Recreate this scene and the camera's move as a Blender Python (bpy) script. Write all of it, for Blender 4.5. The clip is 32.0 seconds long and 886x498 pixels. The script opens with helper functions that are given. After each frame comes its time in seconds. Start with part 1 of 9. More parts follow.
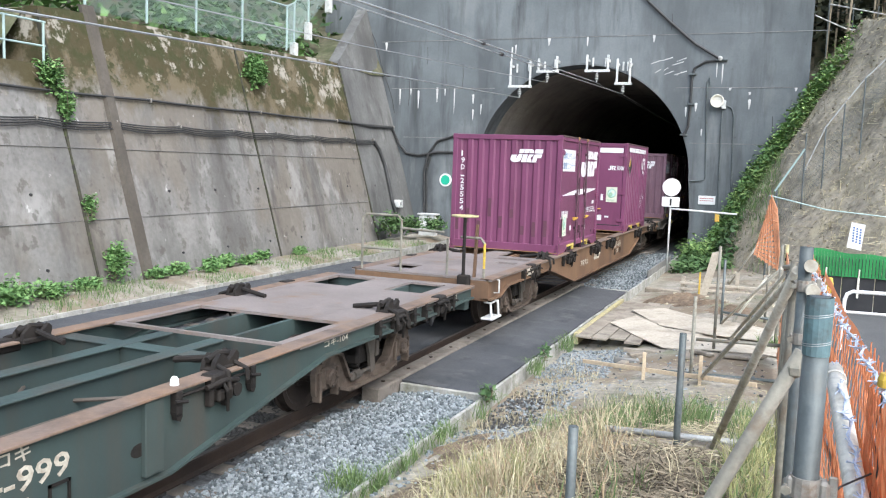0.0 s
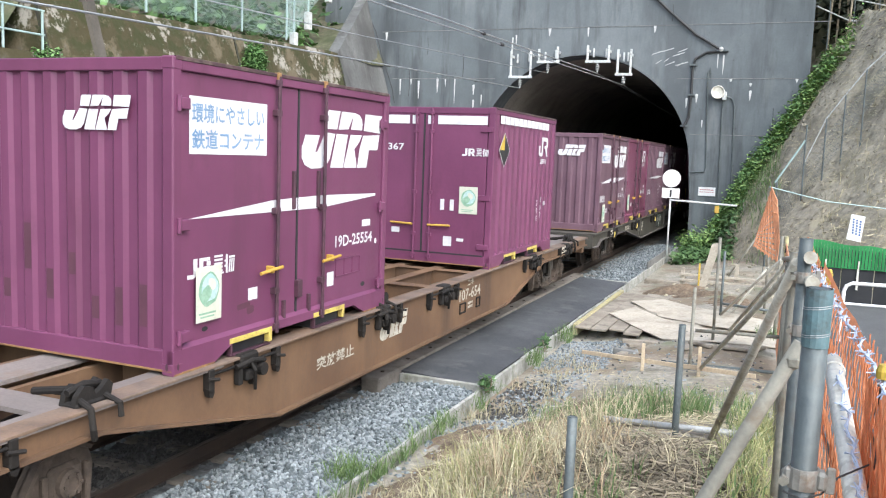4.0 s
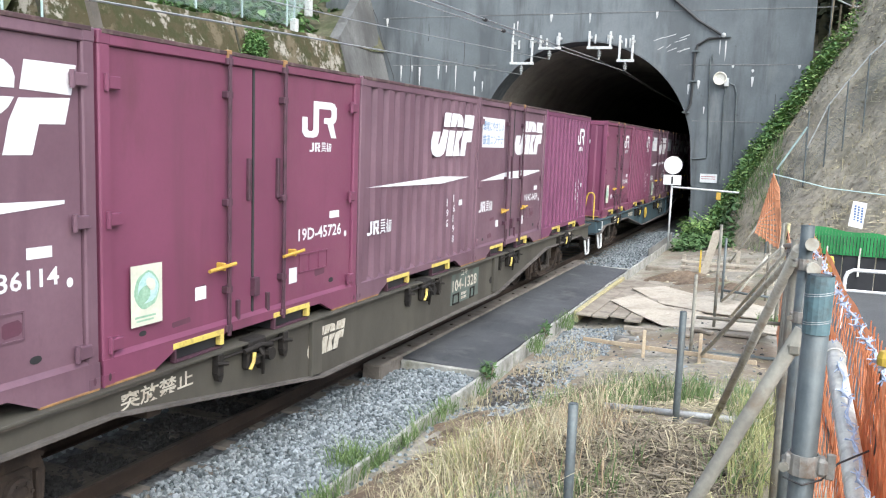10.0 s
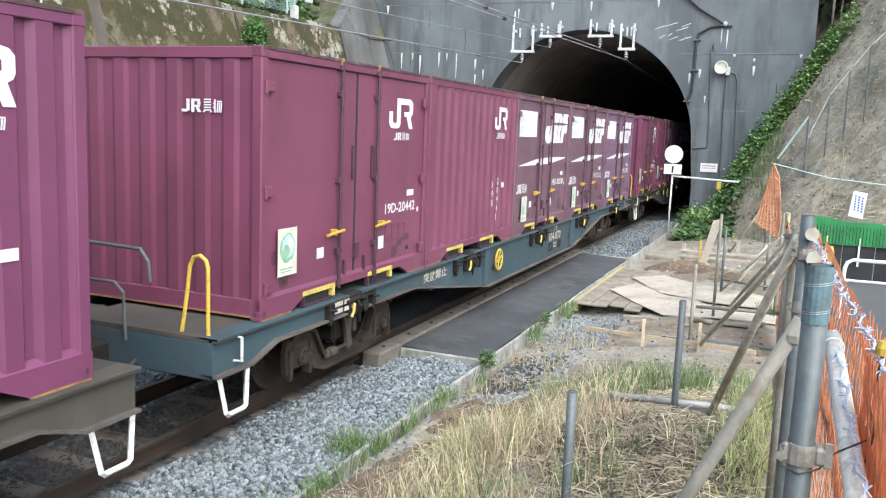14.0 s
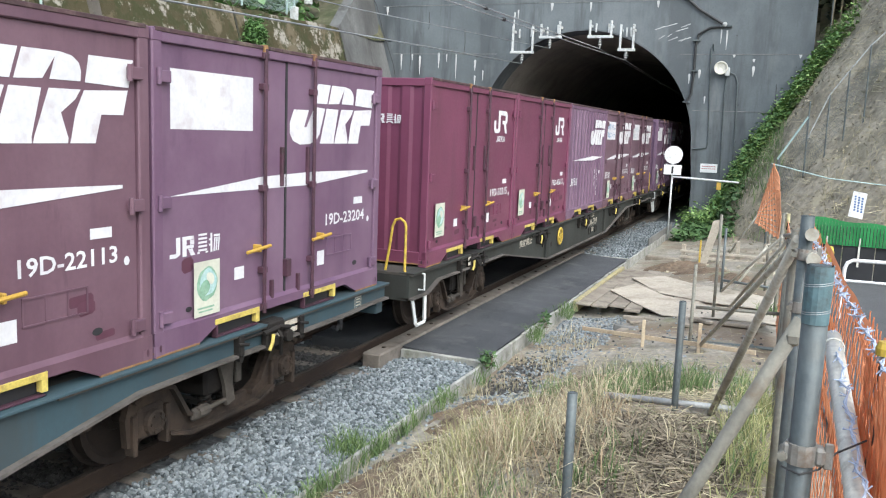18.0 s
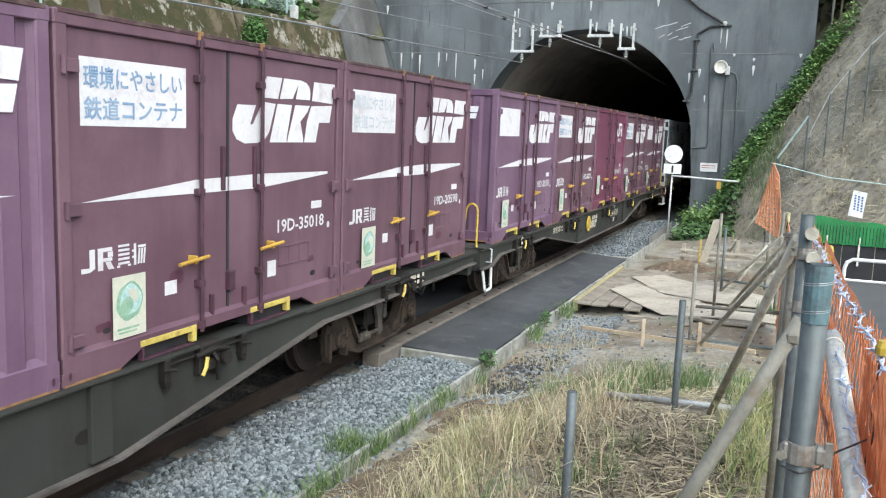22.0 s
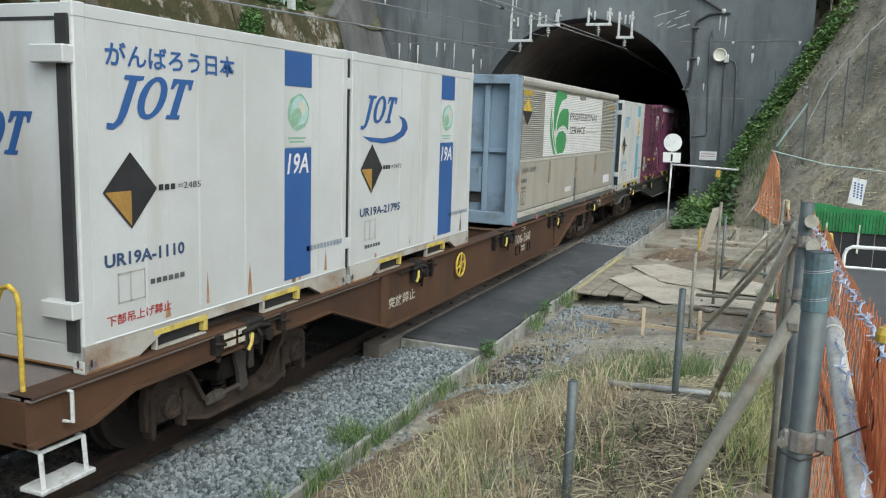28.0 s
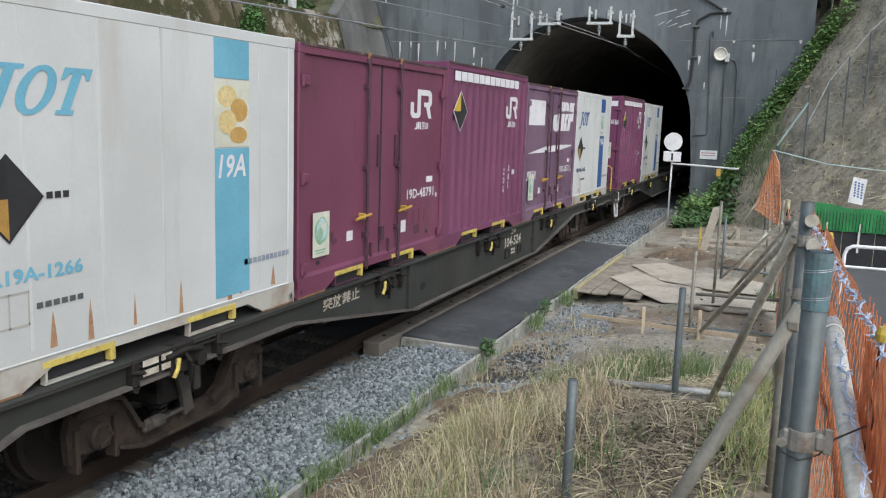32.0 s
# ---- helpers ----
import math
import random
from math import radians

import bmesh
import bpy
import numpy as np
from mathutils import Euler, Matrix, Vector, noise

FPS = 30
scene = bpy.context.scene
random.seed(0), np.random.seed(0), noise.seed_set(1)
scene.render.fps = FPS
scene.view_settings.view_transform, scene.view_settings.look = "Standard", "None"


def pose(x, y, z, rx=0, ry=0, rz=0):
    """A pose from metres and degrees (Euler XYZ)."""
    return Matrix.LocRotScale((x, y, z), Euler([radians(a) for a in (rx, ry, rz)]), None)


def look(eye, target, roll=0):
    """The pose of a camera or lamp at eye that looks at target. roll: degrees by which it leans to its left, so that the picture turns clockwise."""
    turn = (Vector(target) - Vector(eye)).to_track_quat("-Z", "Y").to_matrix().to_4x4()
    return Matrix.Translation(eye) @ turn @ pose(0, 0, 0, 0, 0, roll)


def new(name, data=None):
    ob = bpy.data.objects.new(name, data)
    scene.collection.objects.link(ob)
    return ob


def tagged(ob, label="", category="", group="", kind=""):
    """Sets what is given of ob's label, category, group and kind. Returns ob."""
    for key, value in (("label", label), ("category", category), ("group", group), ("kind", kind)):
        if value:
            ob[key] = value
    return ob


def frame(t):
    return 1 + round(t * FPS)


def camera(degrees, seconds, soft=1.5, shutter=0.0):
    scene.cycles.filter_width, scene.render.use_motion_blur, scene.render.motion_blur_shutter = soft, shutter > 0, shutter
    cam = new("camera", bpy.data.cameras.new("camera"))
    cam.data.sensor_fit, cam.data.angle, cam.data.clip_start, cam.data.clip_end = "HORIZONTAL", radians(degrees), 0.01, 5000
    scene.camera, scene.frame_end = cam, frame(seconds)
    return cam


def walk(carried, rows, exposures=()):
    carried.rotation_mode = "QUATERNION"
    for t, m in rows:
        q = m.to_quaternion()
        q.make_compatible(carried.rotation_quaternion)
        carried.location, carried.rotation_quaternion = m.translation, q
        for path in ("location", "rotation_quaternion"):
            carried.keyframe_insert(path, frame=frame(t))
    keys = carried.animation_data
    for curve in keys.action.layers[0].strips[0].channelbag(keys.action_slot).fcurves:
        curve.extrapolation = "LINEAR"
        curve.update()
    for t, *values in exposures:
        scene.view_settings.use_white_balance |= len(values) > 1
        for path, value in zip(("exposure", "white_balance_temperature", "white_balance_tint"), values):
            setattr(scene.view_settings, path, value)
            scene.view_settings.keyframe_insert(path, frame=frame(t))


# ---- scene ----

# ---- camera ----
cam = camera(56.27, 32.0, soft=1.15)
EYE = (5.603, 0.0, 2.826)
# seconds, tilt, turn, lean in degrees: the camera stands at the fence and slowly tips down
TILT = (
    (0, -5.87, 22.43, 1.97), (0.5, -5.98, 22.43, 2.00), (1, -6.17, 22.42, 2.05), (1.5, -6.26, 22.41, 2.07), (2, -6.35, 22.41, 2.05),
    (2.5, -6.44, 22.40, 2.08), (3, -6.49, 22.38, 2.09), (3.5, -6.51, 22.39, 2.13), (5.5, -6.65, 22.38, 2.10), (6, -6.81, 22.37, 2.09),
    (6.5, -6.82, 22.37, 2.16), (7, -6.81, 22.37, 2.18), (7.5, -6.85, 22.37, 2.13), (8, -7.04, 22.36, 2.12), (8.5, -7.17, 22.37, 2.10),
    (9, -7.23, 22.43, 2.06), (9.5, -7.33, 22.45, 2.06), (10, -7.41, 22.44, 2.08), (10.5, -7.44, 22.44, 2.09), (11, -7.49, 22.45, 2.12),
    (11.5, -7.58, 22.44, 2.22), (12, -7.72, 22.42, 2.27), (12.5, -7.83, 22.41, 2.26), (13, -7.92, 22.41, 2.25), (13.5, -8.07, 22.40, 2.26),
    (14, -8.21, 22.40, 2.30), (14.5, -8.33, 22.39, 2.32), (16.5, -8.35, 22.38, 2.18), (17, -8.27, 22.39, 2.20), (17.5, -8.16, 22.40, 2.22),
    (18, -8.15, 22.40, 2.23), (18.5, -8.21, 22.39, 2.23), (19, -8.22, 22.39, 2.25), (19.5, -8.26, 22.39, 2.25), (20, -8.35, 22.38, 2.26),
    (20.5, -8.38, 22.38, 2.28), (21, -8.33, 22.38, 2.30), (21.5, -8.27, 22.39, 2.27), (22, -8.22, 22.39, 2.26), (22.5, -8.26, 22.39, 2.29),
    (23, -8.28, 22.39, 2.29), (23.5, -8.30, 22.39, 2.25), (24, -8.31, 22.39, 2.24), (24.5, -8.37, 22.39, 2.29), (25, -8.46, 22.38, 2.31),
    (25.5, -8.56, 22.41, 2.30), (27.5, -8.82, 22.36, 1.75), (28, -8.87, 22.35, 1.80), (28.5, -8.89, 22.35, 1.81), (29, -8.88, 22.35, 1.78),
    (29.5, -8.88, 22.35, 1.80), (30, -8.90, 22.36, 1.79), (30.5, -8.92, 22.35, 1.78), (31, -8.95, 22.35, 1.82), (31.5, -8.98, 22.35, 1.88),
    (32, -8.97, 22.36, 1.93),
)
walk(cam, [(t, pose(*EYE, 90 + a, 0, b) @ pose(0, 0, 0, 0, 0, c)) for t, a, b, c in TILT],
     exposures=((0, 1.36, 6400, 9), (6, 1.33, 6400, 8), (13, 1.36, 6400, 8), (15.5, 1.24, 6400, 7), (19, 1.04, 6400, 6), (25, 0.92, 6450, 3), (28, 0.45, 6500, 2), (32, 0.45, 6450, 8)))

# seconds and metres that the train has run along the track
RUN = (
    (0, -50.633), (0.5, -49.224), (1, -47.816), (1.5, -46.399), (2, -44.954), (2.5, -43.471),
    (3, -41.947), (3.5, -40.399), (5.5, -34.040), (6, -32.412), (6.5, -30.765), (7, -29.108),
    (7.5, -27.437), (8, -25.727), (8.5, -23.971), (9, -22.205), (9.5, -20.425), (10, -18.626),
    (10.5, -16.808), (11, -14.976), (11.5, -13.133), (12, -11.274), (12.5, -9.382), (13, -7.458),
    (13.5, -5.519), (14, -3.575), (14.5, -1.621), (16.5, 6.464), (17, 8.557), (17.5, 10.666),
    (18, 12.778), (18.5, 14.891), (19, 17.016), (19.5, 19.152), (20, 21.312), (20.5, 23.471),
    (21, 25.624), (21.5, 27.799), (22, 30.021), (22.5, 32.316), (23, 34.657), (23.5, 37.004),
    (24, 39.333), (24.5, 41.639), (25, 43.934), (25.5, 46.228), (27.5, 56.035), (28, 58.512),
    (28.5, 61.020), (29, 63.545), (29.5, 66.055), (30, 68.545), (30.5, 71.053), (31, 73.613),
    (31.5, 76.223), (32, 78.878),
)

# ---- daylight: a pale overcast evening sky ----
world = bpy.data.worlds.new("overcast_sky")
scene.world = world
world.use_nodes = True
wn, wl = world.node_tree.nodes, world.node_tree.links
sky = wn.new("ShaderNodeTexSky")
sky.sky_type, sky.sun_disc = "NISHITA", False
sky.sun_elevation, sky.sun_rotation = radians(48), radians(125)
sky.air_density, sky.dust_density, sky.ozone_density = 1.0, 3.0, 1.0
hsv = wn.new("ShaderNodeHueSaturation")
hsv.inputs["Saturation"].default_value = 0.8
wl.new(sky.outputs[0], hsv.inputs["Color"])
wl.new(hsv.outputs[0], wn["Background"].inputs["Color"])
wn["Background"].inputs["Strength"].default_value = 0.15
sun_data = bpy.data.lights.new("sun", "SUN")
sun_data.energy, sun_data.angle, sun_data.color = 1.5, radians(70), (0.92, 1.0, 1.06)
sun = new("sun", sun_data)
sun.matrix_world = look((30, -42, 57), (0, 0, 0))


# ---- mesh helpers ----
class Geo:
    """Vertices and faces gathered for one mesh."""

    def __init__(self):
        self.v, self.f, self.smooth = [], [], False

    def add(self, vs, fs):
        n = len(self.v)
        self.v += [tuple(p) for p in vs]
        self.f += [tuple(i + n for i in q) for q in fs]
        return self

    def box(self, x0, x1, y0, y1, z0, z1, c=0.0):
        if c <= 0:
            vs = [(x, y, z) for z in (z0, z1) for y in (y0, y1) for x in (x0, x1)]
            return self.add(vs, [(0, 2, 3, 1), (4, 5, 7, 6), (0, 1, 5, 4), (1, 3, 7, 5), (3, 2, 6, 7), (2, 0, 4, 6)])
        ring = lambda e: [(x0 + e, y0), (x1 - e, y0), (x1, y0 + e), (x1, y1 - e), (x1 - e, y1), (x0 + e, y1), (x0, y1 - e), (x0, y0 + e)]
        o, i = ring(c), [(min(max(x, x0 + c), x1 - c), min(max(y, y0 + c), y1 - c)) for x, y in ring(c)]
        vs = [(x, y, z0) for x, y in i] + [(x, y, z0 + c) for x, y in o] + [(x, y, z1 - c) for x, y in o] + [(x, y, z1) for x, y in i]
        fs = [tuple(range(7, -1, -1)), tuple(range(24, 32))]
        for k in range(3):
            fs += [(8 * k + j, 8 * k + (j + 1) % 8, 8 * k + 8 + (j + 1) % 8, 8 * k + 8 + j) for j in range(8)]
        return self.add(vs, fs)

    def prism(self, outline, axis, a, b):
        """A closed outline in the two other axes, drawn out along axis from a to b."""
        n = len(outline)
        put = {"x": lambda p, w: (w, p[0], p[1]), "y": lambda p, w: (p[0], w, p[1]), "z": lambda p, w: (p[0], p[1], w)}[axis]
        vs = [put(p, a) for p in outline] + [put(p, b) for p in outline]
        return self.add(vs, [tuple(range(n)), tuple(range(2 * n - 1, n - 1, -1))] + [(i, i + n, (i + 1) % n + n, (i + 1) % n) for i in range(n)])

    def tube(self, points, r, n=8, caps=True):
        """A round bar of radius r along points."""
        pts = [Vector(p) for p in points]
        vs, fs = [], []
        side = None
        for k, p in enumerate(pts):
            d = (pts[min(k + 1, len(pts) - 1)] - pts[max(k - 1, 0)]).normalized()
            if side is None:
                side = d.cross(Vector((0, 0, 1)) if abs(d.z) < 0.9 else Vector((1, 0, 0))).normalized()
            side = (side - d * side.dot(d)).normalized()
            up = d.cross(side)
            vs += [p + (side * math.cos(2 * math.pi * i / n) + up * math.sin(2 * math.pi * i / n)) * r for i in range(n)]
        for k in range(len(pts) - 1):
            fs += [(k * n + i, k * n + (i + 1) % n, k * n + n + (i + 1) % n, k * n + n + i) for i in range(n)]
        if caps:
            fs += [tuple(range(n - 1, -1, -1)), tuple(range((len(pts) - 1) * n, len(pts) * n))]
        return self.add(vs, fs)

    def lathe(self, profile, centre, axis="x", n=20):
        """(radius, offset) pairs turned about an axis through centre."""
        cx, cy, cz = centre
        vs, fs, m = [], [], len(profile)
        for i in range(n):
            c, s = math.cos(2 * math.pi * i / n), math.sin(2 * math.pi * i / n)
            for r, o in profile:
                vs.append({"x": (cx + o, cy + r * c, cz + r * s), "y": (cx + r * s, cy + o, cz + r * c), "z": (cx + r * c, cy + r * s, cz + o)}[axis])
        for i in range(n):
            j = (i + 1) % n
            fs += [(i * m + k, i * m + k + 1, j * m + k + 1, j * m + k) for k in range(m - 1)]
        return self.add(vs, fs)

    def flat(self, outline, at):
        """A thin flat shape: outline (a, b) put in space by at(a, b)."""
        return self.add([at(a, b) for a, b in outline], [tuple(range(len(outline)))])

    def mesh(self, name, material):
        me = bpy.data.meshes.new(name)
        me.from_pydata(self.v, [], self.f)
        me.materials.append(material)
        bm = bmesh.new()
        bm.from_mesh(me)
        bmesh.ops.recalc_face_normals(bm, faces=bm.faces)
        bm.to_mesh(me)
        bm.free()
        if self.smooth:
            me.polygons.foreach_set("use_smooth", [True] * len(me.polygons))
        return me


def part(name, geo, material=None, parent=None, label=""):
    """Links a Geo (or a ready mesh) as one mesh object under a thing or part."""
    ob = new(name, geo.mesh(name, material) if isinstance(geo, Geo) else geo)
    if parent is not None:
        ob.parent = parent
    return tagged(ob, label)


def thing(name, label, category, group="", kind="", at=(0, 0, 0)):
    ob = new(name)
    ob.empty_display_size = 0.2
    ob.location = at
    return tagged(ob, label, category, group, kind)


def solid(name, geo, material, label, category="", kind="structure", group=""):
    return tagged(part(name, geo, material), label, category, group, kind)


def rough_mesh(name, verts, faces, material, smooth=False):
    """A large mesh straight from arrays."""
    me = bpy.data.meshes.new(name)
    me.from_pydata(verts, [], faces)
    me.materials.append(material)
    if smooth:
        me.polygons.foreach_set("use_smooth", [True] * len(me.polygons))
    return me


# ---- materials ----
def surf(name, a, b, big=1.0, fine=30.0, rough=0.7, metal=0.0, bump=0.15, dirt=None, amount=0.4, streak=0.0, island=False, spec=0.4, grain=0.25):
    """Two tones mixed by a large noise, fine grain over it, and dirt in patches or in streaks that run down."""
    m = bpy.data.materials.new(name)
    m.use_nodes = True
    nt = m.node_tree
    n, l = nt.nodes, nt.links
    bsdf = n["Principled BSDF"]
    tc, info = n.new("ShaderNodeTexCoord"), n.new("ShaderNodeObjectInfo")
    mul = n.new("ShaderNodeMath")
    mul.operation, mul.inputs[1].default_value = "MULTIPLY", 61.0
    l.new(info.outputs["Random"], mul.inputs[0])
    add = n.new("ShaderNodeVectorMath")
    add.operation = "ADD"
    l.new(tc.outputs["Object"], add.inputs[0])
    l.new(mul.outputs[0], add.inputs[1])

    def noisy(scale, detail, stretch=None):
        t = n.new("ShaderNodeTexNoise")
        t.inputs["Scale"].default_value, t.inputs["Detail"].default_value, t.inputs["Roughness"].default_value = scale, detail, 0.6
        if stretch:
            mp = n.new("ShaderNodeMapping")
            mp.inputs["Scale"].default_value = stretch
            l.new(add.outputs[0], mp.inputs["Vector"])
            l.new(mp.outputs[0], t.inputs["Vector"])
        else:
            l.new(add.outputs[0], t.inputs["Vector"])
        return t.outputs["Fac"]

    def ramp(fac, lo, hi):
        r = n.new("ShaderNodeMapRange")
        r.inputs[1].default_value, r.inputs[2].default_value = lo, hi
        l.new(fac, r.inputs[0])
        return r.outputs[0]

    def mix(fac, c1, c2, kind="MIX"):
        x = n.new("ShaderNodeMix")
        x.data_type, x.blend_type = "RGBA", kind
        for sock, val in ((x.inputs[0], fac), (x.inputs[6], c1), (x.inputs[7], c2)):
            if isinstance(val, (int, float)):
                sock.default_value = val
            elif isinstance(val, tuple):
                sock.default_value = (*val, 1)
            else:
                l.new(val, sock)
        return x.outputs[2]

    src = ramp(noisy(big, 4), 0.35, 0.65)
    if island:
        geo = n.new("ShaderNodeNewGeometry")
        src = geo.outputs["Random Per Island"]
    col = mix(src, a, b)
    grained = noisy(fine, 5)
    g = ramp(grained, 0.2, 0.8)
    grey = n.new("ShaderNodeMapRange")
    grey.inputs[3].default_value, grey.inputs[4].default_value = 1.0 - grain, 1.0 + grain
    l.new(g, grey.inputs[0])
    mulc = n.new("ShaderNodeVectorMath")
    mulc.operation = "SCALE"
    l.new(col, mulc.inputs[0])
    l.new(grey.outputs[0], mulc.inputs["Scale"])
    col = mulc.outputs[0]
    if dirt:
        f1 = ramp(noisy(big * 2.3, 6, (1, 1, 0.12) if streak else None), 0.62 - 0.3 * amount, 0.75)
        if streak:
            f1x = n.new("ShaderNodeMath")
            f1x.operation = "MULTIPLY"
            l.new(f1, f1x.inputs[0])
            f1x.inputs[1].default_value = streak
            f1 = f1x.outputs[0]
        col = mix(f1, col, dirt)
    l.new(col, bsdf.inputs["Base Color"])
    rr = n.new("ShaderNodeMapRange")
    rr.inputs[3].default_value, rr.inputs[4].default_value = max(rough - 0.12, 0.02), min(rough + 0.12, 1)
    l.new(g, rr.inputs[0])
    l.new(rr.outputs[0], bsdf.inputs["Roughness"])
    bsdf.inputs["Metallic"].default_value = metal
    bsdf.inputs["Specular IOR Level"].default_value = spec
    if bump:
        bp = n.new("ShaderNodeBump")
        bp.inputs["Strength"].default_value, bp.inputs["Distance"].default_value = bump, 0.02
        l.new(grained, bp.inputs["Height"])
        l.new(bp.outputs[0], bsdf.inputs["Normal"])
    return m


def banded(m, z0, z1, colour, scale=0.5, soft=0.8, thin=0.36, edge=0.2, grit=1.7):
    """Growth on a wall between two heights, with a ragged edge, laid over the colour of m."""
    nt = m.node_tree
    n, l = nt.nodes, nt.links
    bsdf = n["Principled BSDF"]
    old = bsdf.inputs["Base Color"].links[0].from_socket
    tc, sep, t = n.new("ShaderNodeTexCoord"), n.new("ShaderNodeSeparateXYZ"), n.new("ShaderNodeTexNoise")
    t.inputs["Scale"].default_value, t.inputs["Detail"].default_value, t.inputs["Roughness"].default_value = scale, 8, 0.65
    l.new(tc.outputs["Object"], sep.inputs[0])
    l.new(tc.outputs["Object"], t.inputs["Vector"])
    off = n.new("ShaderNodeMath")
    off.operation, off.inputs[1].default_value, off.inputs[2].default_value = "MULTIPLY_ADD", 4.0 * soft, -2.0 * soft
    l.new(t.outputs["Fac"], off.inputs[0])
    h = n.new("ShaderNodeMath")
    h.operation = "ADD"
    l.new(sep.outputs["Z"], h.inputs[0])
    l.new(off.outputs[0], h.inputs[1])
    r = n.new("ShaderNodeMapRange")
    r.inputs[1].default_value, r.inputs[2].default_value = z0, z1
    l.new(h.outputs[0], r.inputs[0])
    fine = n.new("ShaderNodeTexNoise")
    fine.inputs["Scale"].default_value, fine.inputs["Detail"].default_value, fine.inputs["Roughness"].default_value = grit, 10, 0.72
    l.new(tc.outputs["Object"], fine.inputs["Vector"])
    fr = n.new("ShaderNodeMapRange")
    fr.inputs[1].default_value, fr.inputs[2].default_value = thin, thin + edge
    l.new(fine.outputs["Fac"], fr.inputs[0])
    mm = n.new("ShaderNodeMath")
    mm.operation = "MULTIPLY"
    l.new(r.outputs[0], mm.inputs[0])
    l.new(fr.outputs[0], mm.inputs[1])
    x = n.new("ShaderNodeMix")
    x.data_type = "RGBA"
    l.new(mm.outputs[0], x.inputs[0])
    l.new(old, x.inputs[6])
    x.inputs[7].default_value = (*colour, 1)
    l.new(x.outputs[2], bsdf.inputs["Base Color"])
    return m



def overlay(m, colour, scale, stretch, lo, hi, amount):
    """Stains laid over the colour of m: noise of a scale, drawn out by stretch."""
    nt = m.node_tree
    n, l = nt.nodes, nt.links
    bsdf = n["Principled BSDF"]
    old = bsdf.inputs["Base Color"].links[0].from_socket
    tc, mp, t, r, x = n.new("ShaderNodeTexCoord"), n.new("ShaderNodeMapping"), n.new("ShaderNodeTexNoise"), n.new("ShaderNodeMapRange"), n.new("ShaderNodeMix")
    mp.inputs["Scale"].default_value = stretch
    mp.inputs["Location"].default_value = (lo * 31, hi * 17, scale * 7)
    l.new(tc.outputs["Object"], mp.inputs["Vector"])
    l.new(mp.outputs[0], t.inputs["Vector"])
    t.inputs["Scale"].default_value, t.inputs["Detail"].default_value, t.inputs["Roughness"].default_value = scale, 8, 0.62
    r.inputs[1].default_value, r.inputs[2].default_value, r.inputs[4].default_value = lo, hi, amount
    l.new(t.outputs["Fac"], r.inputs[0])
    x.data_type = "RGBA"
    l.new(r.outputs[0], x.inputs[0])
    l.new(old, x.inputs[6])
    x.inputs[7].default_value = (*colour, 1)
    l.new(x.outputs[2], bsdf.inputs["Base Color"])
    return m


def thin_plastic(m, share):
    """Lets part of the light pass through, as thin coloured plastic does."""
    n, l = m.node_tree.nodes, m.node_tree.links
    bsdf, out = n["Principled BSDF"], n["Material Output"]
    tr, mix = n.new("ShaderNodeBsdfTranslucent"), n.new("ShaderNodeMixShader")
    l.new(bsdf.inputs["Base Color"].links[0].from_socket, tr.inputs["Color"])
    mix.inputs[0].default_value = share
    l.new(bsdf.outputs[0], mix.inputs[1])
    l.new(tr.outputs[0], mix.inputs[2])
    l.new(mix.outputs[0], out.inputs["Surface"])


M = {}
M["wall"] = surf("aged_concrete", (0.215, 0.208, 0.196), (0.128, 0.124, 0.117), 0.35, 9, 0.9, bump=0.5, dirt=(0.07, 0.066, 0.06), amount=0.5, streak=0.7)
overlay(M["wall"], (0.135, 0.108, 0.078), 0.28, (1, 1, 0.5), 0.50, 0.60, 0.5)
overlay(M["wall"], (0.30, 0.295, 0.28), 1.1, (1, 1, 0.6), 0.58, 0.66, 0.55)
overlay(M["wall"], (0.06, 0.056, 0.05), 0.9, (1, 1, 0.12), 0.54, 0.64, 0.7)
overlay(M["wall"], (0.075, 0.068, 0.056), 2.6, (1, 1, 0.8), 0.57, 0.63, 0.6)
overlay(M["wall"], (0.44, 0.43, 0.41), 2.6, (1, 1, 0.8), 0.68, 0.70, 0.75)
banded(M["wall"], 3.95, 4.5, (0.128, 0.104, 0.064), 0.6, 0.8, 0.30, 0.15, 1.3)
banded(M["wall"], 4.1, 4.8, (0.056, 0.046, 0.020), 0.8, 1.2, 0.42, 0.07, 0.8)
banded(M["wall"], 4.4, 5.0, (0.040, 0.042, 0.014), 0.9, 1.6, 0.48, 0.06, 1.4)
banded(M["wall"], 4.2, 5.2, (0.31, 0.285, 0.24), 1.6, 1.8, 0.56, 0.05, 1.2)
M["wall_pale"] = surf("pale_concrete", (0.215, 0.212, 0.20), (0.135, 0.133, 0.127), 0.5, 12, 0.9, bump=0.25, dirt=(0.06, 0.058, 0.055), amount=0.4, streak=0.6)
M["wing"] = surf("grey_wing_concrete", (0.15, 0.15, 0.146), (0.088, 0.088, 0.086), 0.4, 12, 0.9, bump=0.3, dirt=(0.045, 0.044, 0.041), amount=0.5, streak=0.7)
overlay(M["wing"], (0.27, 0.27, 0.26), 1.6, (1, 1, 0.3), 0.58, 0.72, 0.5)
overlay(M["wing"], (0.045, 0.044, 0.04), 1.3, (1, 1, 0.15), 0.55, 0.70, 0.7)
M["portal"] = surf("dark_portal_concrete", (0.166, 0.184, 0.192), (0.104, 0.117, 0.124), 0.3, 14, 0.85, bump=0.25, grain=0.12)
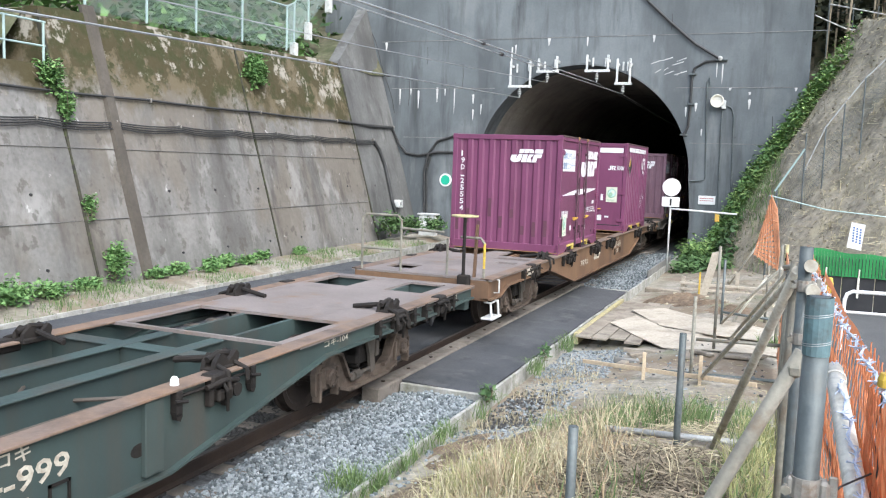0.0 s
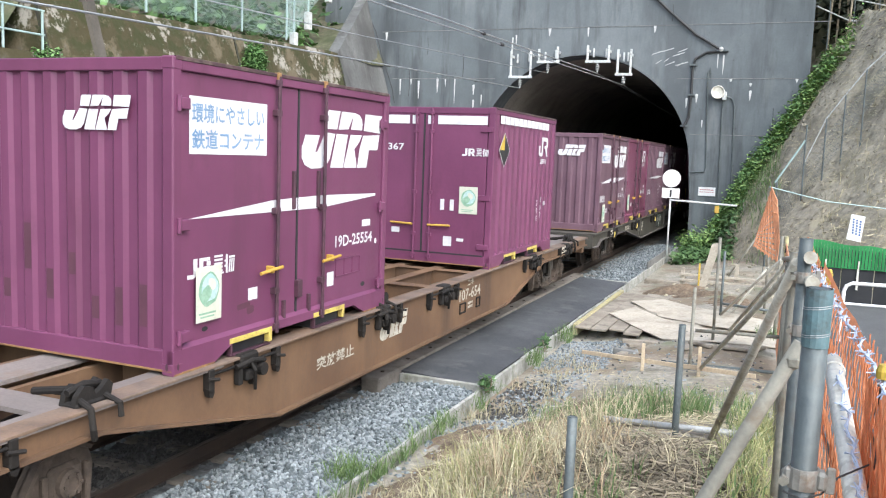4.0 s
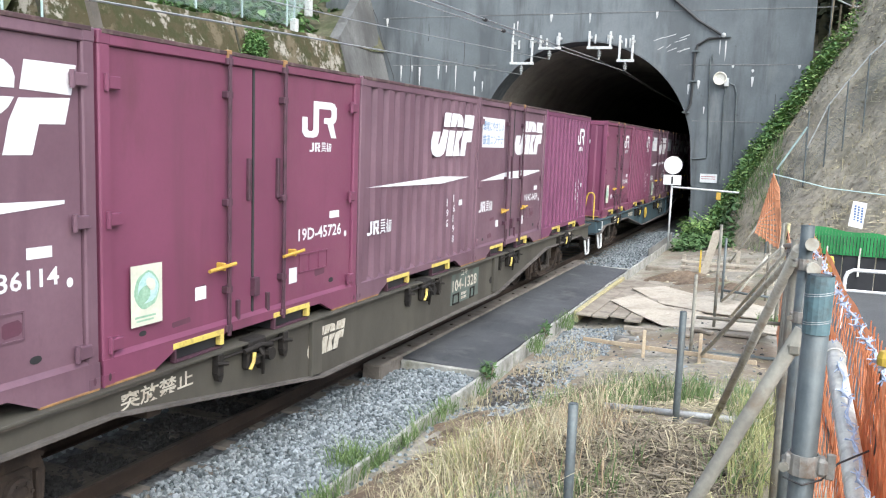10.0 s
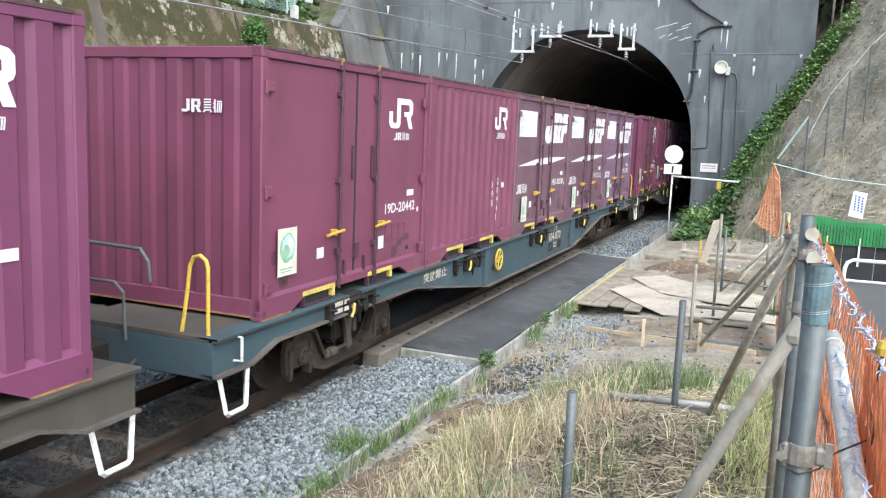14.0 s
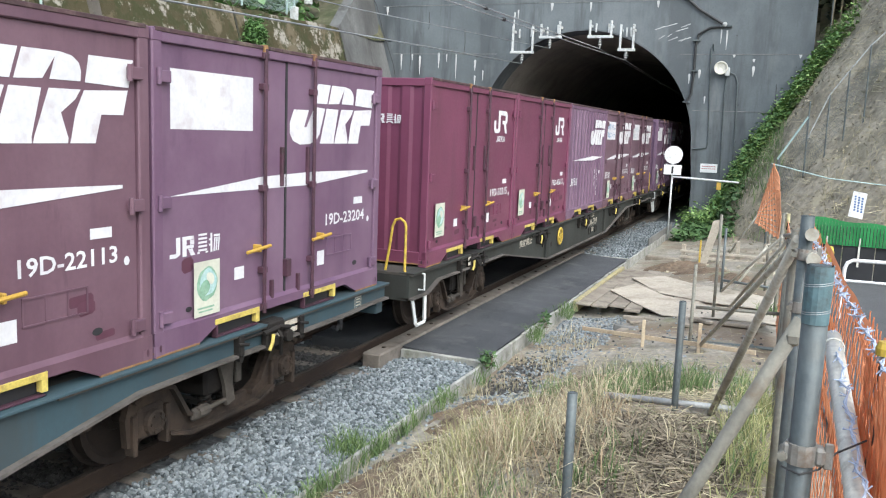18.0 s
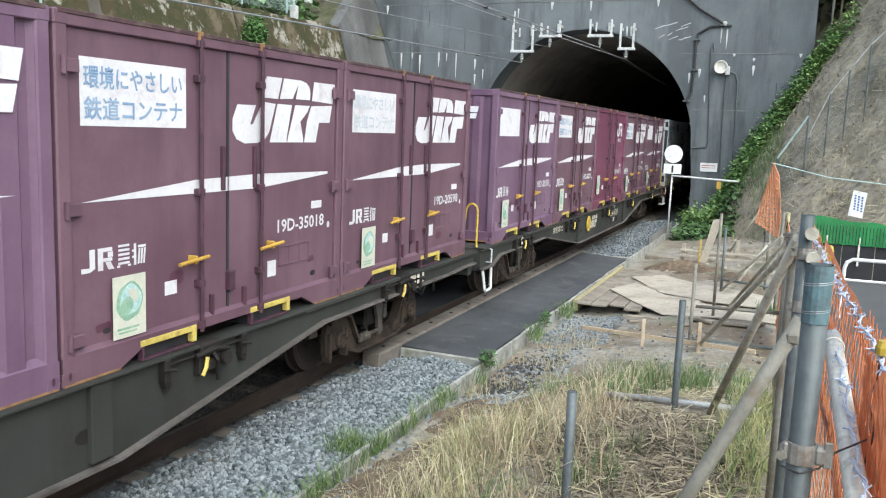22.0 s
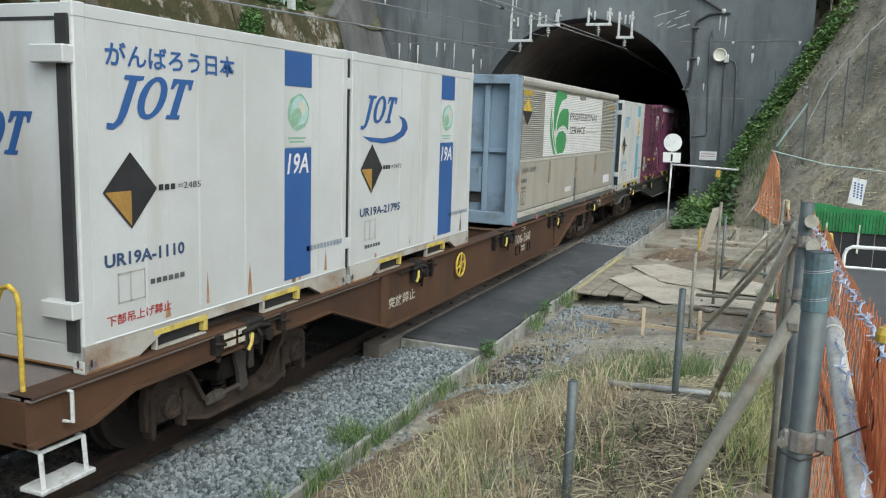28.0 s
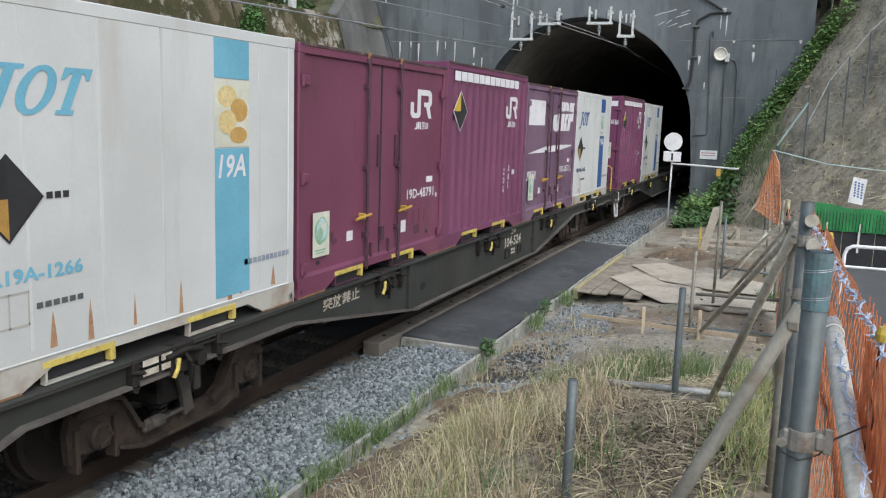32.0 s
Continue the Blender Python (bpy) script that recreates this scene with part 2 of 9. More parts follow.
overlay(M["portal"], (0.066, 0.072, 0.077), 0.45, (1, 1, 0.22), 0.50, 0.60, 0.55)
overlay(M["portal"], (0.225, 0.238, 0.24), 0.35, (1, 1, 0.7), 0.54, 0.66, 0.5)
overlay(M["portal"], (0.052, 0.056, 0.058), 1.6, (1, 1, 0.12), 0.52, 0.70, 0.8)
overlay(M["portal"], (0.25, 0.26, 0.255), 0.8, (1, 1, 0.3), 0.60, 0.78, 0.6)
overlay(M["portal"], (0.03, 0.032, 0.032), 5.0, (1, 1, 0.6), 0.66, 0.74, 0.7)
overlay(M["portal"], (0.36, 0.36, 0.35), 3.6, (1, 1, 0.10), 0.70, 0.78, 0.6)
M["lining"] = surf("sooty_tunnel_lining", (0.40, 0.36, 0.31), (0.27, 0.245, 0.21), 0.4, 10, 0.9, bump=0.2, dirt=(0.14, 0.125, 0.105), amount=0.4, streak=0.6)
M["lime"] = surf("lime_stain", (0.62, 0.62, 0.60), (0.45, 0.45, 0.44), 4, 40, 0.9, bump=0.1)
M["kerb"] = surf("kerb_concrete", (0.40, 0.395, 0.365), (0.27, 0.265, 0.245), 2, 40, 0.9, dirt=(0.13, 0.135, 0.09), amount=0.5)
M["dirt"] = surf("bare_soil", (0.215, 0.192, 0.155), (0.33, 0.305, 0.26), 0.7, 14, 0.95, bump=0.8, dirt=(0.12, 0.115, 0.07), amount=0.55, grain=0.45)
overlay(M["dirt"], (0.185, 0.135, 0.09), 0.55, (1, 1, 1), 0.48, 0.60, 0.75)
overlay(M["dirt"], (0.13, 0.16, 0.07), 1.3, (1, 1, 1), 0.58, 0.68, 0.55)
overlay(M["dirt"], (0.10, 0.09, 0.075), 9.0, (1, 1, 1), 0.60, 0.72, 0.6)
M["soil"] = surf("slope_soil", (0.25, 0.222, 0.172), (0.41, 0.365, 0.285), 0.5, 7, 0.95, bump=0.9, dirt=(0.12, 0.112, 0.075), amount=0.6, grain=0.45)
overlay(M["soil"], (0.47, 0.41, 0.28), 0.9, (1, 1, 1), 0.54, 0.66, 0.7)
overlay(M["soil"], (0.075, 0.065, 0.05), 4.5, (1, 1, 1), 0.60, 0.70, 0.6)
M["bed"] = surf("ballast_bed", (0.15, 0.153, 0.156), (0.06, 0.063, 0.066), 8, 26, 0.95, bump=1.0, grain=0.5)
M["stone"] = surf("ballast_stone", (0.30, 0.33, 0.342), (0.072, 0.086, 0.092), 3, 60, 0.9, bump=0.2, island=True)
M["stone_dark"] = surf("dark_ballast_stone", (0.085, 0.082, 0.078), (0.035, 0.033, 0.032), 3, 60, 0.9, bump=0.2, island=True)
M["asphalt"] = surf("crossing_asphalt", (0.050, 0.053, 0.058), (0.075, 0.078, 0.084), 0.9, 90, 0.85, bump=0.3, dirt=(0.11, 0.11, 0.11), amount=0.2)
overlay(M["asphalt"], (0.115, 0.117, 0.12), 1.2, (1, 1, 1), 0.56, 0.72, 0.6)
overlay(M["asphalt"], (0.03, 0.031, 0.034), 2.6, (1, 0.4, 1), 0.56, 0.70, 0.7)
M["old_beam"] = surf("grey_old_beam", (0.20, 0.175, 0.15), (0.13, 0.112, 0.095), 2.5, 40, 0.9, bump=0.3, dirt=(0.08, 0.068, 0.055), amount=0.4)
M["joint"] = surf("mossy_joint", (0.05, 0.047, 0.032), (0.03, 0.028, 0.022), 3, 20, 0.95, bump=0.4, dirt=(0.07, 0.085, 0.03), amount=0.4)
M["leaf_light"] = surf("young_leaves", (0.16, 0.27, 0.07), (0.27, 0.38, 0.13), 2, 20, 0.6, bump=0.05, island=True)
M["road"] = surf("road_asphalt", (0.075, 0.076, 0.078), (0.10, 0.10, 0.10), 0.6, 80, 0.85, bump=0.3)
M["rail"] = surf("rusty_rail", (0.050, 0.033, 0.024), (0.030, 0.021, 0.017), 2, 50, 0.8, 0.3, 0.2)
M["rail_top"] = surf("worn_rail_head", (0.22, 0.19, 0.165), (0.15, 0.12, 0.1), 2, 50, 0.4, 0.8, 0.05)
M["timber"] = surf("weathered_timber", (0.30, 0.265, 0.215), (0.20, 0.17, 0.135), 1.6, 25, 0.9, dirt=(0.11, 0.09, 0.07), amount=0.4)
M["ply"] = surf("pale_plywood", (0.47, 0.42, 0.345), (0.38, 0.335, 0.27), 1.2, 20, 0.9, dirt=(0.25, 0.215, 0.17), amount=0.4)
M["pipe"] = surf("galvanised_pipe", (0.130, 0.150, 0.150), (0.082, 0.096, 0.098), 3, 50, 0.5, 0.2, 0.1, dirt=(0.09, 0.084, 0.07), amount=0.35)
M["pipe_blue"] = surf("bluish_painted_pipe", (0.12, 0.205, 0.225), (0.11, 0.15, 0.16), 9, 60, 0.55, 0.2, 0.1, dirt=(0.06, 0.055, 0.05), amount=0.35)
M["pipe_pale"] = surf("pale_grey_pipe", (0.74, 0.71, 0.62), (0.64, 0.61, 0.53), 9, 60, 0.6, 0.05, 0.1, dirt=(0.4, 0.36, 0.29), amount=0.2)
M["pipe_rust"] = surf("dull_brown_pipe", (0.245, 0.235, 0.195), (0.16, 0.153, 0.127), 4, 50, 0.7, 0.1, 0.2, dirt=(0.14, 0.105, 0.07), amount=0.35)
M["pipe_sand"] = surf("sand_grey_pipe", (0.46, 0.435, 0.365), (0.34, 0.32, 0.27), 4, 50, 0.7, 0.05, 0.2, dirt=(0.22, 0.18, 0.13), amount=0.3)
M["white"] = surf("white_paint", (0.78, 0.78, 0.77), (0.70, 0.70, 0.69), 3, 60, 0.6, bump=0.03, dirt=(0.5, 0.48, 0.45), amount=0.15, grain=0.06)
M["white_steel"] = surf("white_painted_steel", (0.60, 0.61, 0.60), (0.50, 0.51, 0.50), 5, 60, 0.5, bump=0.05, dirt=(0.25, 0.22, 0.19), amount=0.3, grain=0.1)
M["decal"] = surf("white_lettering", (0.68, 0.67, 0.69), (0.60, 0.59, 0.61), 2, 25, 0.7, bump=0.02, dirt=(0.50, 0.45, 0.47), amount=0.2, grain=0.1)
M["sticker"] = surf("yellowed_sticker", (0.60, 0.60, 0.50), (0.50, 0.50, 0.41), 3, 30, 0.7, bump=0.02, grain=0.1)
M["decal_worn"] = surf("worn_cream_lettering", (0.55, 0.52, 0.44), (0.42, 0.38, 0.31), 6, 50, 0.8, bump=0.02, dirt=(0.25, 0.2, 0.15), amount=0.5)
M["black"] = surf("black_paint", (0.018, 0.018, 0.02), (0.03, 0.03, 0.032), 2, 40, 0.6, bump=0.03)
M["rubber"] = surf("black_rubber", (0.025, 0.025, 0.027), (0.035, 0.035, 0.037), 4, 60, 0.75, bump=0.1)
M["yellow"] = surf("yellow_paint", (0.60, 0.42, 0.06), (0.50, 0.34, 0.05), 4, 60, 0.6, bump=0.05, dirt=(0.25, 0.17, 0.06), amount=0.4)
M["orange_paint"] = surf("ochre_handle_paint", (0.50, 0.31, 0.06), (0.40, 0.24, 0.04), 4, 60, 0.6, bump=0.05)
M["green_paint"] = surf("green_print", (0.06, 0.28, 0.10), (0.05, 0.23, 0.08), 3, 60, 0.6, bump=0.02)
M["blue_paint"] = surf("blue_print", (0.03, 0.105, 0.30), (0.03, 0.09, 0.26), 2, 50, 0.5, bump=0.02, grain=0.1)
M["cyan_paint"] = surf("faded_cyan_print", (0.16, 0.40, 0.52), (0.13, 0.35, 0.46), 2, 50, 0.6, bump=0.02, grain=0.12)
M["red_paint"] = surf("red_print", (0.42, 0.06, 0.06), (0.35, 0.05, 0.05), 3, 50, 0.6, bump=0.02)
M["pale_green"] = surf("pale_green_steel", (0.36, 0.46, 0.44), (0.29, 0.38, 0.37), 4, 50, 0.6, bump=0.05)
M["cable"] = surf("black_cable", (0.03, 0.03, 0.03), (0.045, 0.045, 0.045), 3, 40, 0.6, bump=0.05)
M["wire"] = surf("copper_wire", (0.42, 0.43, 0.43), (0.30, 0.31, 0.31), 3, 40, 0.5, 0.5, 0.02)
M["porcelain"] = surf("grey_porcelain", (0.45, 0.45, 0.44), (0.36, 0.36, 0.35), 6, 40, 0.3, bump=0.02)
M["orange"] = surf("orange_netting", (0.74, 0.30, 0.15), (0.60, 0.225, 0.105), 3, 60, 0.7, bump=0.1, grain=0.2)
thin_plastic(M["orange"], 0.3)
M["old_orange"] = surf("sun_bleached_orange_sheet", (0.62, 0.29, 0.16), (0.48, 0.20, 0.10), 1.5, 30, 0.8, bump=0.2, dirt=(0.30, 0.15, 0.09), amount=0.4)
M["green_net"] = surf("green_netting", (0.03, 0.26, 0.075), (0.025, 0.20, 0.06), 2, 60, 0.7, bump=0.15)
M["rope"] = surf("pale_blue_rope", (0.40, 0.47, 0.60), (0.52, 0.56, 0.66), 20, 90, 0.8, bump=0.1)
M["worn_yellow"] = surf("worn_yellow_paint", (0.42, 0.36, 0.16), (0.36, 0.32, 0.2), 5, 40, 0.9, bump=0.1, dirt=(0.2, 0.18, 0.14), amount=0.6)
M["raw_pine"] = surf("raw_pine", (0.54, 0.44, 0.31), (0.46, 0.36, 0.25), 2, 40, 0.85, bump=0.1, dirt=(0.3, 0.22, 0.15), amount=0.3)
M["litter"] = surf("leaf_litter", (0.15, 0.125, 0.095), (0.40, 0.35, 0.26), 2, 20, 0.9, bump=0.05, island=True)
M["touchup"] = surf("darker_touch_up_paint", (0.105, 0.040, 0.062), (0.08, 0.031, 0.048), 3, 40, 0.5, bump=0.03, grain=0.1)
M["capbrown"] = surf("worn_ochre_paint", (0.30, 0.17, 0.065), (0.18, 0.095, 0.05), 9, 60, 0.7, bump=0.1)
M["leaf"] = surf("green_leaves", (0.075, 0.165, 0.05), (0.17, 0.30, 0.10), 2, 20, 0.6, bump=0.05, island=True)
M["leaf_dark"] = surf("dark_leaves", (0.05, 0.105, 0.035), (0.085, 0.155, 0.05), 2, 20, 0.6, bump=0.05, island=True)
# leaf copy for the crest thicket, with deep shade put into its colour
M["leaf_shaded"] = surf("deep_shade_leaves", (0.022, 0.03, 0.018), (0.04, 0.048, 0.026), 2, 20, 0.7, bump=0.05, island=True)
M["grass_dry"] = surf("dry_grass", (0.56, 0.49, 0.33), (0.20, 0.175, 0.10), 2, 20, 0.8, bump=0.05, island=True)
M["grass_green"] = surf("green_grass", (0.075, 0.13, 0.045), (0.175, 0.245, 0.095), 2, 20, 0.8, bump=0.05, island=True)
M["grass_long"] = surf("long_yellow_green_grass", (0.235, 0.255, 0.09), (0.46, 0.43, 0.225), 2, 20, 0.8, bump=0.05, island=True)
M["grass_pale"] = surf("bleached_grass", (0.66, 0.59, 0.40), (0.36, 0.32, 0.19), 2, 20, 0.8, bump=0.05, island=True)
M["dug_soil"] = surf("dug_brown_soil", (0.165, 0.118, 0.08), (0.095, 0.068, 0.046), 2.5, 14, 0.95, bump=0.8, dirt=(0.25, 0.20, 0.14), amount=0.4, grain=0.45)
M["grass_brown"] = surf("brown_dead_grass", (0.30, 0.205, 0.125), (0.45, 0.36, 0.235), 2, 20, 0.85, bump=0.05, island=True)
M["straw"] = surf("brown_straw", (0.05, 0.038, 0.026), (0.34, 0.285, 0.205), 2, 20, 0.9, bump=0.05, island=True)
# rolling stock paints
M["maroon"] = surf("maroon_container_paint", (0.172, 0.050, 0.093), (0.140, 0.041, 0.076), 0.8, 30, 0.42, bump=0.03, dirt=(0.09, 0.034, 0.05), amount=0.25, streak=0.6, grain=0.07)
overlay(M["maroon"], (0.235, 0.105, 0.13), 0.8, (1, 1, 0.6), 0.58, 0.76, 0.35)
# darker maroon copy: the shadow seen on rods and cleats is in the colour
M["rod_shaded"] = surf("shaded_maroon_paint", (0.085, 0.036, 0.055), (0.055, 0.026, 0.038), 4, 40, 0.5, bump=0.05, dirt=(0.04, 0.025, 0.026), amount=0.4)
overlay(M["maroon"], (0.08, 0.03, 0.036), 2.4, (1, 1, 0.35), 0.60, 0.78, 0.5)
M["plum"] = surf("faded_plum_paint", (0.160, 0.092, 0.118), (0.118, 0.062, 0.084), 0.9, 25, 0.5, bump=0.03, dirt=(0.068, 0.034, 0.052), amount=0.45, streak=0.6, grain=0.1)
overlay(M["plum"], (0.07, 0.034, 0.05), 2.4, (1, 1, 0.35), 0.60, 0.78, 0.5)
overlay(M["plum"], (0.215, 0.150, 0.17), 0.9, (1, 1, 0.5), 0.58, 0.76, 0.3)
overlay(M["plum"], (0.055, 0.028, 0.04), 5.0, (1, 1, 0.25), 0.64, 0.74, 0.4)
M["violet"] = surf("violet_container_paint", (0.188, 0.118, 0.172), (0.138, 0.076, 0.126), 0.9, 25, 0.5, bump=0.03, dirt=(0.07, 0.035, 0.075), amount=0.4, streak=0.5, grain=0.1)
overlay(M["violet"], (0.058, 0.025, 0.062), 2.4, (1, 1, 0.35), 0.60, 0.78, 0.5)
M["magenta"] = surf("magenta_container_paint", (0.168, 0.050, 0.108), (0.136, 0.040, 0.088), 0.8, 30, 0.42, bump=0.03, dirt=(0.082, 0.03, 0.05), amount=0.25, streak=0.5, grain=0.07)
overlay(M["magenta"], (0.075, 0.024, 0.042), 2.4, (1, 1, 0.35), 0.60, 0.78, 0.5)
M["reefer"] = surf("off_white_panel_paint", (0.56, 0.572, 0.565), (0.48, 0.488, 0.475), 0.7, 30, 0.5, bump=0.02, dirt=(0.34, 0.30, 0.23), amount=0.1, streak=0.5, grain=0.04)
overlay(M["reefer"], (0.30, 0.20, 0.12), 3.4, (1, 1, 0.22), 0.72, 0.82, 0.5)
M["reefer_rust"] = surf("rust_stained_white_paint", (0.46, 0.445, 0.40), (0.36, 0.34, 0.30), 0.9, 30, 0.6, bump=0.05, dirt=(0.20, 0.11, 0.06), amount=0.45, grain=0.08)
M["rust"] = surf("rust_stain", (0.30, 0.16, 0.08), (0.42, 0.27, 0.16), 9, 40, 0.9, bump=0.1)
M["ochre_print"] = surf("ochre_print", (0.52, 0.33, 0.11), (0.44, 0.26, 0.08), 6, 30, 0.6, bump=0.02)
M["pale_ochre"] = surf("pale_ochre_print", (0.62, 0.50, 0.26), (0.55, 0.42, 0.18), 6, 30, 0.6, bump=0.02)
M["alu"] = surf("bare_aluminium_panel", (0.45, 0.432, 0.385), (0.37, 0.353, 0.312), 0.7, 40, 0.5, 0.0, 0.03, dirt=(0.20, 0.178, 0.14), amount=0.35, streak=0.5, grain=0.08)
M["alu_low"] = surf("tan_aluminium_drop_side", (0.355, 0.33, 0.28), (0.29, 0.268, 0.226), 0.7, 40, 0.5, 0.0, 0.03, dirt=(0.17, 0.145, 0.11), amount=0.35, streak=0.5, grain=0.08)
M["greyblue"] = surf("grey_blue_steel_paint", (0.235, 0.315, 0.395), (0.195, 0.265, 0.335), 0.8, 30, 0.55, bump=0.03, dirt=(0.12, 0.13, 0.14), amount=0.25, grain=0.08)
M["brown_wagon"] = surf("brown_wagon_paint", (0.185, 0.108, 0.060), (0.120, 0.068, 0.040), 0.7, 25, 0.75, bump=0.1, dirt=(0.058, 0.040, 0.031), amount=0.5, streak=0.7, grain=0.15)
M["drab_wagon"] = surf("drab_brown_grey_wagon_paint", (0.080, 0.074, 0.059), (0.052, 0.047, 0.038), 0.7, 25, 0.75, bump=0.1, dirt=(0.036, 0.03, 0.024), amount=0.5, streak=0.7, grain=0.15)
M["grey_wagon"] = surf("dark_olive_grey_wagon_paint", (0.040, 0.043, 0.038), (0.024, 0.026, 0.023), 0.7, 25, 0.8, bump=0.1, dirt=(0.024, 0.02, 0.016), amount=0.5, streak=0.7, grain=0.15)
M["rust_wagon"] = surf("dull_red_brown_wagon_paint", (0.100, 0.050, 0.026), (0.060, 0.030, 0.017), 0.7, 25, 0.75, bump=0.1, dirt=(0.03, 0.02, 0.015), amount=0.5, streak=0.7, grain=0.15)
M["pink"] = surf("pink_plate_paint", (0.52, 0.22, 0.22), (0.44, 0.18, 0.18), 5, 40, 0.6, bump=0.02)
# pale from dust, and from light on the flange's top put into the colour
M["dusty"] = surf("dusty_lit_flange_paint", (0.125, 0.11, 0.10), (0.08, 0.07, 0.063), 1.5, 30, 0.9, bump=0.1, dirt=(0.05, 0.042, 0.036), amount=0.4)
M["patch_green"] = surf("grey_green_touch_up", (0.10, 0.125, 0.11), (0.075, 0.095, 0.083), 1.5, 30, 0.7, bump=0.05, dirt=(0.06, 0.055, 0.045), amount=0.4)
M["slogan_ink"] = surf("faded_blue_lettering", (0.16, 0.27, 0.42), (0.28, 0.38, 0.50), 6, 40, 0.7, bump=0.02)
M["slogan_faint"] = surf("bleached_lettering", (0.42, 0.47, 0.52), (0.52, 0.55, 0.58), 6, 40, 0.7, bump=0.02)
M["slate_wagon"] = surf("slate_blue_wagon_paint", (0.050, 0.088, 0.105), (0.034, 0.060, 0.074), 0.7, 25, 0.75, bump=0.1, dirt=(0.055, 0.048, 0.04), amount=0.5, streak=0.7, grain=0.15)
M["green_wagon"] = surf("dark_green_wagon_paint", (0.045, 0.070, 0.066), (0.035, 0.052, 0.05), 0.7, 25, 0.7, bump=0.1, dirt=(0.07, 0.05, 0.038), amount=0.45, streak=0.6, grain=0.15)
M["pocket_yellow"] = surf("worn_pocket_yellow", (0.60, 0.48, 0.12), (0.50, 0.38, 0.09), 6, 60, 0.7, bump=0.08, dirt=(0.25, 0.17, 0.08), amount=0.4)
M["clamp"] = surf("dull_clamp_steel", (0.30, 0.285, 0.255), (0.21, 0.20, 0.18), 14, 60, 0.55, 0.2, 0.15, dirt=(0.16, 0.10, 0.06), amount=0.35)
M["bank"] = surf("overgrown_earth", (0.075, 0.085, 0.042), (0.14, 0.125, 0.085), 0.6, 6, 0.95, bump=0.8, dirt=(0.04, 0.05, 0.02), amount=0.6, grain=0.5)
M["deck_rust"] = surf("rust_worn_flange", (0.17, 0.128, 0.105), (0.20, 0.128, 0.085), 1.4, 40, 0.8, bump=0.15, dirt=(0.085, 0.065, 0.055), amount=0.5)
M["deck_dark"] = surf("grimy_dark_deck", (0.075, 0.068, 0.06), (0.05, 0.045, 0.04), 0.8, 40, 0.85, bump=0.15, dirt=(0.10, 0.08, 0.06), amount=0.35)
M["pipe_mid"] = surf("light_galvanised_pipe", (0.44, 0.445, 0.435), (0.33, 0.335, 0.325), 5, 50, 0.5, 0.2, 0.1, dirt=(0.2, 0.18, 0.15), amount=0.35)
M["amber"] = surf("worn_amber_print", (0.40, 0.235, 0.055), (0.32, 0.18, 0.05), 9, 60, 0.6, bump=0.03)
M["number_blue"] = surf("dark_blue_print", (0.03, 0.06, 0.13), (0.05, 0.085, 0.16), 9, 60, 0.6, bump=0.02)
M["owner_print"] = surf("grey_blue_print", (0.22, 0.26, 0.32), (0.30, 0.33, 0.37), 9, 60, 0.6, bump=0.02)
M["sticker_green"] = surf("faded_green_print", (0.20, 0.36, 0.25), (0.30, 0.45, 0.33), 9, 40, 0.7, bump=0.02)
M["sticker_blue"] = surf("faded_blue_print", (0.34, 0.52, 0.50), (0.44, 0.58, 0.56), 9, 40, 0.7, bump=0.02)
# worn brown edge, darkened further to hold the roof overhang's shading
M["roof_edge"] = surf("weathered_shaded_edge", (0.085, 0.045, 0.05), (0.05, 0.03, 0.032), 3, 40, 0.8, bump=0.1, dirt=(0.16, 0.12, 0.10), amount=0.4)
M["deck"] = surf("worn_brown_deck", (0.215, 0.186, 0.174), (0.165, 0.14, 0.13), 0.8, 40, 0.8, bump=0.15, dirt=(0.19, 0.12, 0.075), amount=0.2)
overlay(M["deck"], (0.10, 0.085, 0.078), 1.6, (1, 0.5, 1), 0.56, 0.70, 0.5)
M["bogie"] = surf("grimy_bogie_steel", (0.068, 0.047, 0.034), (0.030, 0.022, 0.017), 2.5, 30, 0.85, 0.1, 0.3, dirt=(0.02, 0.015, 0.013), amount=0.45)
M["bogie_light"] = surf("dusty_bogie_steel", (0.125, 0.095, 0.074), (0.06, 0.046, 0.036), 2.5, 30, 0.85, 0.1, 0.3, dirt=(0.035, 0.026, 0.022), amount=0.4)
M["bogie_dark"] = surf("dark_brake_gear", (0.020, 0.016, 0.013), (0.012, 0.010, 0.009), 3, 30, 0.8, 0.1, 0.25)
M["bogie_pale"] = surf("dusty_brake_lever", (0.105, 0.09, 0.076), (0.06, 0.052, 0.044), 3, 30, 0.85, 0.1, 0.2)
M["wheel"] = surf("brake_dust_wheel", (0.042, 0.031, 0.025), (0.028, 0.021, 0.018), 3, 40, 0.75, 0.3, 0.15)

# ---- the place: lie of the land ----
RAIL = -0.13       # level of the crossing
HEAD = -0.04       # height of the rail heads
BED = -0.33        # top of the ballast bed
PORTAL = 32.0      # the portal's face stands across the track here
TRACK2 = -3.8      # middle of the other track


def smooth(a, b, x):
    t = min(max((x - a) / (b - a), 0), 1)
    return t * t * (3 - 2 * t)


